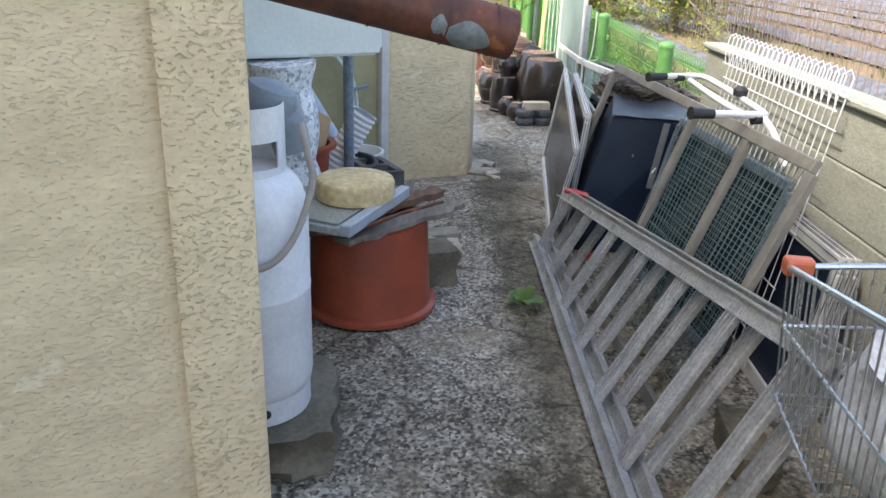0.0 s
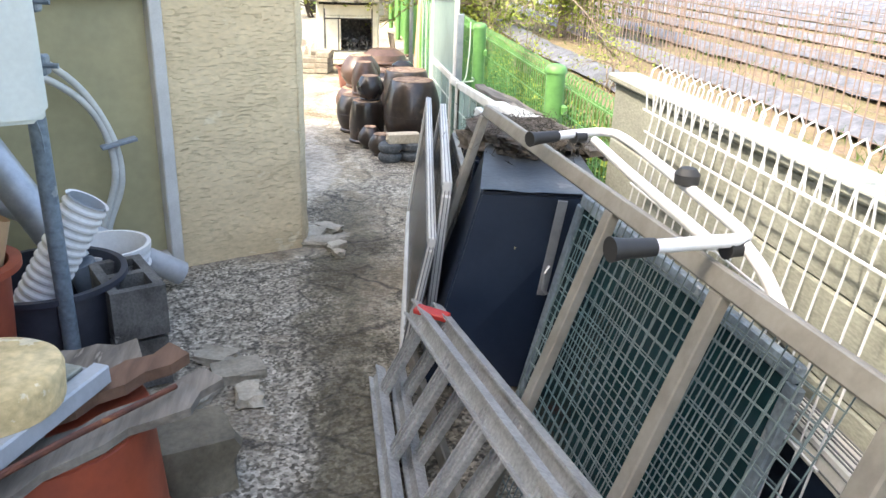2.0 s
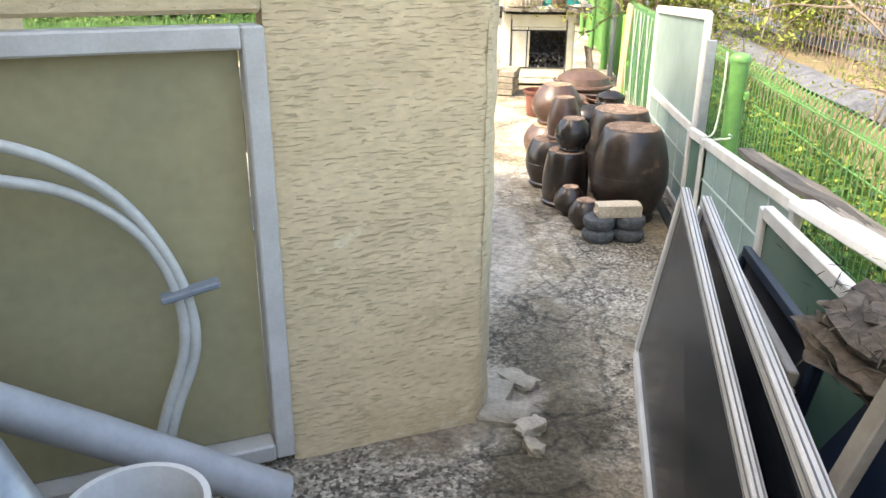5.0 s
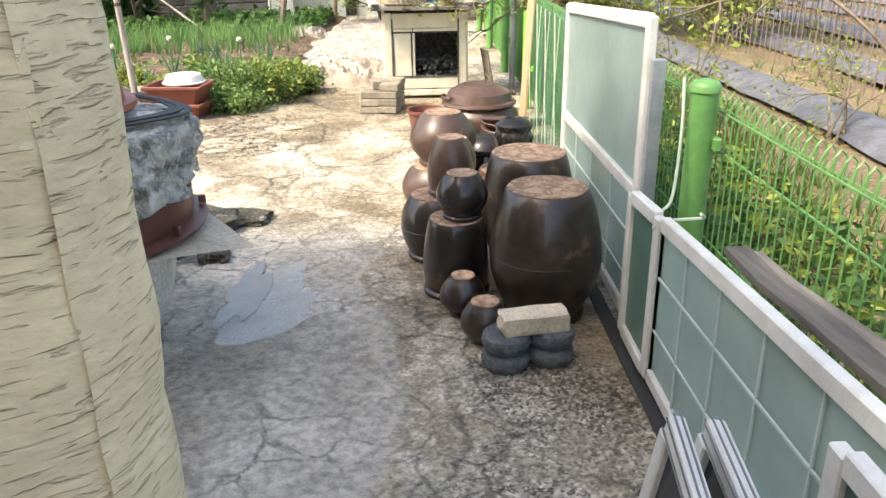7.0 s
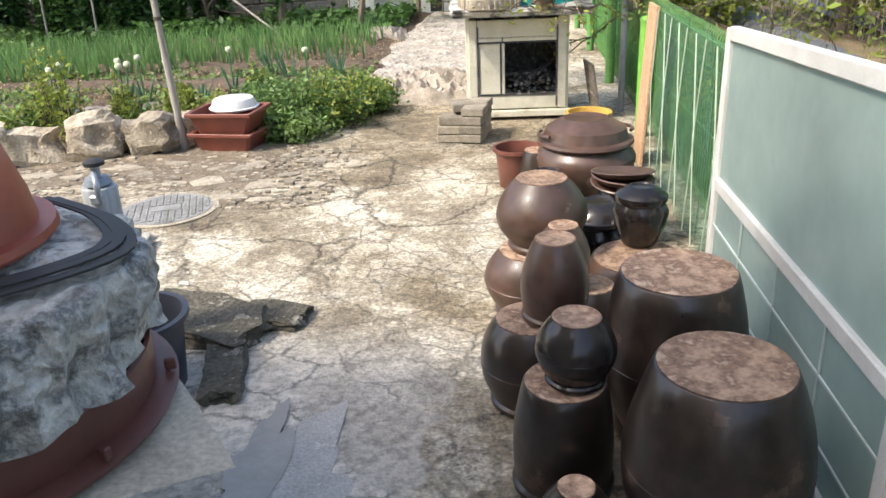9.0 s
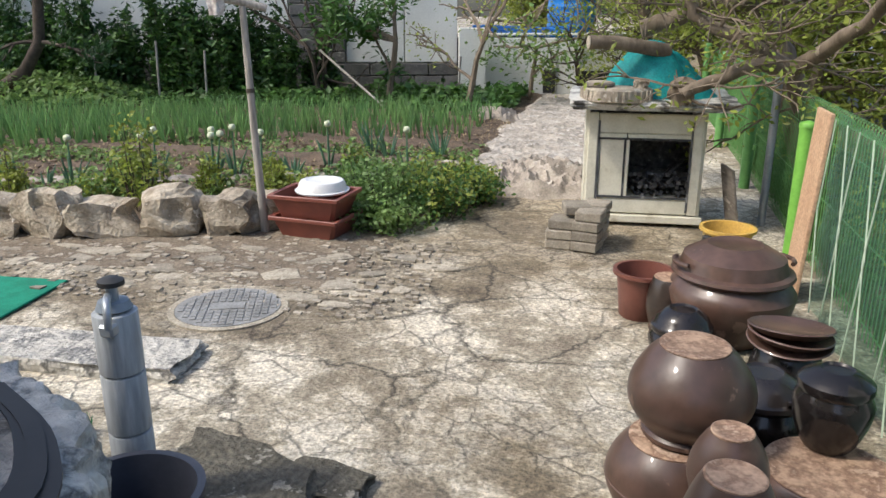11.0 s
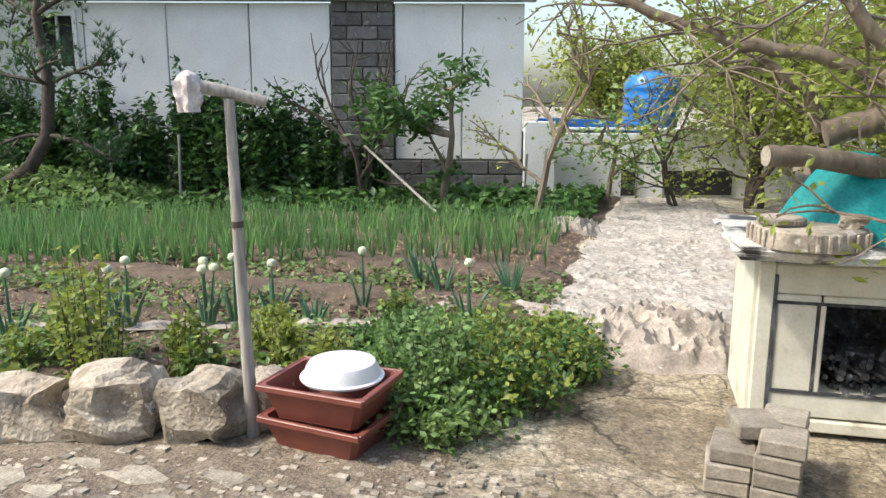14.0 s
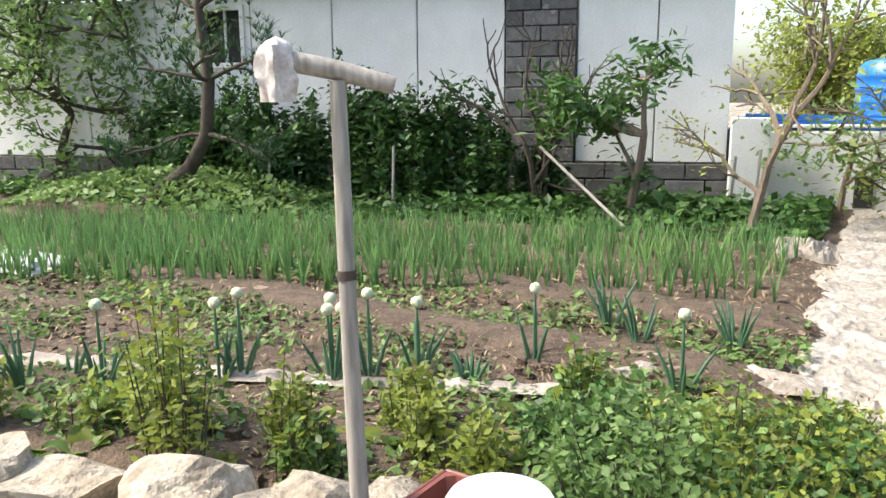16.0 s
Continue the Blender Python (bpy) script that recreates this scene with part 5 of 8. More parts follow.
M_POST = mat("grey_post_wood", (0.36, 0.33, 0.29), (0.25, 0.225, 0.20), scale=9, rough=0.9, bump=0.35, fine=60, stretch=(1, 1, 0.1))
M_GLOVE = mat("soiled_cotton", (0.66, 0.62, 0.58), (0.50, 0.43, 0.40), scale=14, rough=0.95, bump=0.2)
t_post()

M_CLOTH = mat("pale_ground_cloth", (0.44, 0.40, 0.345), (0.29, 0.255, 0.21), scale=4, rough=0.9, bump=0.5, fine=22, c3=(0.50, 0.47, 0.415), dist=0.03)


def folds(x, y, s):
    q = Vector((x * 1.5, y * 1.5, s))
    w = Vector((noise.noise(q), noise.noise(q + Vector((5, 3, 0))), 0)) * 0.8
    a = 1 - abs(noise.noise(Vector((x * 3.2, y * 2.2, s)) + w)) * 2
    b = 1 - abs(noise.noise(Vector((x * 8, y * 6, s + 3)) + w * 2)) * 2
    return max(0, a) ** 2 * 0.6 + max(0, b) ** 2 * 0.4


def sheet_path(u, v):
    y = 14.55 + v * 8.0
    xl, xr = np.interp(y, [14.5, 15.3, 18, 22.6], [-1.0, -1.3, -1.42, -1.2]), np.interp(y, [14.5, 18, 22.6], [0.6, 0.55, 0.3])
    x = xl + (xr - xl) * u + 0.08 * noise.noise((y * 1.5, u * 3, 0))
    e = min(1, u * 12, (1 - u) * 12, v * 20, (1 - v) * 20)
    return Vector((x, y, -0.2 + e * (0.02 + 0.045 * folds(x * 0.7, y * 1.5, 1) + 0.018 * folds(x * 2.2, y * 2.6, 4))))


solo("ground_cloth", bm_grid(120, 420, sheet_path), M_CLOTH, "pale wrinkled cloth sheets laid along the garden path", "cloth", smooth=True)


def heap(cx, cy, rx, ry, h, seed):
    def f(u, v):
        a, r = u * 2 * math.pi, v
        x = cx + math.cos(a) * rx * r * (1 + 0.2 * noise.noise((math.cos(a) * 2, math.sin(a) * 2, seed)))
        y = cy + math.sin(a) * ry * r * (1 + 0.2 * noise.noise((math.cos(a) * 2, math.sin(a) * 2, seed + 2)))
        return Vector((x, y, -0.205 + (1 - r * r) * h * (0.7 + 0.3 * noise.noise((x * 2, y * 2, seed))) + min(1, (1 - r) * 6) * (0.13 * folds(x * 1.1, y * 1.8, seed) + 0.04 * folds(x * 2.6, y * 3.2, seed + 1))))
    return bm_grid(170, 80, f)


M_CLOTHG = mat("grey_beige_cloth", (0.42, 0.37, 0.31), (0.28, 0.24, 0.20), scale=5, rough=0.95, bump=0.25, fine=60, c3=(0.50, 0.46, 0.40))
solo("crumpled_cloth", heap(-0.40, 14.62, 0.66, 0.62, 0.17, 3), M_CLOTHG, "heap of crumpled grey-beige cloth on the path", "cloth", smooth=True)
solo("crumpled_cloth", heap(-1.55, 18.6, 0.45, 0.35, 0.16, 8), M_CLOTHG, "small heap of crumpled cloth beside the path", "cloth", smooth=True)


def bedcloth(u, v):
    x = -2.2 + u * 1.1
    y = 14.6 + 0.2 * u + v * (0.5 - 0.2 * u) + 0.05 * noise.noise((x * 3, v, 0))
    e = min(1, u * 8, (1 - u) * 8, v * 6, (1 - v) * 6)
    return Vector((x, y, -0.125 + e * (0.01 + 0.05 * folds(x * 1.2, y * 2, 5))))


solo("bed_cloth", bm_grid(50, 24, bedcloth), M_CLOTHG, "grey cloth strip lying on the soil", "cloth", smooth=True)
for i, (x0, x1, y0) in enumerate([(-5.9, -4.0, 12.95), (-4.0, -2.3, 13.6)]):
    def strip(u, v, x0=x0, x1=x1, y0=y0):
        x = x0 + (x1 - x0) * u
        y = y0 + 0.38 * (x - x0) + (v - 0.5) * 0.16 + 0.03 * noise.noise((x * 4, v, 2))
        return Vector((x, y, -0.11 + min(1, v * 4, (1 - v) * 4) * 0.05 * folds(x, y * 2, 7)))
    solo("drip_cloth", bm_grid(60, 8, strip), M_CLOTHG, "narrow strip of grey cloth along the onion row", "cloth", smooth=True)

# ---- the firewood cabinet with its load, by the fence ----
M_CABW = mat("chipped_cream_paint", (0.70, 0.67, 0.55), (0.60, 0.57, 0.45), scale=6, rough=0.5, bump=0.1, fine=60, grain=0.06, c3=(0.42, 0.38, 0.28), c3at=0.70)
M_BLACKWOOD = mat("black_grey_wood", (0.03, 0.03, 0.032), (0.10, 0.10, 0.10), scale=18, rough=0.8, bump=0.4, fine=60, vary=0.5, c3=(0.25, 0.25, 0.24))
M_TEAL = mat("teal_net", (0.01, 0.34, 0.33), (0.012, 0.25, 0.26), scale=9, rough=0.7, bump=0.3, fine=70, trans=0.3)
M_SLICE = mat("pale_log_slice", (0.42, 0.37, 0.29), (0.31, 0.26, 0.20), scale=9, rough=0.9, bump=0.4, fine=50, c3=(0.5, 0.46, 0.39))
M_MARBLE = mat("marbled_slab", (0.55, 0.53, 0.48), (0.05, 0.048, 0.045), scale=5, rough=0.5, bump=0.2, spread=(0.50, 0.60))
cab = thing("cabinet", pose(0.03, 13.32, -0.2, 0, 0, 3), "old cream-painted wooden cabinet with an open bay of firewood", "cabinet")
CW, CH, CD = 0.90, 0.90, 0.64
part("side_panel", bm_box(0.03, CD, CH - 0.05, None, 0.004, (0.015, CD / 2, 0.05 + (CH - 0.05) / 2)), M_CABW, cab)
part("side_panel", bm_box(0.03, CD, CH - 0.05, None, 0.004, (CW - 0.015, CD / 2, 0.05 + (CH - 0.05) / 2)), M_CABW, cab)
# the back panel takes the same black-grey colour as the firewood
part("back_panel", bm_box(CW - 0.064, 0.02, CH - 0.1, None, 0, (CW / 2, CD - 0.015, CH / 2 + 0.03)), M_BLACKWOOD, cab)
part("bottom_board", bm_box(CW - 0.064, CD - 0.04, 0.03, None, 0, (CW / 2, CD / 2, 0.21)), M_CABW, cab)
part("plinth", bm_box(CW + 0.04, 0.05, 0.06, None, 0.006, (CW / 2, -0.012, 0.06)), M_CABW, cab)
for x, w in ((0.06, 0.075), (CW - 0.06, 0.075)):
    part("stile", bm_box(w, 0.035, CH - 0.12, None, 0.006, (x, -0.006, 0.49)), M_CABW, cab)
for z, h in ((CH - 0.10, 0.15), (0.16, 0.12)):
    part("rail", bm_box(CW - 0.2, 0.03, h, None, 0.008, (CW / 2, -0.001, z)), M_CABW, cab)
part("door_panel", bm_box(0.19, 0.03, 0.46, None, 0.008, (0.21, 0.0, 0.46)), M_CABW, cab)
part("door_rail", bm_box(0.21, 0.034, 0.035, None, 0.006, (0.21, -0.004, 0.705)), M_CABW, cab)
part("door_stile", bm_box(0.03, 0.034, 0.46, None, 0.006, (0.325, -0.004, 0.46)), M_CABW, cab)
part("bay_rail", bm_box(0.5, 0.034, 0.035, None, 0.006, (0.575, -0.004, 0.705)), M_CABW, cab)
for a, b in (((0.105, -0.02, 0.82), (0.105, -0.02, 0.12)), ((CW - 0.105, -0.02, 0.82), (CW - 0.105, -0.02, 0.12)), ((0.1, -0.019, 0.685), (0.8, -0.019, 0.685)), ((0.1, -0.019, 0.23), (0.8, -0.019, 0.23)), ((0.305, -0.019, 0.68), (0.305, -0.019, 0.24))):
    part("open_joint", bar(a, b, 0.016, 0.009, up=(0, 1, 0.01)), M_BLACKWOOD, cab, "blackened open joint")
rg = np.random.RandomState(3)
for i in range(70):
    x, z = rg.uniform(0.36, 0.80), 0.235 + abs(rg.normal()) * 0.07
    a = Vector((x, 0.02 + rg.uniform(-0.03, 0.1), z))
    b = a + Vector((rg.normal() * 0.10, 0.35, rg.normal() * 0.04))
    b.x, b.z = min(0.84, max(0.36, b.x)), max(0.24, b.z)
    r = rg.uniform(0.007, 0.02)
    solo("firewood_stick", bm_tube([a, b], r, 6, r2=r * 0.8), M_BLACKWOOD, "charred grey stick of firewood", "firewood", pose(0.03, 13.32, -0.2, 0, 0, 3), "firewood in the cabinet")
solo("charred_log", bm_rock(0.5, 0.3, 0.14, 4, 4, 0.5, pose(0.6, 0.38, 0.3), freq=2), M_BLACKWOOD, "dark wood at the back of the bay", "firewood", pose(0.03, 13.32, -0.2, 0, 0, 3))
ctop = solo("marble_slab", bm_rock(1.2, 0.92, 0.07, 6, 6, 0.10, freq=1.5, flat=0.97), M_MARBLE, "thick marbled slab lying on the cabinet", "slab", pose(0.50, 13.56, 0.765, 1, 0, 2), smooth=False)


def log_slice(x, y, z, r, h, label, seed, mt=None):
    t = thing("log_slice", pose(x, y, z, 0, 0, seed * 40), label, "log slice")
    part("bark_ring", bm_lathe([(r * 0.98, 0), (r, 0.006), (r * 1.01, h * 0.5), (r, h - 0.006), (r * 0.97, h)], 44, wobble=0.12, seed=seed), mt or M_SLICE, t)
    part("cut_face", bm_lathe([(r * 0.93, h + 0.001), (r * 0.9, h + 0.006), (0.004, h + 0.007)], 36, wobble=0.1, seed=seed), M_SLICE, t)
    for k in range(34):
        a = k / 34 * 6.283
        rr = r * (1.0 + 0.04 * math.sin(k * 5))
        part("bark_strip", bm_box(0.014, 0.022, h * 0.9, pose(math.cos(a) * rr, math.sin(a) * rr, h / 2, 0, 0, math.degrees(a)), 0.004), mt or M_SLICE, t)


log_slice(0.25, 13.27, 0.785, 0.26, 0.09, "broad pale log slice with ribbed bark", 2)
log_slice(0.12, 13.22, 0.885, 0.10, 0.03, "small grey log slice", 3, M_OLDWOOD)
solo("stone_chip", bm_rock(0.10, 0.08, 0.06, 3, 3, 0.5, pose(0.42, 13.2, 0.915)), M_STONE, "small stone on the log slice", "stone", smooth=True)
solo("wood_knot", bm_rock(0.16, 0.12, 0.16, 7, 4, 0.6, pose(0.70, 13.12, 0.87)), M_BARK, "knotty stub of wood on the slab", "wood stub", smooth=True)
lg = thing("log", pose(0, 0, 0), "cut log propped on the teal net", "log")
part("bark", bm_tube([(0.03, 13.18, 1.20), (0.2, 13.25, 1.20), (0.38, 13.32, 1.17), (0.6, 13.45, 1.13)], [0.052, 0.05, 0.053, 0.055], 14), M_BARK, lg, smooth=True)
part("cut_end", bm_cyl(0.047, 0.004, look((0.026, 13.177, 1.20), (1.0, 13.55, 1.20)), seg=20), M_SLICE, lg, "pale sawn end")


def net(u, v):
    a = u * 2 * math.pi
    r = v
    x = 0.55 + math.cos(a) * 0.46 * r
    y = 13.55 + math.sin(a) * 0.3 * r
    top = 1.10 + 0.12 * math.cos((x - 0.3) * 3.5)
    z = 0.785 + (1 - r ** 2.2) * (top - 0.785) + 0.05 * noise.noise((x * 9, y * 9, r * 4)) * (1 - r * r) + 0.03 * math.sin(a * 11 + 3 * r) * r * (1 - r)
    return Vector((x, y, max(0.785, z)))


solo("teal_net", bm_grid(72, 30, net), M_TEAL, "bunched teal netting heaped on the cabinet", "net", smooth=True)


# the old tree that leans over the cabinet
def old_tree():
    rng = np.random.RandomState(12)
    t = thing("leaning_tree", pose(0, 0, 0), "old leaning tree with thick crooked limbs and young leaves", "tree")
    runs = [
        ([(1.95, 13.9, -0.2), (1.75, 13.7, 0.5), (1.45, 13.3, 1.02), (1.06, 13.2, 1.25), (0.80, 13.3, 1.34), (0.66, 13.3, 1.53), (0.38, 13.3, 1.83), (0.14, 13.3, 2.04), (-0.2, 13.3, 2.35)], [0.13, 0.12, 0.075, 0.055, 0.05, 0.045, 0.04, 0.035, 0.02]),
        ([(1.45, 13.3, 1.02), (1.19, 13.05, 1.07), (0.94, 12.97, 0.99), (0.70, 12.93, 0.87)], [0.075, 0.06, 0.055, 0.05]),
        ([(0.40, 14.0, 1.27), (0.66, 14.0, 1.35), (0.90, 14.0, 1.50), (0.97, 14.0, 1.87), (0.85, 14.0, 2.15), (0.8, 13.9, 2.6)], [0.085, 0.085, 0.09, 0.07, 0.06, 0.04]),
        ([(1.8, 14.1, 0.2), (1.5, 14.0, 1.1), (1.2, 14.0, 1.45), (0.90, 14.0, 1.50)], [0.13, 0.12, 0.1, 0.09]),
        ([(0.93, 14.15, 1.50), (0.66, 14.2, 1.58), (0.35, 14.2, 1.70), (-0.05, 14.2, 1.77), (-0.46, 14.2, 1.91), (-0.85, 14.2, 2.08), (-1.2, 14.2, 2.35)], [0.07, 0.06, 0.05, 0.045, 0.04, 0.03, 0.02]),
        ([(0.83, 13.85, 1.52), (1.01, 13.8, 1.46), (1.20, 13.8, 1.55), (1.44, 13.8, 1.48), (1.8, 13.7, 1.6)], [0.05, 0.05, 0.05, 0.05, 0.045]),
        ([(0.87, 13.9, 1.54), (0.95, 13.8, 1.75), (1.17, 13.8, 1.93), (1.25, 13.8, 2.06), (1.5, 13.7, 2.4)], [0.05, 0.045, 0.04, 0.04, 0.03]),
        ([(0.86, 14.2, 1.50), (0.85, 14.2, 1.81), (0.81, 14.2, 2.12), (0.9, 14.3, 2.7)], [0.07, 0.065, 0.06, 0.04]),
        ([(0.48, 14.6, 1.25), (0.39, 14.6, 1.50), (0.08, 14.6, 1.68), (-0.13, 14.6, 1.61)], [0.06, 0.05, 0.04, 0.03]),
        ([(1.45, 13.3, 1.02), (1.7, 12.6, 1.35), (1.7, 11.8, 1.7), (1.5, 11.0, 1.95)], [0.07, 0.05, 0.04, 0.03]),
        ([(1.7, 11.8, 1.7), (2.1, 10.8, 1.6), (2.4, 9.8, 1.35), (2.5, 9.0, 1.1)], [0.035, 0.03, 0.02, 0.012]),
    ]
    ends = []
    twig = bmesh.new()
    for pts, rad in runs:
        fine, fr = [], []
        for i in range(len(pts) - 1):
            for k in range(4):
                q = k / 4
                p = Vector(pts[i]).lerp(Vector(pts[i + 1]), q)
                if i + k:
                    p += Vector(rng.normal(size=3)) * 0.008
                fine.append(p)
                fr.append(rad[i] + (rad[i + 1] - rad[i]) * q)
        fine.append(Vector(pts[-1]))
        fr.append(rad[-1])
        part("limb", bm_tube(fine, [q * 0.85 for q in fr], 12), M_BARK, t, smooth=True)
        for p in fine[6::2]:
            for _ in range(2):
                d = Vector((rng.normal() * 0.8, rng.normal() * 0.8, rng.uniform(-0.5, 0.9)))
                limb(twig, p, d, rng.uniform(0.3, 0.6), 0.011, 1, rng, ends, split=3, shrink=0.65, seg=5, bend=0.35)
    part("twig", twig, M_BARK, t)["kind"] = "stuff"
    e = np.array([p for p, d in ends])
    pts = np.repeat(e, 6, axis=0) + rng.normal(size=(len(e) * 6, 3)) * 0.07
    leaves("crown", pts, 0.055, M_LEAFY, t, 0.6, 12, 0.45)


old_tree()

# ---- bricks, manhole ----
for i, (x, y, z, a) in enumerate([(-0.08, 12.66, 0, 2), (-0.08, 12.66, 1, 4), (-0.06, 12.67, 2, 0), (-0.04, 12.86, 0, 3), (-0.04, 12.86, 1, 0), (0.115, 12.60, 0, -6), (0.115, 12.60, 1, -4), (0.12, 12.61, 2, -7), (0.13, 12.62, 3, -3), (0.15, 12.82, 0, -5), (0.15, 12.82, 1, -3), (0.15, 12.83, 2, -5), (0.16, 12.83, 3, -6), (0.02, 12.75, 3, 20)]):
    bk = solo("brick", bm_box(0.185, 0.2 if i % 3 else 0.19, 0.066, None, 0.007), M_BRICK, "weathered tan paving brick in a stack", "brick", at(x, y, a - 7, 0.036 + 0.069 * z + 0.0019 * i), "stack of paving bricks")
M_IRON = mat("cast_cover", (0.30, 0.30, 0.29), (0.22, 0.22, 0.21), scale=7, rough=0.7, metal=0.2, bump=0.2)
mh = thing("manhole_cover", pose(-1.83, 11.02, -0.202, 0, 0, 20), "round grey manhole cover with a grid of raised squares", "manhole cover", kind="structure")
part("rim", bm_lathe([(0.335, -0.02), (0.335, 0.012), (0.30, 0.014), (0.295, 0.006)], 48, open_ends=True), M_FLAG, mh)
part("plate", bm_cyl(0.296, 0.016, seg=48), M_IRON, mh)
for i in range(-6, 7):
    for j in range(-6, 7):
        x, y = i * 0.043, j * 0.043
        if math.hypot(x, y) < 0.27 and not (abs(i) < 3 and abs(j) < 2):
            part("raised_square", bm_box(0.033, 0.033, 0.007, None, 0.002, (x, y, 0.019)), M_IRON, mh)
part("plaque", bm_box(0.19, 0.10, 0.006, None, 0.002, (0, 0, 0.019)), M_IRON, mh)

# ---- the recess of the house: gas cylinder, flue, tubs, boards, pipes ----
M_GASW = mat("white_cylinder_paint", (0.80, 0.80, 0.81), (0.72, 0.72, 0.73), scale=7, rough=0.4, bump=0.05, fine=70)
M_BLACKPL = mat("dark_grey_plastic", (0.035, 0.04, 0.055), (0.055, 0.06, 0.08), scale=6, rough=0.45, bump=0.05)
M_GREYPL = mat("grey_plastic", (0.22, 0.26, 0.30), (0.17, 0.20, 0.235), scale=9, rough=0.5, bump=0.06)
M_LGREY = mat("pale_grey_plastic", (0.42, 0.45, 0.48), (0.34, 0.37, 0.40), scale=7, rough=0.45, bump=0.06)
M_HOSE = mat("grey_beige_rubber", (0.36, 0.32, 0.28), (0.28, 0.25, 0.22), scale=8, rough=0.6, bump=0.05)
M_YELLOWED = mat("yellow_tub_base", (0.66, 0.52, 0.29), (0.56, 0.42, 0.21), scale=6, rough=0.8, bump=0.3, fine=40, c3=(0.72, 0.62, 0.42))
M_WRAP = mat("patterned_wrap", (0.70, 0.72, 0.73), (0.24, 0.27, 0.33), scale=34, rough=0.6, bump=0.3, fine=90, spread=(0.5, 0.58), c3=(0.45, 0.48, 0.53))
M_BOARDG = mat("grey_board", (0.34, 0.36, 0.36), (0.27, 0.285, 0.285), scale=6, rough=0.6, bump=0.1)
M_SPLINT = mat("split_brown_wood", (0.17, 0.095, 0.06), (0.10, 0.055, 0.036), scale=8, rough=0.9, bump=0.5, fine=40, stretch=(1, 0.15, 1), c3=(0.26, 0.17, 0.11))
M_TANSHEET = mat("tan_sheet", (0.52, 0.33, 0.18), (0.45, 0.28, 0.15), scale=3, rough=0.55, bump=0.05, grain=0.05)
M_TANKW = mat("white_sheet_metal", (0.66, 0.71, 0.68), (0.60, 0.65, 0.62), scale=3, rough=0.4, bump=0.04)
M_FOOT = mat("rough_cement", (0.19, 0.165, 0.12), (0.12, 0.105, 0.075), scale=6, rough=0.95, bump=0.5, fine=50)
M_YLABEL = mat("yellow_label", (0.65, 0.55, 0.05), (0.6, 0.5, 0.05), rough=0.5, bump=0)
M_INK = mat("black_ink", (0.02, 0.02, 0.02), (0.03, 0.03, 0.03), rough=0.6, bump=0)
M_WHITEPIPE = mat("pvc_pale_grey", (0.46, 0.48, 0.50), (0.38, 0.40, 0.42), scale=6, rough=0.4, bump=0.06)
M_HOSEW = mat("white_hose", (0.60, 0.61, 0.58), (0.50, 0.51, 0.48), scale=5, rough=0.35, bump=0.03)

solo("cement_footing", bm_rock(0.46, 0.5, 0.2, 3, 6, 0.22, flat=0.85, freq=2.3), M_FOOT, "rough cement footing under the gas cylinder", "footing", pose(-0.58, 2.13, 0.0, 0, 0, 10), smooth=True)


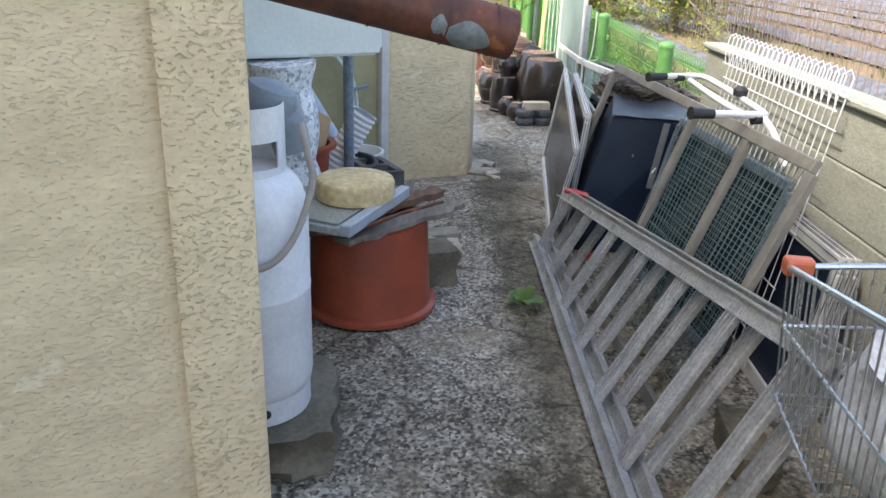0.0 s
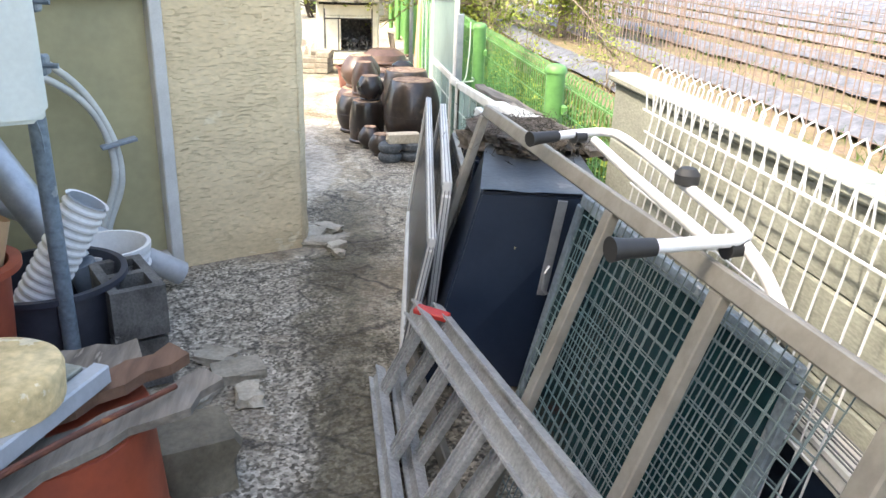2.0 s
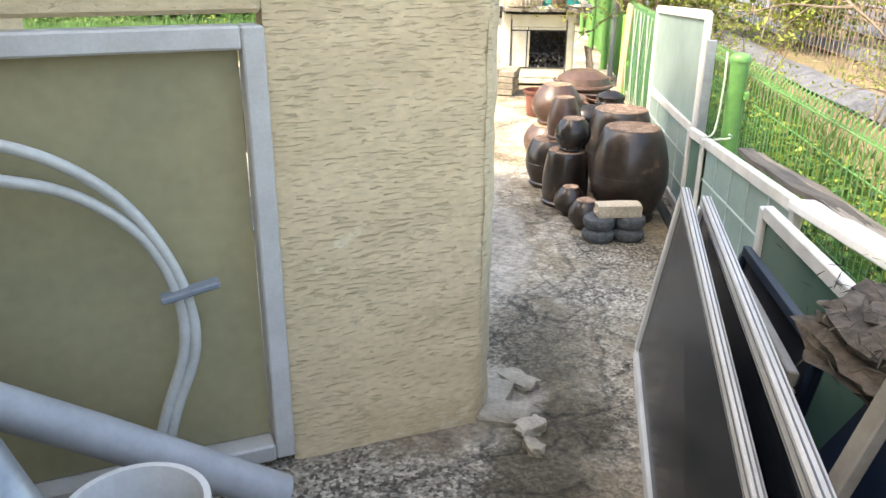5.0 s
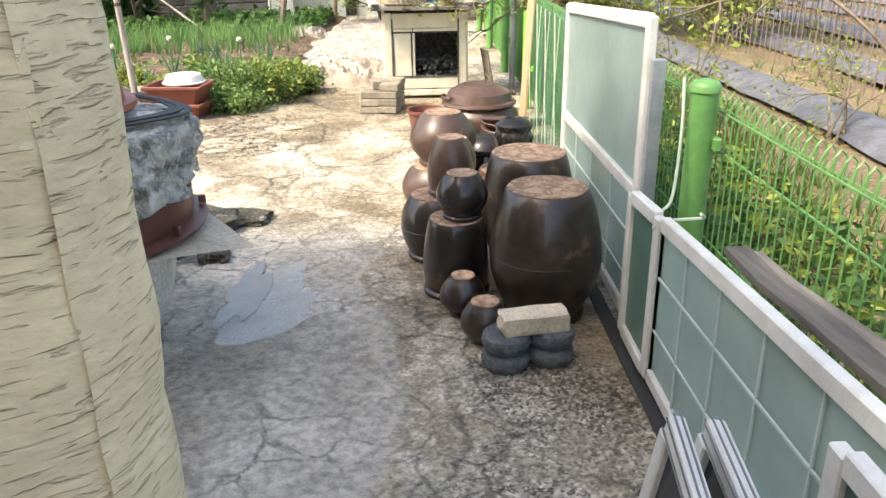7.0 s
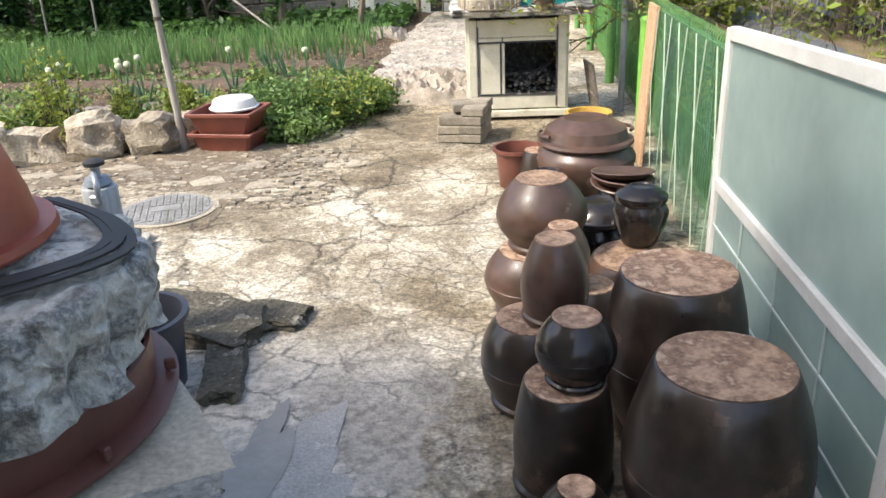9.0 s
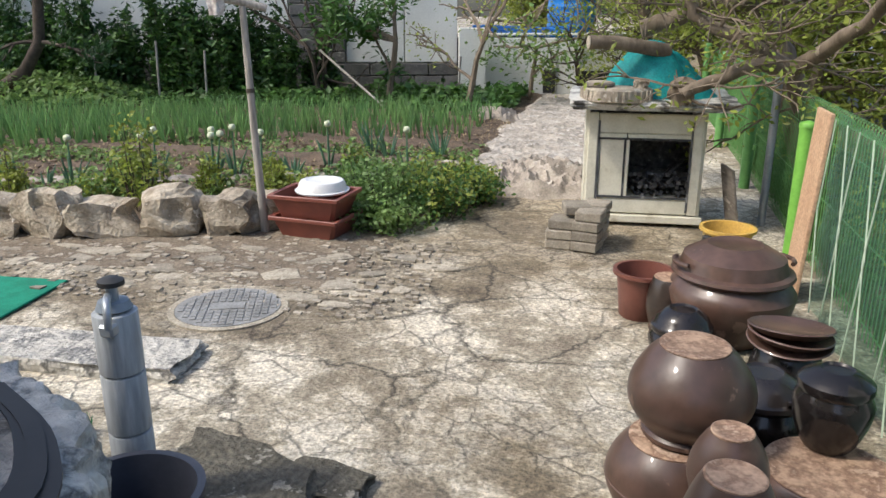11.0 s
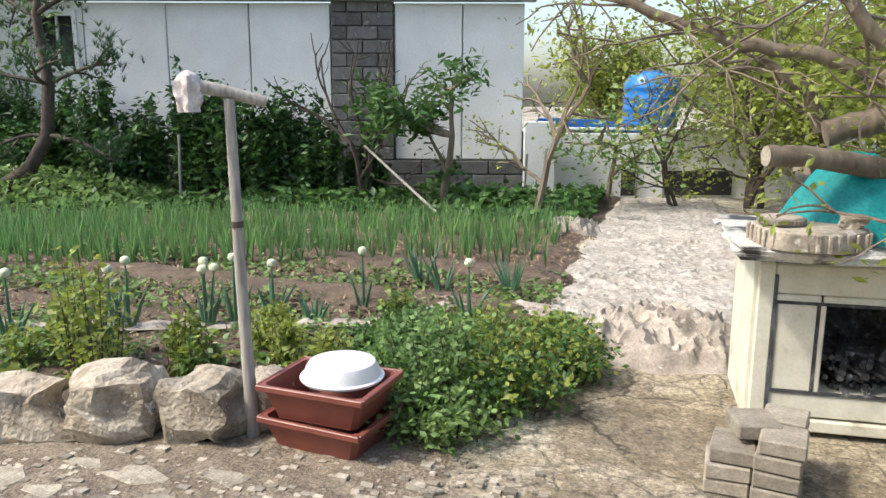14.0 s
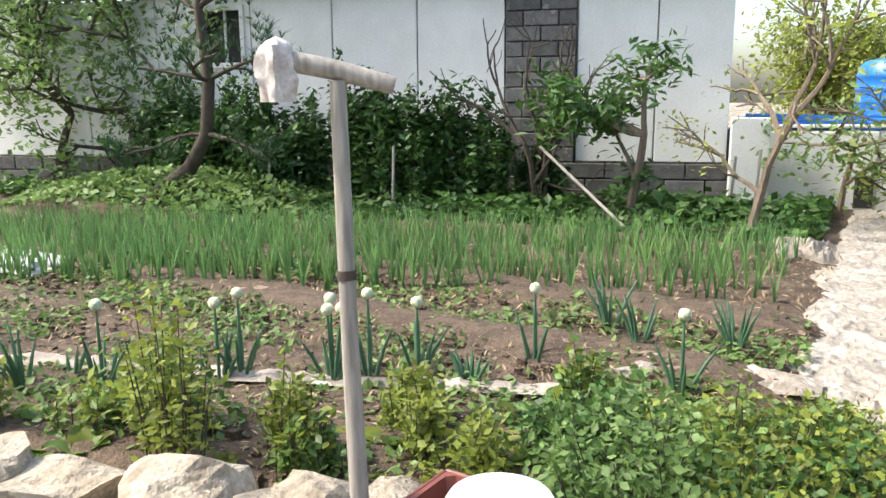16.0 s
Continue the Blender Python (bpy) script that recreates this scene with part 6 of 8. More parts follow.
def gas_cylinder(x, y, z):
    t = thing("gas_cylinder", pose(x, y, z), "white painted gas cylinder with a hose and black lettering", "gas cylinder")
    r = 0.185
    part("foot_ring", bm_lathe([(r * 0.93, 0), (r * 0.95, 0.0), (r * 0.95, 0.09), (r * 0.90, 0.10)], 48, open_ends=True), M_GASW, t, smooth=True)
    for a in (-1.15, 0.9, 2.6):
        part("foot_hole", bm_cyl(0.014, 0.006, pose(math.cos(a) * r * 0.946, math.sin(a) * r * 0.946, 0.045, 0, 90, math.degrees(a)), seg=14), M_INK, t, "dark drain hole")
    body = [(r * 0.55, 0.03), (r * 0.85, 0.05), (r * 0.97, 0.085), (r, 0.12), (r, 0.40), (r * 1.008, 0.404), (r * 1.008, 0.412), (r, 0.416), (r, 0.63)]
    for k in range(1, 9):
        a = k / 8 * math.pi / 2
        body.append((r * (0.38 + 0.62 * math.cos(a) ** 0.8), 0.63 + 0.15 * math.sin(a)))
    part("body", bm_lathe(body, 56), M_GASW, t, smooth=True)
    bm = bmesh.new()
    n, rc = 64, 0.125
    for i in range(n):
        a0, a1 = 6.2832 * i / n, 6.2832 * (i + 1) / n
        am = (a0 + a1) / 2

        def quad(z0, z1):
            vs = [bm.verts.new((math.cos(a) * rr, math.sin(a) * rr, zz)) for rr in (rc, rc - 0.005) for a, zz in ((a0, z0), (a1, z0), (a1, z1), (a0, z1))]
            for f in ((0, 1, 2, 3), (7, 6, 5, 4), (0, 4, 5, 1), (3, 2, 6, 7)):
                bm.faces.new([vs[k] for k in f])
        hole = any(abs((am - c + math.pi) % 6.2832 - math.pi) < 0.42 for c in (-0.78, 2.36))
        if hole:
            quad(0.73, 0.79)
            quad(0.865, 0.96)
        else:
            quad(0.73, 0.96)
    part("collar", bm, M_GASW, t, smooth=True)
    part("collar_band", bm_lathe([(rc + 0.002, 0.725), (rc + 0.018, 0.73), (rc + 0.018, 0.752), (rc + 0.002, 0.758)], 48), M_HOSE, t, "dirty grey ring of hose", smooth=True)
    part("valve", bm_cyl(0.022, 0.1, pose(0, 0, 0.76), seg=16), M_GREYST, t, smooth=True)
    part("regulator", bm_lathe([(0.05, 0), (0.085, 0.01), (0.09, 0.05), (0.07, 0.085), (0.03, 0.10)], 28, pose(0.05, 0.09, 0.91, 0, 20, 0)), M_GREYPL, t, "grey regulator cap", smooth=True)
    part("regulator_hood", bm_lathe([(0.055, 0), (0.06, 0.10), (0.055, 0.16), (0.03, 0.18)], 24, pose(0.13, 0.10, 0.80, 0, -14, 0)), M_GREYPL, t, "grey bent hood", smooth=True)
    pts = []
    for k in range(25):
        q = k / 24
        a = 0.15 - q * 2.6
        rr = 0.215 if q > 0.12 else 0.17 + q * 0.3
        pts.append((math.cos(a) * rr, math.sin(a) * rr, 0.90 - 0.36 * math.sin(min(1, q * 1.9) * math.pi / 2) + 0.12 * max(0, q - 0.5)))
    part("hose", bm_tube(pts, 0.0105, 10), M_HOSE, t, "grey-beige rubber gas hose", smooth=True)
    part("warning_label", bm_box(0.002, 0.05, 0.055, pose(math.cos(-1.52) * rc, math.sin(-1.52) * rc - 0.001, 0.845, 0, 0, math.degrees(-1.52)), 0), M_YLABEL, t, "yellow printed label")
    for k in range(4):
        part("label_line", bm_box(0.002, 0.038, 0.004, pose(math.cos(-1.52) * (rc + 0.0015), math.sin(-1.52) * (rc + 0.0015) - 0.001, 0.83 + 0.011 * k, 0, 0, math.degrees(-1.52)), 0), M_INK, t)
    a0 = -1.36  # a column of stencilled letters, worn past reading but for one
    for g in range(6):
        zc = 0.58 - g * 0.068
        if g == 1:
            continue
        for dx, dz, w, h in ((0, 0.018, 0.036, 0.006), (0, 0.0, 0.042, 0.007), (-0.012, -0.016, 0.007, 0.02), (0.012, -0.016, 0.007, 0.02), (0, -0.026, 0.036, 0.006)):
            a = a0 + dx / r
            part("letter_bar", bm_box(0.0016, w, h, pose(math.cos(a) * (r + 0.0008), math.sin(a) * (r + 0.0008), zc + dz, 0, 0, math.degrees(a)), 0), M_INK, t)
    cu = bpy.data.curves.new("letter", 'FONT')
    cu.body, cu.size, cu.align_x, cu.align_y, cu.extrude = "\uc0ac", 0.058, 'CENTER', 'CENTER', 0.0008
    cu.materials.append(M_INK)
    ob = new("letter", cu)
    ob.parent = t
    ob.matrix_basis = pose(math.cos(a0) * (r + 0.001), math.sin(a0) * (r + 0.001), 0.512, 90, 0, math.degrees(a0) + 90)


gas_cylinder(-0.60, 2.11, 0.10)

# the flue
fl = thing("flue_pipe", pose(0, 0, 0), "rusty round flue pipe sloping out of the wall", "pipe")
FA, FB = Vector((0.12, 1.75, 1.305)), Vector((-0.62, 1.60, 1.475))
FD = (FB - FA).normalized()
part("tube", bm_tube([FA + FD * 0.004 * k if k < 2 else FA.lerp(FB, (k - 1) / 10) for k in range(12)], 0.056, 28, cap=False), M_RUST, fl, smooth=True)
part("inner_tube", bm_tube([FA, FA.lerp(FB, 0.9)], 0.053, 28, cap=False), M_DARK, fl, smooth=True)
for q in (0.06, 0.20, 0.41):
    part("seam_ring", bm_tube([FA.lerp(FB, q), FA.lerp(FB, q + 0.005)], 0.0585, 28, cap=False), M_RUST, fl, smooth=True)


def patch(q0, q1, a0, a1, seed):
    """A flake of old grey paint left on the flue."""
    bm = bmesh.new()
    s = FD.cross(Vector((0, 0, 1))).normalized()
    u = s.cross(FD)

    def f(p, q):
        e = 0.16 * noise.noise((p * 3, q * 3, seed))
        k = q0 + (q1 - q0) * (0.5 + (p - 0.5) * (1 - 0.5 * (2 * q - 1) ** 4) + e * 0.4)
        a = a0 + (a1 - a0) * (0.5 + (q - 0.5) * (1 - 0.5 * (2 * p - 1) ** 4) + e * 0.4)
        return FA.lerp(FB, k) + (s * math.cos(a) + u * math.sin(a)) * 0.0572
    return bm_grid(16, 12, f, bm)


part("paint_flake", patch(0.075, 0.21, 3.0, 4.3, 1), M_PRIMER, fl, "flake of grey paint", smooth=True)
part("paint_flake", patch(0.205, 0.25, 3.0, 3.8, 5), M_PRIMER, fl, "flake of grey paint", smooth=True)
part("paint_flake", patch(0.45, 0.98, 1.3, 3.6, 9), M_PRIMER, fl, "broad flake of grey paint", smooth=True)

# the white sheet-metal tank on its steel leg
tk = thing("oil_tank", askew(-0.31, 3.48, 0), "white sheet-metal tank held up on a steel pole", "tank")
bm = bmesh.new()
prof = [(-1.5, 1.02), (-0.025, 1.02), (0, 1.045), (0, 2.0), (-0.03, 2.03), (-1.5, 2.03)]
fr_ = [bm.verts.new((x, 0, z)) for x, z in prof]
bk_ = [bm.verts.new((x, 0.33, z)) for x, z in prof]
bm.faces.new(fr_)
bm.faces.new(bk_[::-1])
for i in range(len(prof)):
    j = (i + 1) % len(prof)
    bm.faces.new((fr_[i], bk_[i], bk_[j], fr_[j]))
bmesh.ops.bevel(bm, geom=bm.edges[:], offset=0.012, segments=2, affect='EDGES')
part("shell", bm, M_TANKW, tk)
part("seam", bm_tube([(-0.004, 0.30, 1.05), (0.003, 0.31, 1.3), (-0.001, 0.31, 1.7), (0.002, 0.30, 2.0)], 0.005, 6), M_BLUEST, tk, "loose dark cable", smooth=True)
pl = thing("steel_pole", pose(-0.53, 3.98, 0.08), "blue-grey steel scaffold pole with clamps in a cement lump", "pole")
part("tube", bm_cyl(0.027, 2.2, seg=20), M_BLUEST, pl, smooth=True)
for z in (0.98, 1.16):
    part("clamp", bm_lathe([(0.028, 0), (0.036, 0.004), (0.036, 0.05), (0.028, 0.054)], 18, Matrix.Translation((0, 0, z))), M_BLUEST, pl, smooth=True)
    part("clamp_bolt", bm_tube([(0.02, -0.03, z + 0.03), (0.095, -0.03, z + 0.03)], 0.008, 8), M_BLUEST, pl, smooth=True)
    part("clamp_jaw", bm_box(0.03, 0.05, 0.06, None, 0.006, (0.045, -0.01, z + 0.03)), M_BLUEST, pl)
wire = [(0.03 * math.cos(k * 0.5) - 0.01, -0.032 + 0.006 * math.sin(k), 0.75 + k * 0.05) for k in range(16)]
part("wire", bm_tube(wire, 0.003, 5), M_BLUEST, pl, "thin blue-grey wire")
solo("cement_lump", bm_rock(0.42, 0.40, 0.26, 12, 5, 0.3, flat=0.45), M_FOOT, "rounded cement lump that holds the pole", "footing", pose(-0.55, 3.97, -0.02), smooth=True)


def tub(name, x, y, z, r0, r1, h, mt, label, m=None, lip=0.018, cat="tub"):
    """An open tub: r0 below, r1 at its rim."""
    t = thing(name, m or pose(x, y, z), label, cat)
    part("shell", bm_lathe([(r0 * 0.96, 0), (r0, 0.006), (r1 * 0.97, h - 0.03), (r1 + lip, h - 0.02), (r1 + lip, h), (r1 - 0.004, h), (r0 - 0.008, 0.02), (0.004, 0.018)], 44), mt, t, smooth=True)
    return t


t = tub("red_tub", 0, 0, 0, 0.255, 0.285, 0.42, M_TERRA, "terracotta-red plastic tub turned upside down", pose(-0.34, 3.20, 0.365, 180, 0, 0))
part("bottom", bm_cyl(0.25, 0.008, Matrix.Translation((0, 0, -0.003)), seg=40), M_TERRA, t)
solo("weathered_block", bm_rock(0.3, 0.2, 0.2, 15, 4, 0.2, flat=0.9), M_FOOT, "dirty block behind the red tub", "block", pose(-0.10, 3.52, 0.0, 0, 0, 20), smooth=True)


def plank(a, b, w, th, mt, label, seed, name="plank"):
    """A rough plank from a to b."""
    rng = np.random.RandomState(seed)
    a, b = Vector(a), Vector(b)
    d = (b - a).normalized()
    s = Vector((0, 0, 1)).cross(d).normalized()
    up = d.cross(s)
    bm = bmesh.new()
    rings = []
    for i in range(11):
        q = i / 10
        ww = w * (1 - 0.25 * rng.rand() * (q > 0.8 or q < 0.1)) * (1 + 0.06 * rng.normal())
        c = a.lerp(b, q) + s * 0.01 * rng.normal() + up * 0.004 * rng.normal()
        rings.append([bm.verts.new(c + s * ww * x + up * th * z) for x, z in ((-0.5, -0.5), (0.5, -0.5), (0.5, 0.5), (0.15, 0.58), (-0.2, 0.52), (-0.5, 0.5))])
    for p, r in zip(rings, rings[1:]):
        for i in range(6):
            bm.faces.new((p[i], p[(i + 1) % 6], r[(i + 1) % 6], r[i]))
    bm.faces.new(rings[0][::-1])
    bm.faces.new(rings[-1])
    return solo(name, bm, mt, label, "plank", group="old planks on the tub")


plank((-0.72, 2.95, 0.378), (-0.28, 3.05, 0.378), 0.20, 0.025, M_OLDWOOD, "grey weathered plank across the tub", 1)
plank((-0.42, 2.83, 0.385), (0.05, 3.32, 0.392), 0.11, 0.022, M_OLDWOOD, "splintered grey plank across the tub", 2)
plank((-0.50, 2.95, 0.412), (-0.04, 3.40, 0.425), 0.10, 0.03, M_SPLINT, "split brown plank on the tub", 3)
plank((-0.66, 2.86, 0.405), (-0.33, 3.30, 0.41), 0.2, 0.02, M_SPLINT, "dark brown board on the tub", 4)
plank((-0.62, 3.25, 0.40), (-0.15, 3.42, 0.405), 0.16, 0.03, M_OLDWOOD, "grey plank under the panel", 5)
rod = solo("rusty_rod", bm_tube([(-0.37, 2.80, 0.425), (-0.34, 2.84, 0.432), (-0.2, 3.0, 0.44), (-0.02, 3.22, 0.43)], [0.014, 0.009, 0.008, 0.007], 8), M_RUST, "rusty iron rod lying on the planks", "rod", smooth=True)
gp = thing("flat_tray", pose(-0.27, 2.975, 0.432, 2, 0, -22.5), "grey-edged flat tray lying on the planks", "tray")
part("tray", bm_box(0.46, 0.53, 0.035, None, 0.004, (-0.23, 0, 0.02)), M_BOARDG, gp)
part("top_sheet", bm_box(0.40, 0.50, 0.012, None, 0.003, (-0.26, 0, 0.044)), M_CREAM, gp, "pale top sheet")
part("edge_trim", bm_box(0.045, 0.535, 0.05, None, 0.005, (-0.02, 0, 0.03)), M_LGREY, gp, "grey metal edge")
yd = thing("yellow_disc", pose(-0.39, 3.08, 0.482), "thick yellowed round block on the panel", "round block")
part("body", bm_lathe([(0.155, 0), (0.163, 0.005), (0.166, 0.07), (0.160, 0.083), (0.15, 0.088), (0.004, 0.09)], 48, wobble=0.03, seed=3), M_YELLOWED, yd, smooth=True)


# the bundled columns, tubs and pipes behind
def wrapped_column(x, y, z0, label, seed):
    prof = []
    for k in range(27):
        q = k / 26
        b = abs(math.sin(q * math.pi * 3.2 + 0.4))
        prof.append((0.115 + 0.035 * b ** 0.6, q * 1.05))
    return solo("wrapped_roll", bm_lathe(prof, 36, wobble=0.12, seed=seed), M_WRAP, label, "wrapped roll", pose(x, y, z0, 2, -3, 30), smooth=True)


wrapped_column(-0.70, 3.34, -0.04, "tall roll wrapped in blue-white speckled cloth, tied round", 2)
tub("grey_drum", -0.98, 2.95, 0.75, 0.10, 0.11, 0.28, M_GREYPL, "grey plastic drum beside the wrapped roll")
solo("shelf_block", bm_box(0.5, 0.5, 0.85, pose(-1.05, 2.95, 0.33, 0, 0, 28), 0.02), M_FOOT, "cement plinth in the dark of the recess", "plinth")
tub("brown_pot", -0.76, 3.76, -0.08, 0.12, 0.165, 0.62, M_TERRA, "tall terracotta-brown pot with a curled rim", cat="pot", lip=0.03)
tan = thing("rolled_sheet", pose(-0.72, 3.76, 0.42, -14, 10, 12), "curled tan sheet standing in the brown pot", "rolled sheet")


def curl(u, v, dr=0.0):
    a = -2.3 + u * 4.6
    r = 0.095 + 0.02 * v + dr + 0.035 * max(0, u - 0.75) * math.cos(a * 3)
    return Vector((math.cos(a) * r * 0.8, math.sin(a) * r, v * 0.30 - 0.05 * math.sin(u * 3.1) * v))


bm = bm_grid(40, 6, curl)
bm_grid(40, 6, lambda u, v: curl(u, v, -0.004), bm)
part("sheet", bm, M_TANSHEET, tan, smooth=True)
part("inner_sheet", bm_grid(32, 4, lambda u, v: curl(u, v * 0.86, -0.035)), M_TERRA, tan, "red-brown inner sheet", smooth=True)
rp = [(0.09 * math.cos(k * 0.5), 0.09 * math.sin(k * 0.5), 0.012 * k) for k in range(40)]
solo("rope_coil", bm_tube([(p[0] - 0.84, p[1] + 3.72, p[2] * 0.35 + 0.553) for p in rp], 0.013, 8), M_WRAP, "coil of speckled rope on the brown pot", "rope", smooth=True)
tub("dark_tub", -0.665, 4.20, -0.09, 0.21, 0.255, 0.42, M_BLACKPL, "dark grey plastic tub full of pipe pieces")
bk = tub("bucket", -0.555, 4.57, -0.10, 0.13, 0.152, 0.40, M_WHITEPL, "white plastic bucket with dirty residue inside", cat="bucket", lip=0.012)
for z in (0.30, 0.34, 0.36):
    part("ridge", bm_lathe([(0.147, z), (0.158, z + 0.004), (0.158, z + 0.01), (0.147, z + 0.014)], 40, open_ends=True), M_WHITEPL, bk, smooth=True)
part("residue", bm_cyl(0.132, 0.004, Matrix.Translation((0, 0, 0.30)), seg=36), M_FOOT, bk, "dried mud inside")
M_TEALP = mat("teal_print", (0.02, 0.42, 0.36), (0.03, 0.36, 0.32), rough=0.5, bump=0)
for k in range(4):
    a = -0.55 - 0.12 * k
    part("printed_mark", bm_box(0.002, 0.014, 0.03 + 0.02 * (k % 2), pose(math.cos(a) * 0.141, math.sin(a) * 0.141, 0.13 + 0.01 * k, 0, 0, math.degrees(a)), 0), M_TEALP, bk, "worn teal print")


def ribbed(a, b, r, n, mt, label):
    a, b = Vector(a), Vector(b)
    t = thing("ribbed_hose", Matrix(), label, "pipe")
    pts, rad = [], []
    for k in range(n * 4 + 1):
        pts.append(a.lerp(b, k / (n * 4)))
        rad.append(r + (0.007 if k % 4 < 2 else 0))
    part("tube", bm_tube(pts, rad, 28, cap=False), mt, t, smooth=False)
    part("bore", bm_tube([a.lerp(b, 0.3), b], r - 0.006, 28, cap=False), M_LGREY, t, smooth=True)
    return t


ribbed((-0.68, 4.05, 0.24), (-0.455, 4.10, 0.63), 0.066, 15, M_WHITEPL, "white ribbed drain pipe standing in the dark tub")
solo("duct_elbow", bm_tube([(-0.70, 4.22, 0.1), (-0.69, 4.21, 0.25), (-0.65, 4.19, 0.31)], 0.07, 24), M_GREYST, "dull grey duct end in the tub", "pipe", smooth=True)
solo("steel_duct", bm_tube([(-0.62, 4.36, 0.30), (-0.78, 4.40, 0.55), (-0.93, 4.44, 0.78)], 0.065, 24), M_GREYST, "short shiny steel duct leaning in the tub", "pipe", smooth=True)
solo("grey_pipe_piece", bm_tube([(-0.52, 4.40, 0.0), (-0.60, 4.36, 0.30)], 0.055, 20), M_GREYPL, "grey pipe piece by the bucket", "pipe", smooth=True)
pv = thing("drain_pipe", Matrix(), "long pale grey drain pipe leaning by the window", "pipe")
part("tube", bm_tube([(-0.385, 5.06, -0.04), (-0.8, 4.86, 0.27), (-1.35, 4.58, 0.68)], 0.056, 28, cap=False), M_WHITEPIPE, pv, smooth=True)
part("bore", bm_tube([(-0.383, 5.061, -0.0415), (-0.8, 4.86, 0.27)], 0.052, 28, cap=False), M_LGREY, pv, smooth=True)
for outer in (0, 1):
    pts = []
    lower = ((-0.45, -0.05), (-0.372, 0.2), (-0.30, 0.40), (-0.30, 0.57), (-0.367, 0.745), (-0.502, 0.871), (-0.651, 0.929), (-0.80, 0.948), (-1.15, 0.93))
    upper = ((-0.42, -0.05), (-0.345, 0.2), (-0.27, 0.40), (-0.285, 0.60), (-0.375, 0.805), (-0.496, 0.935), (-0.641, 1.014), (-0.80, 1.042), (-1.15, 1.03))
    for u, z in upper if outer else lower:
        pts.append(Vector((WL[0] + u * C28 + 0.07 * S28, WL[1] + u * S28 - 0.07 * C28, z)))
    fine = []
    for i in range(len(pts) - 1):
        p0, p1, p2, p3 = pts[max(0, i - 1)], pts[i], pts[i + 1], pts[min(len(pts) - 1, i + 2)]
        for s in range(5):
            q = s / 5
            fine.append(0.5 * ((2 * p1) + (p2 - p0) * q + (2 * p0 - 5 * p1 + 4 * p2 - p3) * q * q + (3 * p1 - p0 - 3 * p2 + p3) * q ** 3))
    solo("hose", bm_tube(fine + [pts[-1]], 0.016, 12), M_HOSEW, "stiff white hose bent in an arc before the window", "hose", group="arched hoses", smooth=True)
cl = Vector((WL[0] - 0.30 * C28 + 0.09 * S28, WL[1] - 0.30 * S28 - 0.09 * C28, 0.58))
solo("hose_tie", bar(cl + Vector((-0.04, -0.02, -0.01)), cl + Vector((0.10, 0.05, 0.02)), 0.05, 0.018, bevel=0.004), M_GREYPL, "green-grey tie that binds the hoses", "tie")


def hollow_block(m, label):
    """A concrete block with two cores."""
    L, W, H = 0.34, 0.19, 0.19
    bm = bmesh.new()
    xs, ys = [-L / 2, -L / 2 + 0.035, -0.018, 0.018, L / 2 - 0.035, L / 2], [-W / 2, -W / 2 + 0.035, W / 2 - 0.035, W / 2]
    vt = [[[bm.verts.new((x + 0.002 * noise.noise((x * 30, y * 30, z)), y, z)) for z in (0, H)] for y in ys] for x in xs]
    for i in range(5):
        for j in range(3):
            if j == 1 and i in (1, 3):
                a = [vt[i][j], vt[i + 1][j], vt[i + 1][j + 1], vt[i][j + 1]]
                for k in range(4):
                    p, q = a[k], a[(k + 1) % 4]
                    bm.faces.new((p[0], q[0], q[1], p[1]))
                continue
            for k in (0, 1):
                bm.faces.new((vt[i][j][k], vt[i + 1][j][k], vt[i + 1][j + 1][k], vt[i][j + 1][k]))
    for i in range(5):
        for j in (0, 3):
            bm.faces.new((vt[i][j][0], vt[i + 1][j][0], vt[i + 1][j][1], vt[i][j][1]))
    for j in range(3):
        for i in (0, 5):
            bm.faces.new((vt[i][j][0], vt[i][j + 1][0], vt[i][j + 1][1], vt[i][j][1]))
    return solo("concrete_block", bm, M_BLOCKD, label, "concrete block", m, "concrete blocks by the tub")


hollow_block(pose(-0.405, 4.24, 0.115, 0, 0, 118), "grey hollow concrete block on another block")
hollow_block(pose(-0.40, 4.25, -0.09, 0, 0, 112), "grey hollow concrete block on the ground")
M_RUBBLE = mat("broken_cement", (0.40, 0.36, 0.29), (0.30, 0.27, 0.21), scale=8, rough=0.95, bump=0.4, fine=60, vary=0.2)
for i, (x, y, s) in enumerate([(0.25, 5.66, 0.12), (0.35, 5.58, 0.07), (0.22, 5.78, 0.10), (0.36, 5.46, 0.05), (-0.12, 4.3, 0.10), (-0.02, 4.18, 0.13), (-0.14, 4.02, 0.11), (0.04, 4.0, 0.09), (0.30, 5.9, 0.09)]):
    solo("cement_chip", bm_rock(s * 1.5, s, 0.045, 50 + i, 2, 0.5, flat=0.9), M_RUBBLE, "broken chip of pale cement on the ground", "rubble", at(x, y, i * 40, 0.012), "cement chips")
wd = thing("weed", at(0.37, 3.20), "small green weed growing from a crack", "weed")
for i in range(11):
    a, ln = i * 2.4, 0.06 + 0.012 * (i % 3)

    def lf(u, v, a=a, ln=ln, i=i):
        r = 0.02 + u * ln
        w = ln * 0.75 * math.sin(min(1, u + 0.04) * math.pi) ** 0.6 * (v - 0.5)
        return Vector((math.cos(a) * r - math.sin(a) * w, math.sin(a) * r + math.cos(a) * w, 0.03 + 0.05 * math.sin(u * 2.2) * (0.5 + (i % 4) * 0.3)))
    part("leaf", bm_grid(5, 4, lf), M_LEAFG, wd, smooth=True)

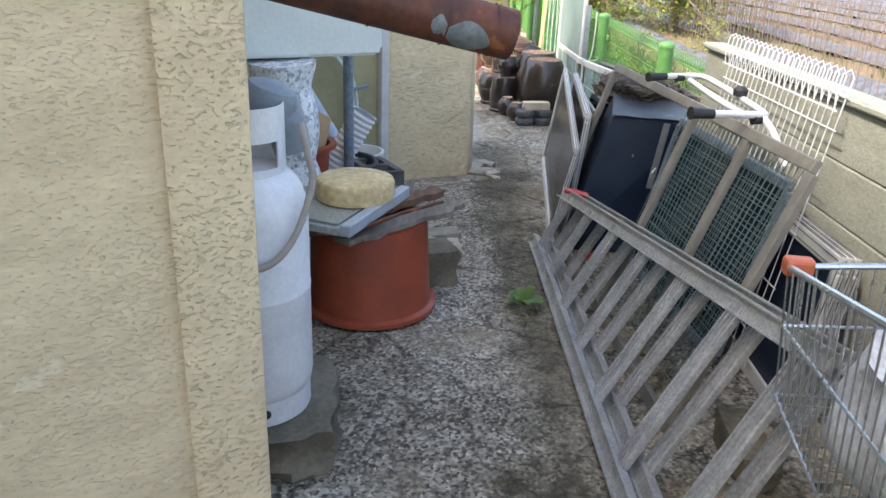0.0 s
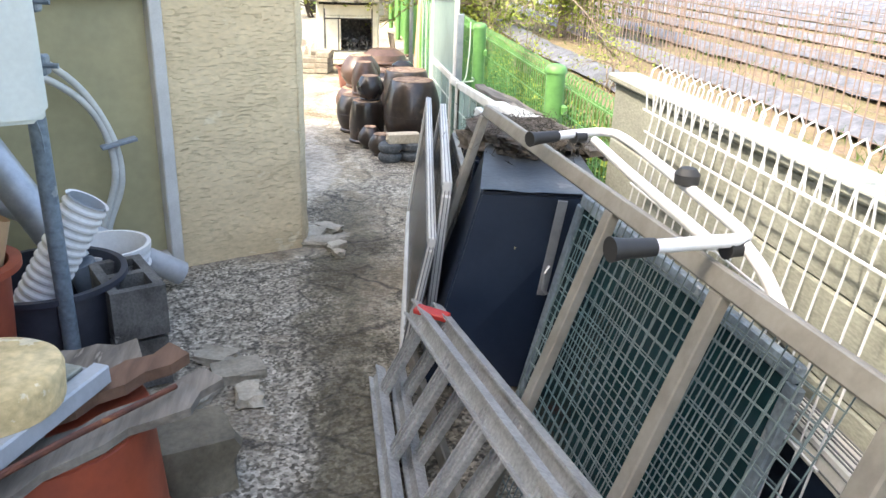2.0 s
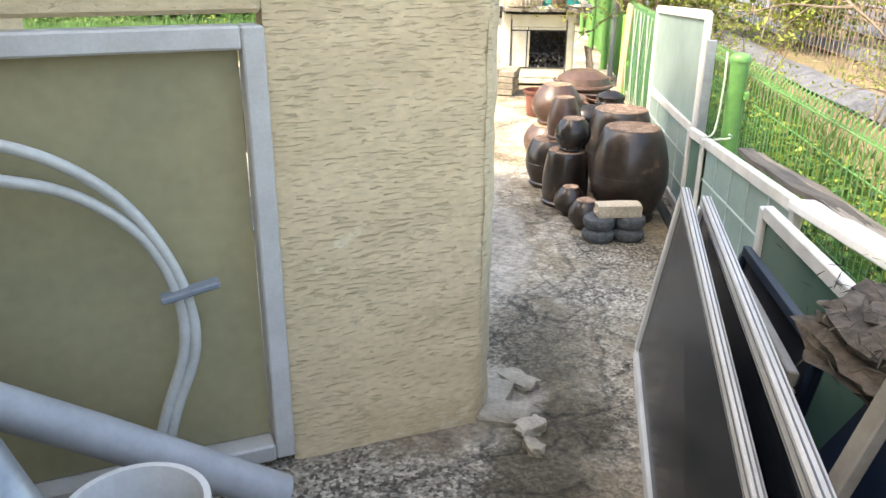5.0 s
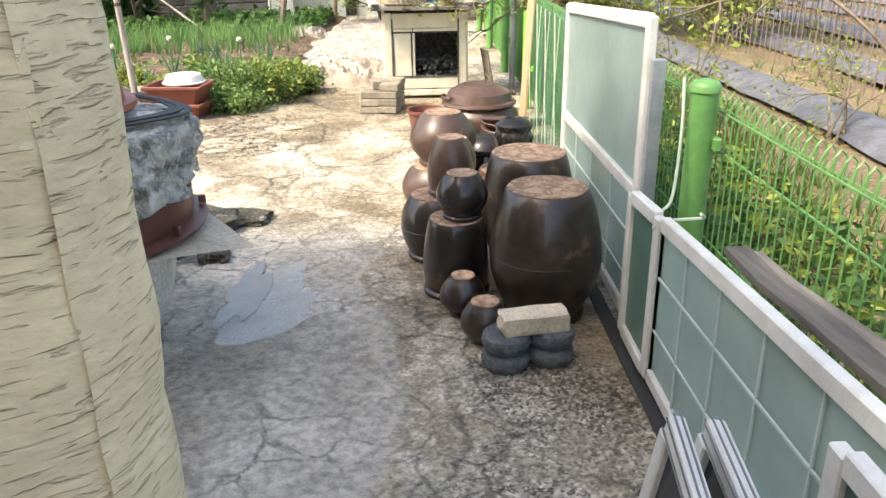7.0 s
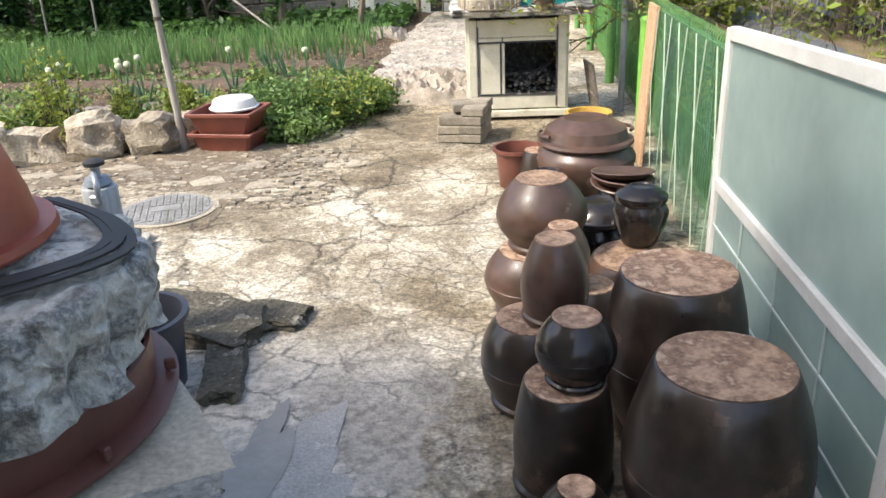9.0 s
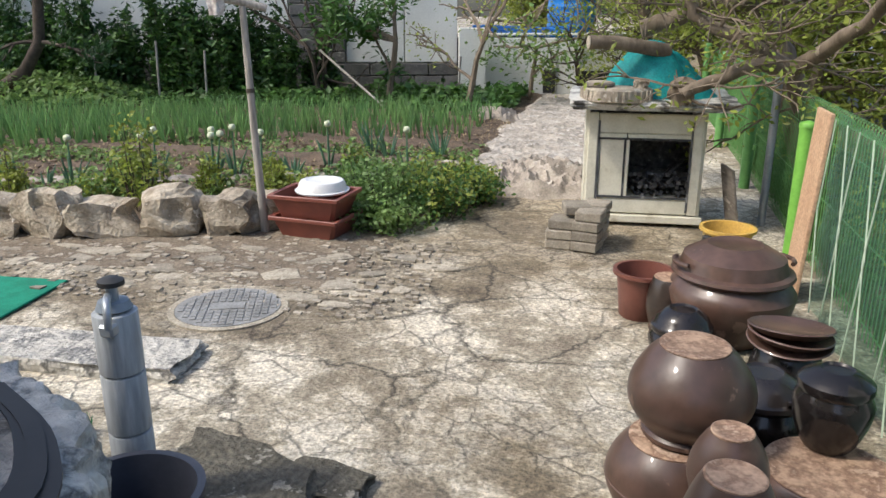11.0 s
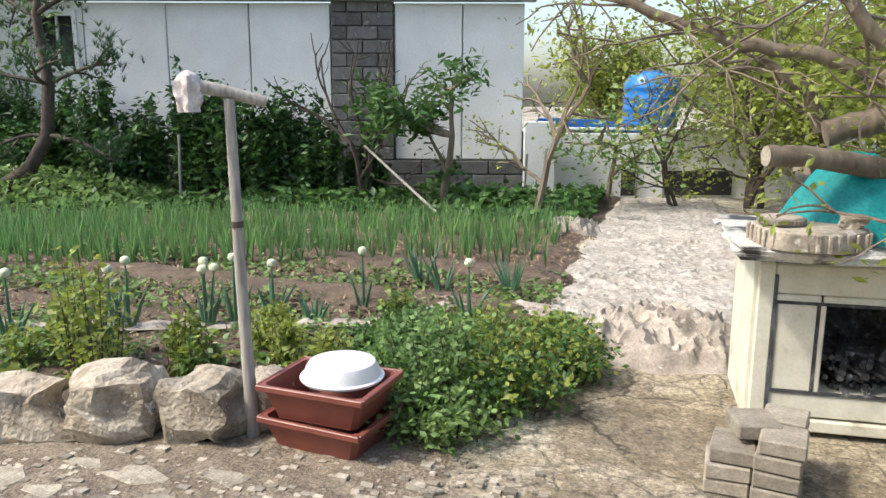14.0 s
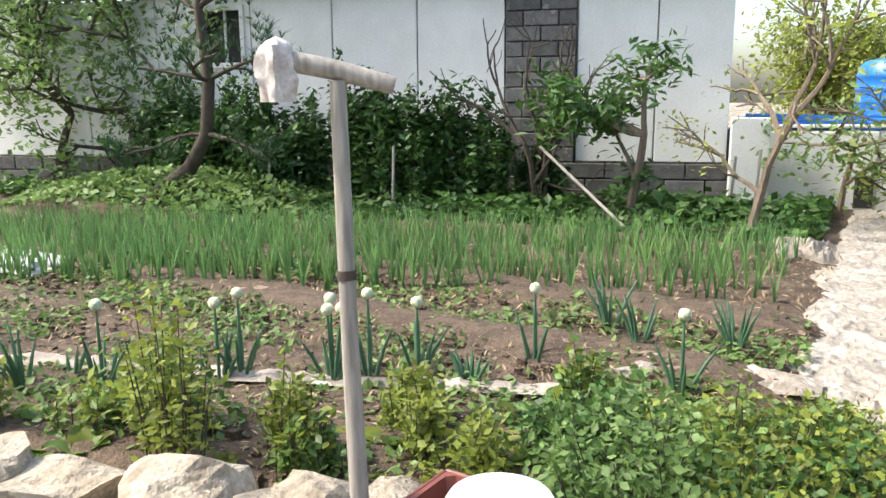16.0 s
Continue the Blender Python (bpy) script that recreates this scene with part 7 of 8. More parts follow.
# ---- leaning along the low wall: ladder, frames, screens, cart ----
M_LADDER = mat("dull_aluminium", (0.45, 0.46, 0.455), (0.34, 0.345, 0.34), scale=8, rough=0.5, metal=0.35, bump=0.12, fine=90)
M_BRONZE = mat("taupe_frame", (0.27, 0.255, 0.225), (0.21, 0.195, 0.17), scale=9, rough=0.5, metal=0.2, bump=0.06)
M_SCREENGL = mat("dark_glass", (0.010, 0.013, 0.020), (0.022, 0.026, 0.034), scale=3, rough=0.22, bump=0.02, spec=0.18)
M_TEALGL = mat("teal_glass", (0.010, 0.036, 0.042), (0.016, 0.05, 0.056), scale=3, rough=0.16, bump=0.02, spec=0.35)
M_GROOVE = mat("shadowed_groove", (0.16, 0.165, 0.17), (0.11, 0.115, 0.12), rough=0.6, bump=0)
M_WIREW = mat("white_wire", (0.70, 0.71, 0.72), (0.60, 0.61, 0.62), rough=0.4, bump=0)
M_WIREG = mat("grey_green_wire", (0.15, 0.205, 0.215), (0.11, 0.155, 0.165), rough=0.45, bump=0)
M_CHROME = mat("cart_chrome", (0.62, 0.63, 0.64), (0.5, 0.51, 0.52), rough=0.28, metal=0.9, bump=0)
M_RUBBER = mat("black_rubber", (0.018, 0.018, 0.018), (0.03, 0.03, 0.03), rough=0.6, bump=0)
M_ORANGE = mat("orange_plastic", (0.62, 0.16, 0.07), (0.52, 0.13, 0.06), rough=0.4, bump=0.03)
M_SACK = mat("white_sack", (0.66, 0.68, 0.70), (0.54, 0.56, 0.58), scale=5, rough=0.5, bump=0.2, fine=60)
M_REDCL = mat("red_plastic", (0.50, 0.04, 0.03), (0.4, 0.03, 0.03), rough=0.4, bump=0.05)
M_STRAWP = mat("pale_straw", (0.075, 0.066, 0.052), (0.035, 0.03, 0.024), scale=20, rough=0.9, bump=0)
M_STRAW = mat("bark_matting", (0.055, 0.046, 0.036), (0.12, 0.10, 0.08), scale=20, rough=0.95, bump=0.6, fine=60)


def ladder():
    t = thing("ladder", Matrix(), "folded aluminium stepladder lying on its side", "ladder")
    for k, (dx, dz) in enumerate(((0, 0), (0.075, -0.015))):
        b0, b1 = Vector((0.515 + dx, 4.08, -0.055 + k * 0.005)), Vector((0.56 + dx, 1.45, 0.0 + k * 0.005))
        a0, a1 = Vector((0.635 + dx, 3.98, 0.26 + dz)), Vector((0.945 + dx, 1.62, 0.57 + dz))
        for p, q in ((b0, b1), (a0, a1)):
            d = (q - p).normalized()
            part("rail", bar(p, q, 0.026, 0.062, up=(0.5, 0, 1), bevel=0.004), M_LADDER, t)
            for s in (-1, 1):
                n = Vector((0.5, 0, 1)).normalized()
                part("rail_lip", bar(p + n * 0.028 * s + Vector((-0.012, 0, 0.006)), q + n * 0.028 * s + Vector((-0.012, 0, 0.006)), 0.03, 0.007, up=(0.5, 0, 1)), M_LADDER, t)
        for i in range(7):
            q = 0.06 + i * 0.15 + 0.012 * k
            p0, p1 = b0.lerp(b1, q), a0.lerp(a1, q)
            part("rung", bar(p0, p1, 0.075, 0.022, up=(1, 0, -0.3), bevel=0.003), M_LADDER, t)
            for s in (-0.024, 0, 0.024):
                part("tread_rib", bar(p0 + Vector((-0.010, s, 0.006)), p1 + Vector((-0.010, s, 0.006)), 0.008, 0.012, up=(1, 0, -0.3)), M_LADDER, t)
    part("hinge", bar((0.63, 3.90, 0.30), (0.735, 3.84, 0.29), 0.05, 0.02, bevel=0.004), M_REDCL, t, "red plastic hinge")
    part("foot", bm_box(0.05, 0.07, 0.05, pose(0.56, 1.43, 0.0), 0.008), M_RUBBER, t, "black rubber foot")


ladder()


def leaning_frame(name, ft, nt, nb, fb, w, d, mt, pane, label, mids=(), cat="window frame", th=0.004):
    """A frame between four corners: far top, near top, near bottom, far bottom."""
    t = thing(name, Matrix(), label, cat)
    ft, nt, nb, fb = (Vector(v) for v in (ft, nt, nb, fb))
    n = (nt - ft).cross(nb - nt).normalized()
    for p, q in ((ft, nt), (nb, fb)):
        part("rail", bar(p, q, d, w, up=(n.cross(q - p)), bevel=0.004), mt, t)
    for p, q in ((nt, nb), (fb, ft)):
        e = (q - p).normalized() * w * 0.5
        part("stile", bar(p + e, q - e, d * 0.96, w, up=(n.cross(q - p)), bevel=0.004), mt, t)
    if mt is M_SASH:  # the sliding grooves along the edges, their shade drawn as thin dark bars
        for p, q in ((ft, nt), (nt, nb)):
            out = n.cross(q - p).normalized()
            if out.dot((p + q) / 2 - (ft + nb) / 2) < 0:
                out = -out
            for k in (-0.22, 0.2):
                part("groove_shade", bar(p + out * (w / 2 + 0.001) + n * d * k, q + out * (w / 2 + 0.001) + n * d * k, 0.003, 0.004, up=out), M_GROOVE, t)
            for k in (-0.25, 0.25):
                part("groove_shade", bar(p + out * w * k - n * (d / 2 + 0.001), q + out * w * k - n * (d / 2 + 0.001), 0.003, 0.003, up=n), M_GROOVE, t)
    for k in mids:
        p, q = ft.lerp(nt, k), fb.lerp(nb, k)
        e = (q - p).normalized() * w * 0.5
        part("mid_stile", bar(p + e, q - e, d * 0.9, w * 0.9, up=(n.cross(q - p)), bevel=0.003), mt, t)
    if pane:
        bm = bmesh.new()
        f = bm.faces.new([bm.verts.new(v) for v in (ft, nt, nb, fb)])
        r = bmesh.ops.extrude_face_region(bm, geom=[f])
        bmesh.ops.translate(bm, verts=[v for v in r["geom"] if isinstance(v, bmesh.types.BMVert)], vec=n * th)
        part("pane", bm, pane, t)
    return t


leaning_frame("insect_screen", (0.90, 6.15, 0.60), (0.705, 4.12, 0.45), (0.615, 4.20, -0.07), (0.80, 6.20, -0.13), 0.045, 0.03, M_SASH, M_SCREENGL, "white-framed black insect screen leaning on others")
leaning_frame("insect_screen", (0.995, 6.2, 0.55), (0.775, 4.27, 0.615), (0.72, 4.33, -0.07), (0.88, 6.22, -0.13), 0.05, 0.035, M_SASH, M_SCREENGL, "white-framed black screen behind another")
leaning_frame("insect_screen", (1.04, 6.00, 0.42), (0.94, 4.95, 0.50), (0.84, 4.95, -0.08), (0.94, 6.00, -0.12), 0.04, 0.03, M_BRONZE, M_SCREENGL, "taupe-framed dark pane in the stack")
leaning_frame("insect_screen", (1.10, 5.95, 0.45), (1.02, 5.00, 0.55), (0.92, 5.00, -0.08), (1.00, 5.95, -0.12), 0.035, 0.03, M_BLUEBOARD, M_SCREENGL, "dark-framed pane in the stack")
leaning_frame("door_frame", (0.945, 4.46, 0.87), (1.145, 2.32, 0.88), (0.78, 2.22, -0.03), (0.64, 4.40, -0.07), 0.046, 0.03, M_BRONZE, None, "long taupe metal door frame leaning over the ladder", mids=(0.56, 0.79))


def grid_panel(ft, nt, nb, fb, nu, nv, r, mt, name, label, cat):
    t = thing(name, Matrix(), label, cat)
    ft, nt, nb, fb = (Vector(v) for v in (ft, nt, nb, fb))
    n = (nt - ft).cross(nb - nt).normalized()
    for i in range(nu + 1):
        part("wire", bm_tube([ft.lerp(nt, i / nu), fb.lerp(nb, i / nu)], r, 5, cap=False), mt, t)
    for j in range(nv + 1):
        part("cross_wire", bm_tube([ft.lerp(fb, j / nv) + n * r * 1.6, nt.lerp(nb, j / nv) + n * r * 1.6], r, 5, cap=False), mt, t)
    return t


grid_panel((1.07, 3.45, 0.83), (1.17, 2.45, 0.84), (0.86, 2.45, 0.0), (0.79, 3.42, -0.05), 30, 20, 0.0018, M_WIREG, "mesh_panel", "grey-green wire mesh panel behind the frame", "mesh panel")
grid_panel((1.12, 3.70, 0.70), (1.26, 2.62, 0.70), (0.98, 2.6, 0.0), (0.94, 3.68, -0.04), 27, 16, 0.0018, M_WIREG, "mesh_panel", "second wire mesh panel in the stack", "mesh panel")


leaning_frame("teal_window", (1.17, 3.85, 0.70), (1.26, 2.72, 0.70), (1.10, 2.72, -0.03), (1.00, 3.85, -0.06), 0.04, 0.025, M_BLUEST, M_TEALGL, "dark teal glass pane behind the mesh panels", cat="window")


def white_mesh():
    t = thing("white_wire_panel", Matrix(), "white wire fence panel with looped top leaning on the wall", "mesh panel")
    y0, y1 = 2.66, 3.82
    n = 21
    for i in range(n + 1):
        y = y0 + (y1 - y0) * i / n
        pts = [(1.20, y, -0.03), (1.365, y, 1.06), (1.375, y, 1.11)] + [(1.395 + 0.05 * math.sin(a), y, 1.115 + 0.03 * math.sin(a * 2)) for a in (0.3, 0.9)] + [(1.345, y, 1.135), (1.30, y, 1.02)]
        part("wire", bm_tube(pts[:3] + [(1.36, y, 1.14), (1.335, y, 1.125), (1.325, y, 1.06), (1.33, y, 1.0)], 0.0026, 5, cap=False), M_WIREW, t)
    for z in (0.1, 0.32, 0.54, 0.76, 0.93, 1.05):
        x = 1.20 + 0.165 * (z + 0.03) / 1.09
        part("cross_wire", bm_tube([(x - 0.005, y0 - 0.02, z), (x - 0.005, y1 + 0.02, z)], 0.0036, 5), M_WIREW, t)
    part("cross_wire", bm_tube([(1.328, y0 - 0.02, 1.0), (1.328, y1 + 0.02, 1.0)], 0.0036, 5), M_WIREW, t)


white_mesh()
for k in range(3):
    leaning_frame("navy_window", (1.335 + 0.02 * k, 3.92, 0.53), (1.30 + 0.032 * k, 2.33 + 0.01 * k, 0.55 - 0.006 * k), (1.22 + 0.032 * k, 2.33 + 0.01 * k, -0.04), (1.26 + 0.03 * k, 3.92, -0.06), 0.06, 0.026, M_SASH, M_BLUEBOARD, "white sash with dark navy glass leaning on the wall", cat="window")

# the navy box
M_LIDDK = mat("scuffed_dark_lid", (0.035, 0.045, 0.055), (0.075, 0.085, 0.095), scale=6, rough=0.4, bump=0.15, fine=60, c3=(0.14, 0.14, 0.14))
nb = thing("navy_box", Matrix(), "navy blue metal box with a dented grey lid", "box")
bm = bmesh.new()
q = [(0.66, 4.02, -0.08), (1.28, 3.96, -0.08), (1.29, 3.97, 0.67), (0.865, 4.06, 0.665), (0.80, 4.95, -0.1), (1.34, 4.95, -0.1), (1.33, 4.55, 0.70), (0.98, 4.62, 0.70)]
v = [bm.verts.new(p) for p in q]
for f in ((0, 1, 2, 3), (5, 4, 7, 6), (1, 5, 6, 2), (4, 0, 3, 7), (3, 2, 6, 7), (4, 5, 1, 0)):
    bm.faces.new([v[i] for i in f])
bmesh.ops.bevel(bm, geom=bm.edges[:], offset=0.008, segments=2, affect='EDGES')
part("shell", bm, M_BLUEBOARD, nb)
bm = bmesh.new()
part("lid", bm_grid(8, 8, lambda u, w: Vector((0.86 + 0.43 * u + (0.11 - 0.07 * u) * w, 4.05 - 0.08 * u + 0.54 * w, 0.677 + 0.035 * w + 0.006 * noise.noise((u * 4, w * 4, 0)))), bm), M_LIDDK, nb, "scuffed dark metal lid", smooth=True)
part("worn_patch", bm_rock(0.035, 0.004, 0.085, 4, 3, 0.5, pose(1.0, 4.014, 0.43)), M_YELLOWED, nb, "patch of peeled yellow paint")
part("steel_strip", bar((1.135, 3.968, 0.66), (1.09, 3.985, 0.30), 0.035, 0.006, up=(0, 1, 0.05), bevel=0.002), M_GREYST, nb, "loose steel strip with a latch")
part("latch", bm_tube([(1.105, 3.96, 0.42), (1.085, 3.945, 0.40), (1.085, 3.945, 0.34), (1.10, 3.955, 0.32)], 0.007, 8), M_GREYST, nb, smooth=True)
bkm = thing("bark_mat", Matrix(), "clump of dark dry matting and straw on the box", "dry matting")
part("matting", bm_rock(0.36, 0.5, 0.13, 8, 9, 0.45, pose(1.14, 4.66, 0.70, 0, 0, 15), freq=3), M_STRAW, bkm)
rgm = np.random.RandomState(55)
nm = 1400
leaves("straw", np.stack([1.14 + rgm.normal(size=nm) * 0.11, 4.58 + rgm.normal(size=nm) * 0.17, 0.745 + np.abs(rgm.normal(size=nm)) * 0.022], 1), 0.045, M_STRAWP, bkm, 0.8, 56, 0.10, label="loose dry straw")
solo("blue_scrap", bm_rock(0.06, 0.05, 0.02, 9, 2, 0.4, pose(0.80, 3.9, -0.07)), M_REDCL, "crumpled red scrap by the ladder", "scrap")

# the walking frame lying on top
wf = thing("walking_frame", Matrix(), "white tubular walking frame with black rubber ends", "walking frame")


def smooth_path(pts, n=6):
    pts = [Vector(p) for p in pts]
    out = []
    for i in range(len(pts) - 1):
        p0, p1, p2, p3 = pts[max(0, i - 1)], pts[i], pts[i + 1], pts[min(len(pts) - 1, i + 2)]
        for s in range(n):
            q = s / n
            out.append(0.5 * ((2 * p1) + (p2 - p0) * q + (2 * p0 - 5 * p1 + 4 * p2 - p3) * q * q + (3 * p1 - p0 - 3 * p2 + p3) * q ** 3))
    return out + [pts[-1]]


part("tube", bm_tube(smooth_path([(0.91, 2.77, 0.95), (1.08, 2.81, 0.945), (1.155, 2.84, 0.94), (1.18, 2.92, 0.94), (1.21, 3.40, 0.94), (1.23, 3.72, 0.935), (1.20, 3.80, 0.935), (1.10, 3.78, 0.935), (0.98, 3.72, 0.935)]), 0.0135, 12), M_WHITEPL, wf, smooth=True)
part("tube", bm_tube(smooth_path([(1.09, 2.82, 0.935), (1.11, 3.0, 0.925), (1.13, 3.4, 0.92), (1.15, 3.75, 0.92)]), 0.0135, 12), M_WHITEPL, wf, smooth=True)
part("tube", bm_tube(smooth_path([(1.16, 2.83, 0.93), (1.19, 2.78, 0.88), (1.22, 2.70, 0.78)]), 0.0135, 12), M_WHITEPL, wf, smooth=True)
for (a, b, r) in (((0.865, 2.76, 0.952), (0.955, 2.78, 0.948), 0.022), ((0.935, 3.70, 0.935), (1.03, 3.745, 0.935), 0.021), ((1.12, 2.825, 0.925), (1.17, 2.835, 0.922), 0.02), ((1.09, 3.77, 0.925), (1.13, 3.785, 0.925), 0.018)):
    part("rubber_end", bm_tube([a, Vector(a).lerp(Vector(b), 0.25), b], [r * 1.1, r * 0.9, r * 0.8], 14), M_RUBBER, wf, "black rubber end", smooth=True)
part("knob", bm_lathe([(0.012, 0), (0.028, 0.006), (0.03, 0.03), (0.018, 0.044), (0.003, 0.046)], 18, pose(1.19, 3.18, 0.945)), M_RUBBER, wf, "black rubber knob", smooth=True)


# the shopping cart
def cart():
    t = thing("shopping_cart", Matrix(), "chrome wire shopping cart with an orange corner, holding a sack", "shopping cart")
    fl, frr, bl, br = Vector((0.815, 1.68, 0.80)), Vector((1.16, 1.62, 0.84)), Vector((0.70, 0.78, 0.99)), Vector((1.26, 0.74, 1.0))
    dl, dr, el, er = Vector((0.83, 1.64, 0.47)), Vector((1.14, 1.60, 0.48)), Vector((0.76, 0.85, 0.36)), Vector((1.22, 0.82, 0.36))
    for p, q in ((fl, frr), (fl, bl), (frr, br), (bl, br)):
        part("rim", bm_tube([p, q], 0.0085, 8), M_CHROME, t, smooth=True)
    for p, q in ((dl, dr), (dl, el), (dr, er), (el, er), (fl.lerp(dl, 0.45), bl.lerp(el, 0.45)), (fl.lerp(dl, 0.45), frr.lerp(dr, 0.45)), (frr.lerp(dr, 0.45), br.lerp(er, 0.45))):
        part("band_wire", bm_tube([p, q], 0.0045, 6), M_CHROME, t, smooth=True)
    for a, b, c, d, n in ((fl, bl, dl, el, 24), (frr, br, dr, er, 24), (fl, frr, dl, dr, 11), (bl, br, el, er, 12), (dl, el, dr, er, 22)):
        for i in range(n + 1):
            part("wire", bm_tube([a.lerp(b, i / n), c.lerp(d, i / n)], 0.0026, 5, cap=False), M_CHROME, t)
    part("corner_guard", bm_box(0.07, 0.045, 0.045, pose(0.84, 1.685, 0.80, 0, 0, -8), 0.01, seg=2), M_ORANGE, t, "orange plastic corner")
    part("handle", bm_tube([bl + Vector((0, -0.08, 0.03)), br + Vector((0, -0.08, 0.03))], 0.014, 12), M_ORANGE, t, "orange handle", smooth=True)
    for s in (0.80, 1.16):
        part("leg", bm_tube(smooth_path([(s, 0.9, 0.36), (s, 0.88, 0.22), (s, 1.0, 0.13), (s, 1.55, 0.12), (s + 0.01, 1.62, 0.2)]), 0.011, 10), M_CHROME, t, smooth=True)
        for y in (1.0, 1.56):
            w = part("wheel", bm_cyl(0.055, 0.024, pose(s - 0.012, y, 0.032, 0, 90, 0), seg=24, bevel=0.005), M_RUBBER, t, smooth=True)
            part("fork", bm_box(0.036, 0.02, 0.08, None, 0.004, (s, y, 0.085)), M_CHROME, w)
    for k in range(5):
        part("shelf_wire", bm_tube([(0.80, 1.05 + 0.12 * k, 0.135), (1.16, 1.05 + 0.12 * k, 0.135)], 0.004, 6), M_CHROME, t)


cart()
solo("sack", bm_rock(0.30, 0.55, 0.30, 31, 9, 0.35, freq=1.2, flat=0.55), M_SACK, "crumpled white plastic sack in the cart", "sack", pose(1.0, 1.2, 0.57, 8, 0, 3), smooth=True)
solo("folded_blind", bm_box(0.26, 0.5, 0.03, pose(1.06, 1.2, 0.80, 10, 4, 5), 0.006), M_WHITEPL, "white slatted plastic piece on the sack", "slatted piece")
solo("rubble_lump", bm_rock(0.12, 0.3, 0.12, 3, 2, 0.2, pose(0.98, 2.05, 0.02)), M_FOOT, "dirty crate-like lump behind the ladder", "rubble")

# ---- the plank on the sashes, the rope, the field's wire nets, grass ----
cp = plank((1.36, 4.32, 0.735), (1.36, 7.08, 0.545), 0.075, 0.022, M_DARKWOOD, "long weathered plank along the sashes' tops", 8)
cp2 = plank((1.43, 4.34, 0.72), (1.43, 7.1, 0.515), 0.05, 0.035, M_OLDWOOD, "grey weathered plank behind the sashes", 9)
solo("white_profile", bar((1.32, 5.2, 0.68), (1.30, 6.05, 0.60), 0.10, 0.04, bevel=0.008), M_WHITEPL, "shiny white plastic profile on the sashes", "profile")
M_CORD = mat("pale_cord", (0.50, 0.60, 0.45), (0.42, 0.5, 0.38), rough=0.7, bump=0)
solo("cord", bm_tube(smooth_path([(1.40, 7.78, 0.93), (1.39, 7.72, 0.75), (1.36, 7.66, 0.52), (1.30, 7.60, 0.48), (1.26, 7.52, 0.45), (1.28, 7.46, 0.50), (1.38, 7.40, 0.53), (1.36, 7.36, 0.56)]), 0.006, 6), M_CORD, "pale green cord tying the sash to the post", "cord", smooth=True)
solo("steel_upright", bar((1.335, 7.885, -0.15), (1.335, 7.885, 0.98), 0.035, 0.05, up=(1, 0, 0), bevel=0.003), M_GREYST, "grey steel upright beside the tall sash", "upright")
solo("base_channel", bar((1.25, 6.2, -0.155), (1.25, 9.6, -0.185), 0.06, 0.03), M_RUBBER, "black channel under the sashes", "channel")

M_NETWIRE = mat("rusty_field_wire", (0.22, 0.155, 0.125), (0.15, 0.11, 0.09), rough=0.6, bump=0)


def field_net(x, y0, y1, h, label, slope=0.0):
    t = thing("field_net", Matrix(), label, "wire net", group="wire nets standing in the field")
    bm = bmesh.new()
    n = int((y1 - y0) / 0.16)
    z0 = -0.12 + 0.012 * max(0, x - 3.3)
    for i in range(n):
        y = y0 + i * 0.16
        bm_tube([(x + slope * (y - y0), y, z0), (x + slope * (y - y0) + 0.02 * math.sin(i * 2.3), y, z0 + h * (1 + 0.06 * math.sin(i * 1.7)))], 0.0075, 4, bm, cap=False)
    part("upright_wire", bm, M_NETWIRE, t)["kind"] = "stuff"
    for k in range(7):
        part("cross_wire", bm_tube([(x, y0, z0 + h * k / 6), (x + slope * (y1 - y0), y1, z0 + h * k / 6)], 0.004, 4), M_NETWIRE, t)


field_net(4.75, 4.0, 20.0, 1.05, "rusty wire net for climbing crops")
field_net(6.3, 5.0, 24.0, 1.05, "second rusty wire net in the field")
field_net(7.9, 6.0, 28.0, 1.05, "rusty wire net far out in the field")
rg = np.random.RandomState(77)
n = 5200
x = 1.62 + rg.rand(n) ** 1.6 * 1.5
y = rg.uniform(3.0, 22, n)
gr = blades("grass", np.stack([x, y, np.full(n, -0.16)], 1), 0.22, 0.011, M_GRASS, lean=0.6, seed=7, per=4)
tagged(gr, "green grass along the foot of the fence", "grass", kind="stuff")
n = 15000
x = 1.66 + rg.rand(n) ** 1.3 * 1.0
y = rg.uniform(4, 20, n)
clump = np.array([noise.noise((a * 1.6, b * 1.6, 3)) for a, b in zip(x, y)])
tall = np.clip(0.30 + 0.55 * clump, 0.06, 0.62) * np.interp(x, [1.66, 2.0, 2.66], [0.8, 1.0, 0.35])
gl = leaves("verge_weeds", np.stack([x, y, -0.14 + np.sqrt(rg.rand(n)) * tall], 1), 0.065, M_LEAF, None, 0.5, 71, 0.5)
tagged(gl, "leafy weeds on the verge beyond the fence", "weeds", kind="stuff")
n = 3500
x, y = 1.7 + rg.rand(n) * 0.9, rg.uniform(4, 20, n)
gl = leaves("verge_shoots", np.stack([x, y, -0.02 + rg.rand(n) * 0.35 * np.interp(x, [1.7, 2.6], [1.0, 0.4])], 1), 0.06, M_LEAFY, None, 0.5, 72, 0.45)
tagged(gl, "yellow-green young shoots on the verge", "weeds", kind="stuff")
for i, (x, y, h) in enumerate([(2.75, 11.4, 1.5), (3.7, 10.9, 1.35), (2.5, 13.0, 1.7)]):
    tree(x, y, -0.15, "low twiggy shrub with small yellow-green leaves beyond the fence", h, 0.013, M_LEAFY, 230 + i, depth=3, split=2, per=3, size=0.042, spread=0.06, stem=0.34, stems=4, gravity=-0.03)
n = 1500
x = rg.uniform(2.6, 14, n)
y = rg.uniform(4, 30, n)
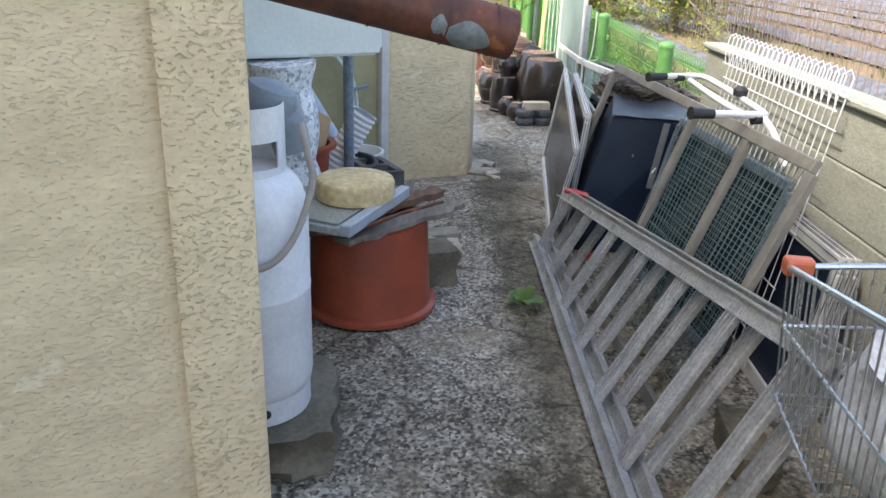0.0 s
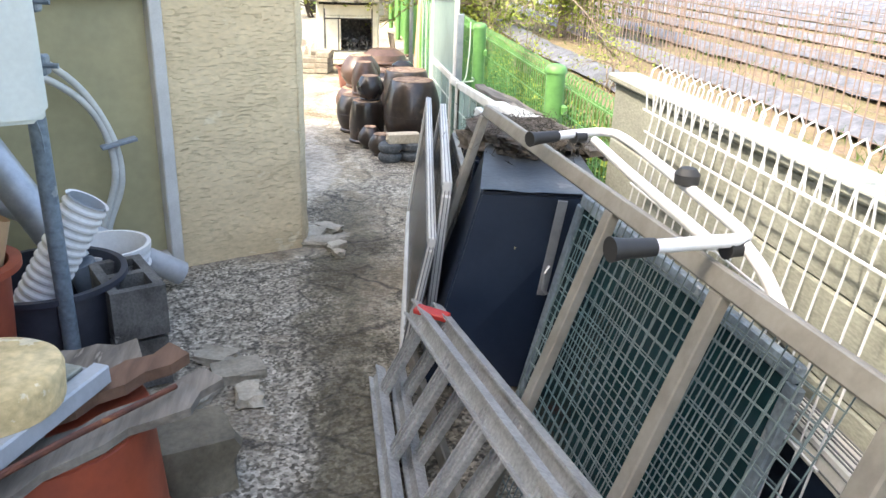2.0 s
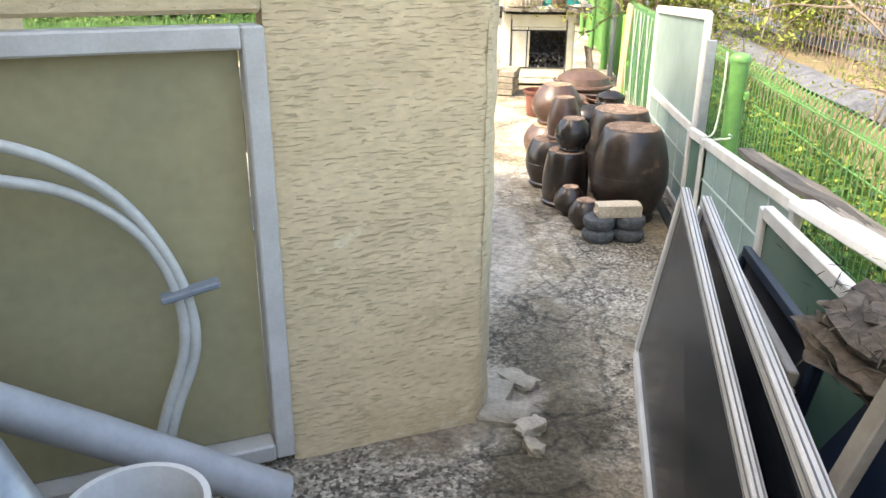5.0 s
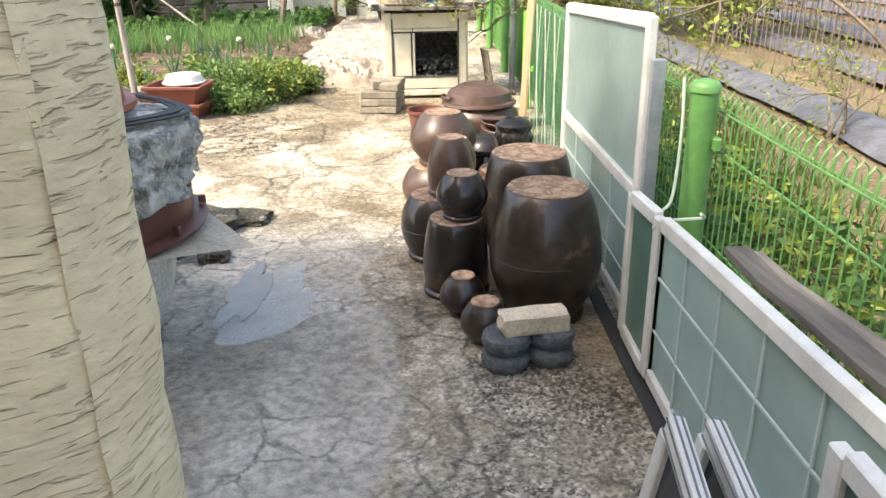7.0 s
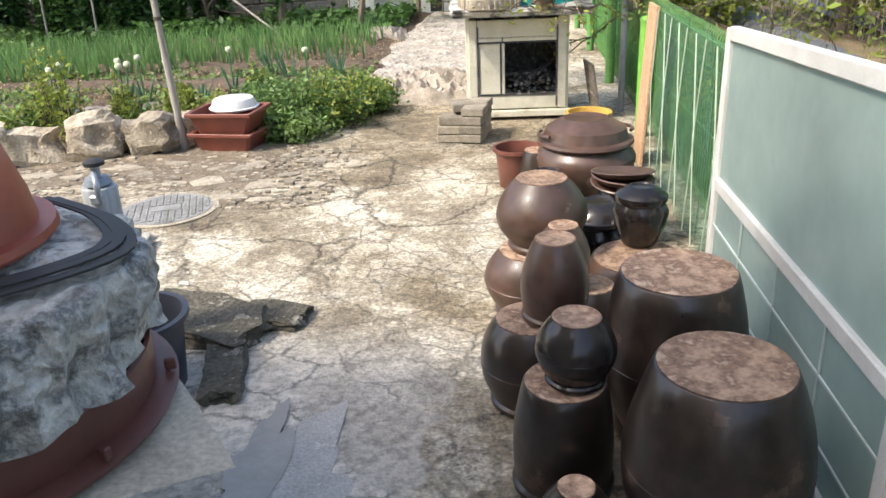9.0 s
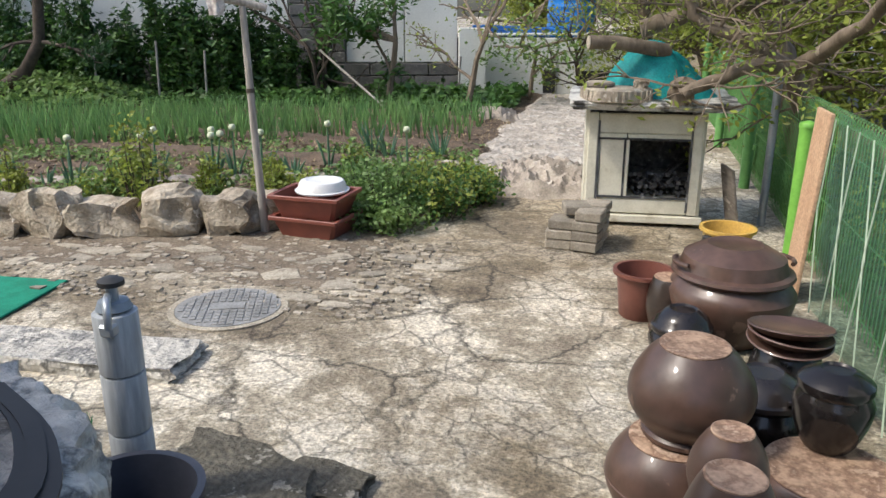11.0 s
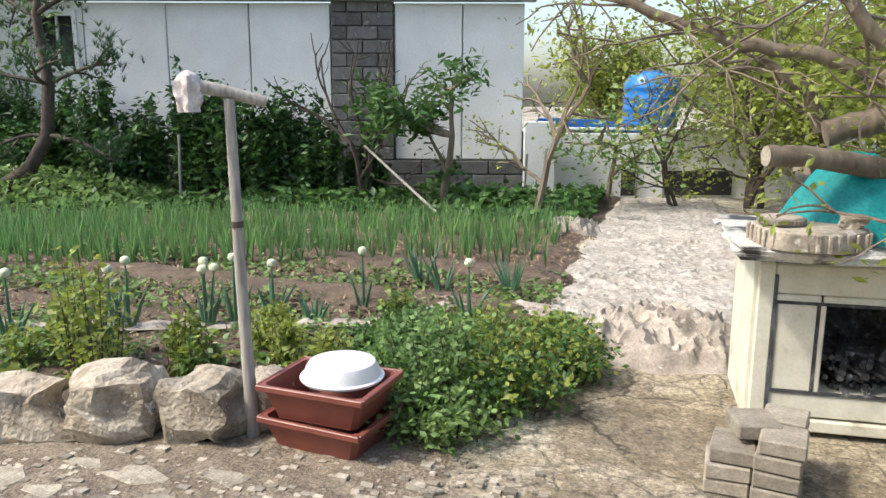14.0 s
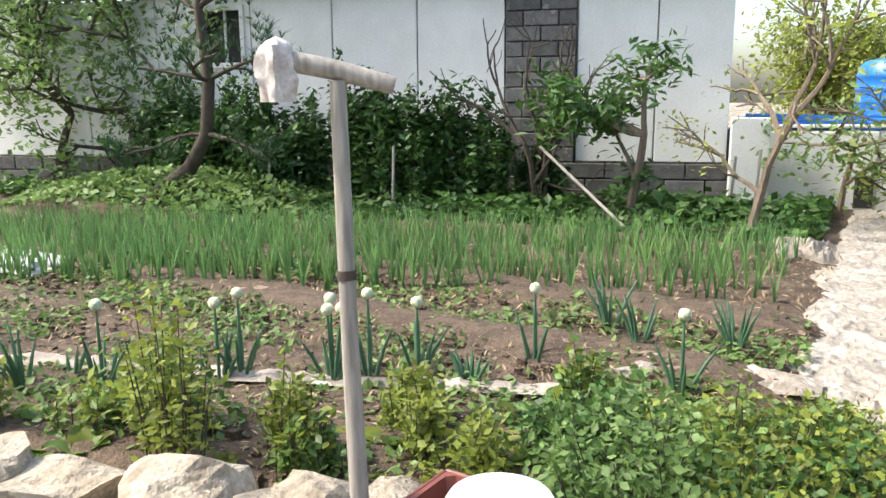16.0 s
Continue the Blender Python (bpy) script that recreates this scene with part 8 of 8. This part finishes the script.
gl = blades("field_straw", np.stack([x, y, -0.12 + 0.012 * np.maximum(0, x - 3.3)], 1), 0.14, 0.012, M_GRASS, lean=0.9, seed=8, per=4)
tagged(gl, "tufts of dry grass in the field", "grass", kind="stuff")

# ---- the yard: stacked basins, tyres, tap post, puddle, slab ----
M_MARBSHEET = mat("marbled_plastic_sheet", (0.52, 0.49, 0.43), (0.15, 0.145, 0.135), scale=11, rough=0.45, bump=0.5, spread=(0.50, 0.60), fine=26, c3=(0.40, 0.38, 0.34), c3at=0.66, dist=0.03, grain=0.3)
M_BROWNPL = mat("brown_plastic", (0.17, 0.062, 0.045), (0.13, 0.05, 0.038), scale=5, rough=0.4, bump=0.05)
M_PLY = mat("dirty_plywood", (0.58, 0.50, 0.38), (0.46, 0.39, 0.29), scale=6, rough=0.8, bump=0.2)
M_BOWL = mat("dirty_white_basin", (0.78, 0.76, 0.69), (0.64, 0.62, 0.54), scale=6, rough=0.5, bump=0.12, c3=(0.33, 0.31, 0.25))
M_TYRE = mat("grey_rubber_block", (0.075, 0.085, 0.095), (0.12, 0.13, 0.14), scale=40, rough=0.85, bump=0.4, fine=120, spread=(0.45, 0.6))
SX, SY = -0.985, 7.96
bw = thing("stone_basin", pose(SX, SY, -0.18), "dirty white round basin at the foot of the stack", "basin")
part("bowl", bm_lathe([(0.17, 0), (0.24, 0.015), (0.31, 0.08), (0.36, 0.18), (0.395, 0.33), (0.405, 0.47), (0.39, 0.48), (0.004, 0.48)], 56, wobble=0.02, seed=2), M_BOWL, bw, smooth=True)
solo("plywood_sheet", bm_grid(14, 14, lambda u, v: pose(SX + 0.07, SY - 0.02, 0.325, 0, 0, 40) @ Vector(((u - 0.5) * 0.98, (v - 0.5) * 0.98, -0.05 * ((2 * u - 1) ** 2 * (2 * v - 1) ** 2) + 0.006 * math.sin(u * 5)))), M_PLY, "warped plywood sheet on the basin", "board", smooth=True)
bt = thing("brown_basin", pose(SX, SY, 0.335), "wide brown plastic basin in the stack", "basin")
part("shell", bm_lathe([(0.48, 0), (0.50, 0.06), (0.50, 0.15), (0.49, 0.155), (0.47, 0.03), (0.004, 0.03)], 56), M_BROWNPL, bt, smooth=True)
part("rim", bm_lathe([(0.49, 0.0), (0.545, 0.004), (0.555, 0.022), (0.53, 0.03), (0.49, 0.03)], 56), M_BROWNPL, bt, smooth=True)
for a in (-0.95, -0.35, 0.4, -1.6):
    part("lug", bm_box(0.03, 0.02, 0.035, pose(math.cos(a) * 0.535, math.sin(a) * 0.535, 0.05, 0, 0, math.degrees(a)), 0.004), M_BROWNPL, bt)


def drape(u, v):
    a = u * 2 * math.pi
    if v < 0.45:
        r = v / 0.45 * 0.52
        z = 0.80 - 0.045 * (v / 0.45) ** 2
    else:
        q = (v - 0.45) / 0.55
        r = 0.52 + 0.04 * math.sin(min(1, q * 1.7) * math.pi / 2) - 0.03 * q
        z = 0.755 - 0.245 * q
        z += (0.03 * math.sin(a * 5 + 0.7) + 0.02 * math.sin(a * 11)) * q
    ca, sa = math.cos(a), math.sin(a)
    w = 0.045 * noise.noise((ca * 3.2, sa * 3.2, z * 6)) + 0.035 * (0.5 - abs(noise.noise((ca * 6, sa * 6, z * 9 + v * 3))) * 2) + 0.016 * noise.noise((ca * 15, sa * 15, z * 26))
    r += w * min(1, max(0, v - 0.3) * 6)
    return Vector((SX + ca * r, SY + sa * r, z + 0.3 * w))


solo("draped_sheet", bm_grid(170, 70, drape), M_MARBSHEET, "grey marbled plastic sheet draped over the stack", "plastic sheet", smooth=True)
solo("hidden_tub", bm_lathe([(0.45, 0.44), (0.46, 0.70), (0.40, 0.735), (0.004, 0.735)], 36, Matrix.Translation((SX, SY, 0))), M_BROWNPL, "brown tub under the marbled sheet", "tub", smooth=True)
st = smooth_path([(SX + 0.20, SY + 0.36, 0.80), (SX + 0.42, SY + 0.22, 0.795), (SX + 0.53, SY + 0.02, 0.79), (SX + 0.33, SY - 0.24, 0.795), (SX + 0.05, SY - 0.40, 0.80), (SX - 0.25, SY - 0.42, 0.80)])
for k, dz in enumerate((0, 0.006, 0.004)):
    off = Vector((-0.034 * k, 0.012 * k, dz))
    bm = bmesh.new()
    rings = []
    for i, p in enumerate(st):
        d = (st[min(i + 1, len(st) - 1)] - st[max(i - 1, 0)]).normalized()
        sd = Vector((-d.y, d.x, 0)) * 0.014
        rings.append([bm.verts.new(p + off + sd * a + Vector((0, 0, z))) for a, z in ((-1, 0), (1, 0), (1, 0.006), (-1, 0.006))])
    for a, b in zip(rings, rings[1:]):
        for j in range(4):
            bm.faces.new((a[j], a[(j + 1) % 4], b[(j + 1) % 4], b[j]))
    bm.faces.new(rings[0][::-1])
    bm.faces.new(rings[-1])
    solo("black_strap", bm, M_RUBBER, "flat black strap lying on the marbled sheet", "strap")
rbw = thing("red_bowl", pose(SX - 0.02, SY + 0.02, 0.805), "terracotta-red plastic bowl upside down on the stack", "bowl")
part("bowl", bm_lathe([(0.345, 0), (0.355, 0.012), (0.35, 0.03), (0.31, 0.03), (0.30, 0.10), (0.265, 0.22), (0.24, 0.245), (0.12, 0.25), (0.004, 0.248)], 48), M_TERRA, rbw, smooth=True)
for rr in (0.06, 0.11, 0.16):
    part("ring_mark", bm_lathe([(rr, 0.248), (rr + 0.004, 0.253), (rr + 0.008, 0.248)], 40, open_ends=True), M_TERRA, rbw, smooth=True)
M_NAVYGL = mat("navy_glass", (0.02, 0.06, 0.14), (0.03, 0.08, 0.17), scale=3, rough=0.15, bump=0.02)
dsm = thing("fallen_window", Matrix(), "dark blue-framed pane lying against the wall's foot", "window sash")
FW = pose(-0.885, 7.561, -0.10, 0, 8, 39.9)
part("pane", bm_box(0.42, 1.3, 0.012, FW @ Matrix.Translation((-0.25, 0, 0)), 0.002), M_NAVYGL, dsm)
part("frame_edge", bm_box(0.045, 1.34, 0.03, FW, 0.004), M_SASH, dsm)
part("seal", bm_box(0.02, 1.34, 0.034, FW @ Matrix.Translation((0.034, 0, -0.002)), 0.004), M_RUBBER, dsm)
part("seal", bm_box(0.016, 1.3, 0.02, FW @ Matrix.Translation((-0.032, 0, 0.004)), 0.003), M_BLUEST, dsm)

for i, (x, y, z) in enumerate([(0.765, 7.66, -0.168), (0.765, 7.66, -0.088), (0.945, 7.70, -0.168), (0.945, 7.70, -0.088)]):
    solo("rubber_ring", bm_lathe([(0.02, 0.0), (0.075, 0.0), (0.092, 0.018), (0.097, 0.04), (0.092, 0.062), (0.072, 0.078), (0.06, 0.074), (0.02, 0.07)], 36, wobble=0.02, seed=i), M_TYRE, "speckled grey rubber ring stacked in a pair", "rubber ring", pose(x, y, z, 0, 0, i * 50), "stacked rubber rings", smooth=True)
solo("stone_bar", bm_rock(0.27, 0.105, 0.075, 22, 5, 0.12, flat=0.9, freq=1.2), M_PLY, "pale stone bar across the rubber rings", "stone", pose(0.87, 7.67, 0.025, 2, 0, 10), smooth=True)

# the marble-like slab, the basins and the tap on the other side

def tap_post():
    t = thing("tap_post", pose(-1.19, 9.2, -0.25, 0, 0, 0), "grey wood-textured outdoor tap post with a dark tap", "tap post")
    M = mat("grey_post_texture", (0.44, 0.46, 0.47), (0.29, 0.31, 0.325), scale=14, rough=0.6, bump=0.4, fine=50, stretch=(1, 1, 0.12))
    for k in range(4):
        part("section", bm_cyl(0.068, 0.20, Matrix.Translation((0, 0, 0.205 * k)), seg=24, bevel=0.006), M, t, smooth=True)
    part("cap", bm_cyl(0.055, 0.025, Matrix.Translation((0, 0, 0.825)), r2=0.045, seg=24), M_GREYPL, t, smooth=True)
    part("tap_body", bm_cyl(0.018, 0.05, Matrix.Translation((0, 0, 0.85)), seg=14), M_GREYST, t, smooth=True)
    part("tap_handle", bm_lathe([(0.02, 0), (0.04, 0.005), (0.04, 0.02), (0.02, 0.03)], 12, Matrix.Translation((0, 0, 0.895))), M_RUBBER, t, "black tap handle", smooth=True)
    part("spout", bm_tube(smooth_path([(0, -0.02, 0.87), (0.03, -0.07, 0.875), (0.05, -0.10, 0.85), (0.05, -0.105, 0.80)]), 0.012, 10), M_GREYST, t, "steel spout", smooth=True)
    part("valve", bm_box(0.05, 0.05, 0.04, None, 0.008, (0.02, -0.06, 0.78)), M_GREYST, t)


tap_post()
tub("black_basin", -1.02, 8.93, -0.19, 0.16, 0.195, 0.32, M_BLACKPL, "black plastic basin with handles beside the tap", cat="basin", lip=0.02)
tub("black_bowl", -0.99, 8.59, -0.19, 0.075, 0.095, 0.18, M_BLACKPL, "small black bowl beside the larger basin", cat="bowl", lip=0.012)
M_KERB = mat("mossy_cement", (0.13, 0.115, 0.085), (0.075, 0.068, 0.05), scale=9, rough=0.95, bump=0.6, fine=45, c3=(0.24, 0.22, 0.18), dist=0.02, grain=0.35)
for i, (x, y, w, d, h, a) in enumerate([(-0.97, 9.42, 0.62, 0.36, 0.13, -20), (-0.66, 9.50, 0.30, 0.20, 0.06, -12), (-0.72, 9.0, 0.16, 0.4, 0.08, 15)]):
    solo("cement_kerb", bm_rock(w, d, h, 41 + i, 6, 0.26, flat=0.9, freq=1.8), M_KERB, "broken dark mossy cement slab in the yard", "slab", pose(x, y, -0.175, 0, 0, a), smooth=False)
M_TURF = mat("artificial_turf", (0.015, 0.16, 0.055), (0.02, 0.21, 0.07), rough=0.6, bump=0)
M_MAT = mat("green_mat", (0.0, 0.22, 0.13), (0.0, 0.17, 0.10), scale=8, rough=0.9, bump=0.4, fine=120)
solo("green_mat", bm_box(1.1, 0.62, 0.014, pose(-3.55, 10.85, -0.19, 0, 0, 4), 0.004), M_MAT, "green door mat lying on the concrete", "mat")
solo("stone_step", bm_rock(1.3, 0.35, 0.08, 46, 5, 0.1, flat=0.95), M_MARBSHEET, "marbled stone strip on the ground", "slab", pose(-2.3, 10.25, -0.17, 0, 0, 3))
rgt = np.random.RandomState(31)
turf = np.stack([-1.79 + rgt.uniform(-0.10, 0.08, 260), 9.55 + rgt.uniform(-0.12, 0.12, 260), np.full(260, -0.185)], 1)
tagged(blades("turf_scrap", turf, 0.07, 0.008, M_TURF, lean=0.6, seed=32, per=5, seg=2), "scrap of bright green artificial turf on the ground", "turf", kind="stuff")
M_WATER = mat("standing_water", (0.34, 0.31, 0.26), (0.26, 0.235, 0.195), scale=3, rough=0.04, bump=0.0, spec=0.6)
M_WATER.node_tree.nodes["Principled BSDF"].inputs["Roughness"].default_value = 0.03
for lk_ in list(M_WATER.node_tree.nodes["Principled BSDF"].inputs["Roughness"].links):
    M_WATER.node_tree.links.remove(lk_)


# damp concrete, kept pale so its colour carries the reflected sky too
M_DAMP = mat("damp_concrete", (0.42, 0.395, 0.35), (0.33, 0.305, 0.265), scale=5, rough=0.22, rough2=0.4, bump=0.12, fine=90, c3=(0.48, 0.455, 0.41))


def pool(cx, cy, rx, ry, lean, z, seed):
    def f(u, v):
        a = u * 2 * math.pi
        r = v * (1 + 0.5 * noise.noise((math.cos(a) * 1.6, math.sin(a) * 1.6, seed)) + 0.28 * noise.noise((math.cos(a) * 5, math.sin(a) * 5, seed + 2)))
        return Vector((cx + math.cos(a) * rx * r + math.sin(a) * lean * r, cy + math.sin(a) * ry * r, z + 0.0008 * (1 - v)))
    return bm_grid(90, 4, f)


solo("damp_patch", pool(-0.28, 8.15, 0.21, 0.62, -0.02, -0.1765, 4), M_DAMP, "smooth damp patch of concrete round the puddle", "damp patch", kind="structure", smooth=True)
solo("puddle", pool(-0.42, 8.38, 0.085, 0.36, 0.02, -0.173, 9), M_WATER, "shallow rainwater puddle on the concrete", "puddle", kind="structure", smooth=True)
# jars' companions by the fence
tub("terracotta_pot", 0.47, 11.45, -0.2, 0.12, 0.15, 0.27, M_BROWNPL, "open brown clay pot with a thick rim", cat="pot")
jar(0.60, 11.28, -0.2, 0.09, 0.115, M_ONGGI, "small dark jar upside down beside the pot", rb=0.085, rm=0.09, seed=21)
for k in range(3):
    solo("clay_saucer", bm_lathe([(0.02, 0.012), (0.13, 0.018), (0.165, 0.035), (0.17, 0.03), (0.13, 0.0), (0.02, 0.0)], 36), M_ONGGIB, "brown clay saucer stacked on a jar", "saucer", pose(1.03, 10.45, 0.115 + 0.028 * k, 6 - 5 * k, 4 * k, 30 * k), "stacked clay lids", smooth=True)
jar(0.98, 11.95, -0.2, 0.02, 0.2, M_ONGGIB, "low brown jar under a burner ring", rb=0.17, rm=0.16, seed=22)
br = thing("burner_ring", pose(0.98, 11.95, 0.03), "black iron burner ring with three lugs on a jar", "burner")
part("ring", bm_lathe([(0.12, 0), (0.20, 0), (0.205, 0.025), (0.12, 0.03)], 40), M_RUBBER, br, smooth=True)
for a in (0.3, 2.4, 4.5):
    part("lug", bm_box(0.05, 0.04, 0.06, pose(math.cos(a) * 0.17, math.sin(a) * 0.17, 0.05, 0, 0, math.degrees(a)), 0.006), M_RUBBER, br)
M_YEL = mat("yellow_plastic", (0.56, 0.36, 0.08), (0.46, 0.29, 0.07), scale=7, rough=0.5, bump=0.1, c3=(0.50, 0.42, 0.26), grain=0.15)
tub("yellow_basin", 1.04, 12.56, -0.2, 0.14, 0.165, 0.24, M_YEL, "yellow plastic basin beside the cabinet", cat="basin", lip=0.02)
M_PEACH = mat("peeling_peach_board", (0.55, 0.36, 0.22), (0.46, 0.28, 0.165), scale=4, rough=0.75, bump=0.2, c3=(0.22, 0.17, 0.11), c3at=0.66)
solo("peach_board", bm_box(0.025, 0.32, 1.10, pose(1.375, 11.98, 0.35, 0, 3, 0), 0.004), M_PEACH, "peeling peach-coloured board leaning on the fence", "board")
M_NETG = frosted("green_net_film", (0.22, 0.36, 0.29), 0.4, 0.72)
solo("green_film", bm_grid(60, 24, lambda u, v: Vector((1.40 + 0.03 * noise.noise((u * 14, v * 4, 0)) + 0.02 * math.sin(u * 22), 9.66 + u * 2.05, -0.18 + v * 1.10))), M_NETG, "clear green net film hung along the fence", "net film", smooth=True)
for i in range(9):
    y = 9.8 + i * 0.22
    solo("net_cord", bm_tube([(1.365, y, -0.15), (1.36, y + 0.12 * (-1) ** i, 0.4), (1.37, y + 0.05, 0.9)], 0.004, 5), M_CORD, "pale cord on the green film", "cord", group="cords on the film")
fence_post(12.66, 0.74, M_LIME)
solo("steel_fence_pole", bm_cyl(0.03, 1.25, pose(1.42, 13.55, -0.2), seg=16), M_GREYST, "grey steel pole by the fence", "pole", smooth=True)
solo("grey_lean_board", bm_box(0.02, 0.3, 0.5, pose(1.14, 13.35, 0.05, 0, -10, 10), 0.003), M_OLDWOOD, "grey board leaning beside the cabinet", "board")
# brown gravelly dirt before the stones
M_DIRT = mat("gravelly_dirt", (0.24, 0.195, 0.14), (0.13, 0.10, 0.07), scale=7, rough=0.95, bump=0.6, fine=70, c3=(0.36, 0.32, 0.26), dist=0.015, grain=0.45)


def dirt(u, v):
    x = -6.0 + u * 5.0
    y0, y1 = 11.3 + 0.25 * noise.noise((x * 1.3, 0, 0)) - 0.06 * (x + 2), 12.75 - 0.10 * max(0, -2.2 - x)
    y = y0 + (y1 - y0) * v
    e = min(1, v * 8, (1 - u) * 10)
    return Vector((x, y, ground_z(y) - 0.02 + e * (0.03 + 0.008 * noise.noise((x * 5, y * 5, 0)))))


solo("dirt_strip", bm_grid(90, 24, dirt), M_DIRT, "brown gravelly dirt before the edging stones", "dirt", kind="structure", smooth=True)
solo("blue_white_sheet", bm_rock(0.9, 0.5, 0.12, 61, 6, 0.3, pose(-7.9, 14.9, -0.12), flat=0.85), M_WHITEPL, "white plastic bundle lying by the bed", "plastic bundle", smooth=True)
for i, (x, w, h) in enumerate([(-12.75, 0.34, 0.62), (-11.9, 0.55, 0.36)]):
    lidded(x, 19.6, -0.1, -0.1 + h, w, M_ONGGIB, "brown clay jar under the trees by the wall", seed=40 + i)
solo("leaning_stick", bm_tube([(-4.75, 19.9, 0.75), (-3.4, 19.2, -0.1)], 0.02, 10), M_POST, "grey pole leaning by the block pier", "pole", smooth=True)
for i, (x, y, h) in enumerate([(-2.55, 20.9, 0.6), (-2.25, 20.8, 0.7), (-8.3, 18.8, 0.8), (-7.2, 18.9, 0.9), (-6.4, 19.0, 0.75)]):
    solo("stake", bm_tube([(x, y, -0.2), (x + 0.04, y, h)], 0.018, 8), M_POST, "thin wooden stake among the plants", "stake", group="garden stakes")

# clods and dry litter on the beds
rg = np.random.RandomState(15)
bmc = bmesh.new()
for i in range(1300):
    x = rg.uniform(-8, -1.2)
    y = rg.uniform(12.75, 16.2)
    s = rg.uniform(0.015, 0.05)
    bm_rock(s * 1.4, s * 1.1, s * 0.8, i, 0, 0.5, Matrix.Translation((x, y, -0.13 + s * 0.2 + rg.uniform(-0.02, 0.02))), bmc)
solo("soil_clods", bmc, M_SOIL, "loose clods of brown soil on the bed", "soil", kind="stuff")
n = 7000
x, y = rg.uniform(-8, -1.2, n), rg.uniform(12.75, 19.0, n)
M_LITTER = island(mat("dry_litter", (0.36, 0.28, 0.17), (0.26, 0.19, 0.11), rough=0.9, bump=0), 0.6, 1.5)
tagged(leaves("litter", np.stack([x, y, -0.115 + rg.uniform(0, 0.03, n)], 1), 0.06, M_LITTER, None, 0.85, 16, 0.22), "dry straw and leaf litter on the soil", "litter", kind="stuff")
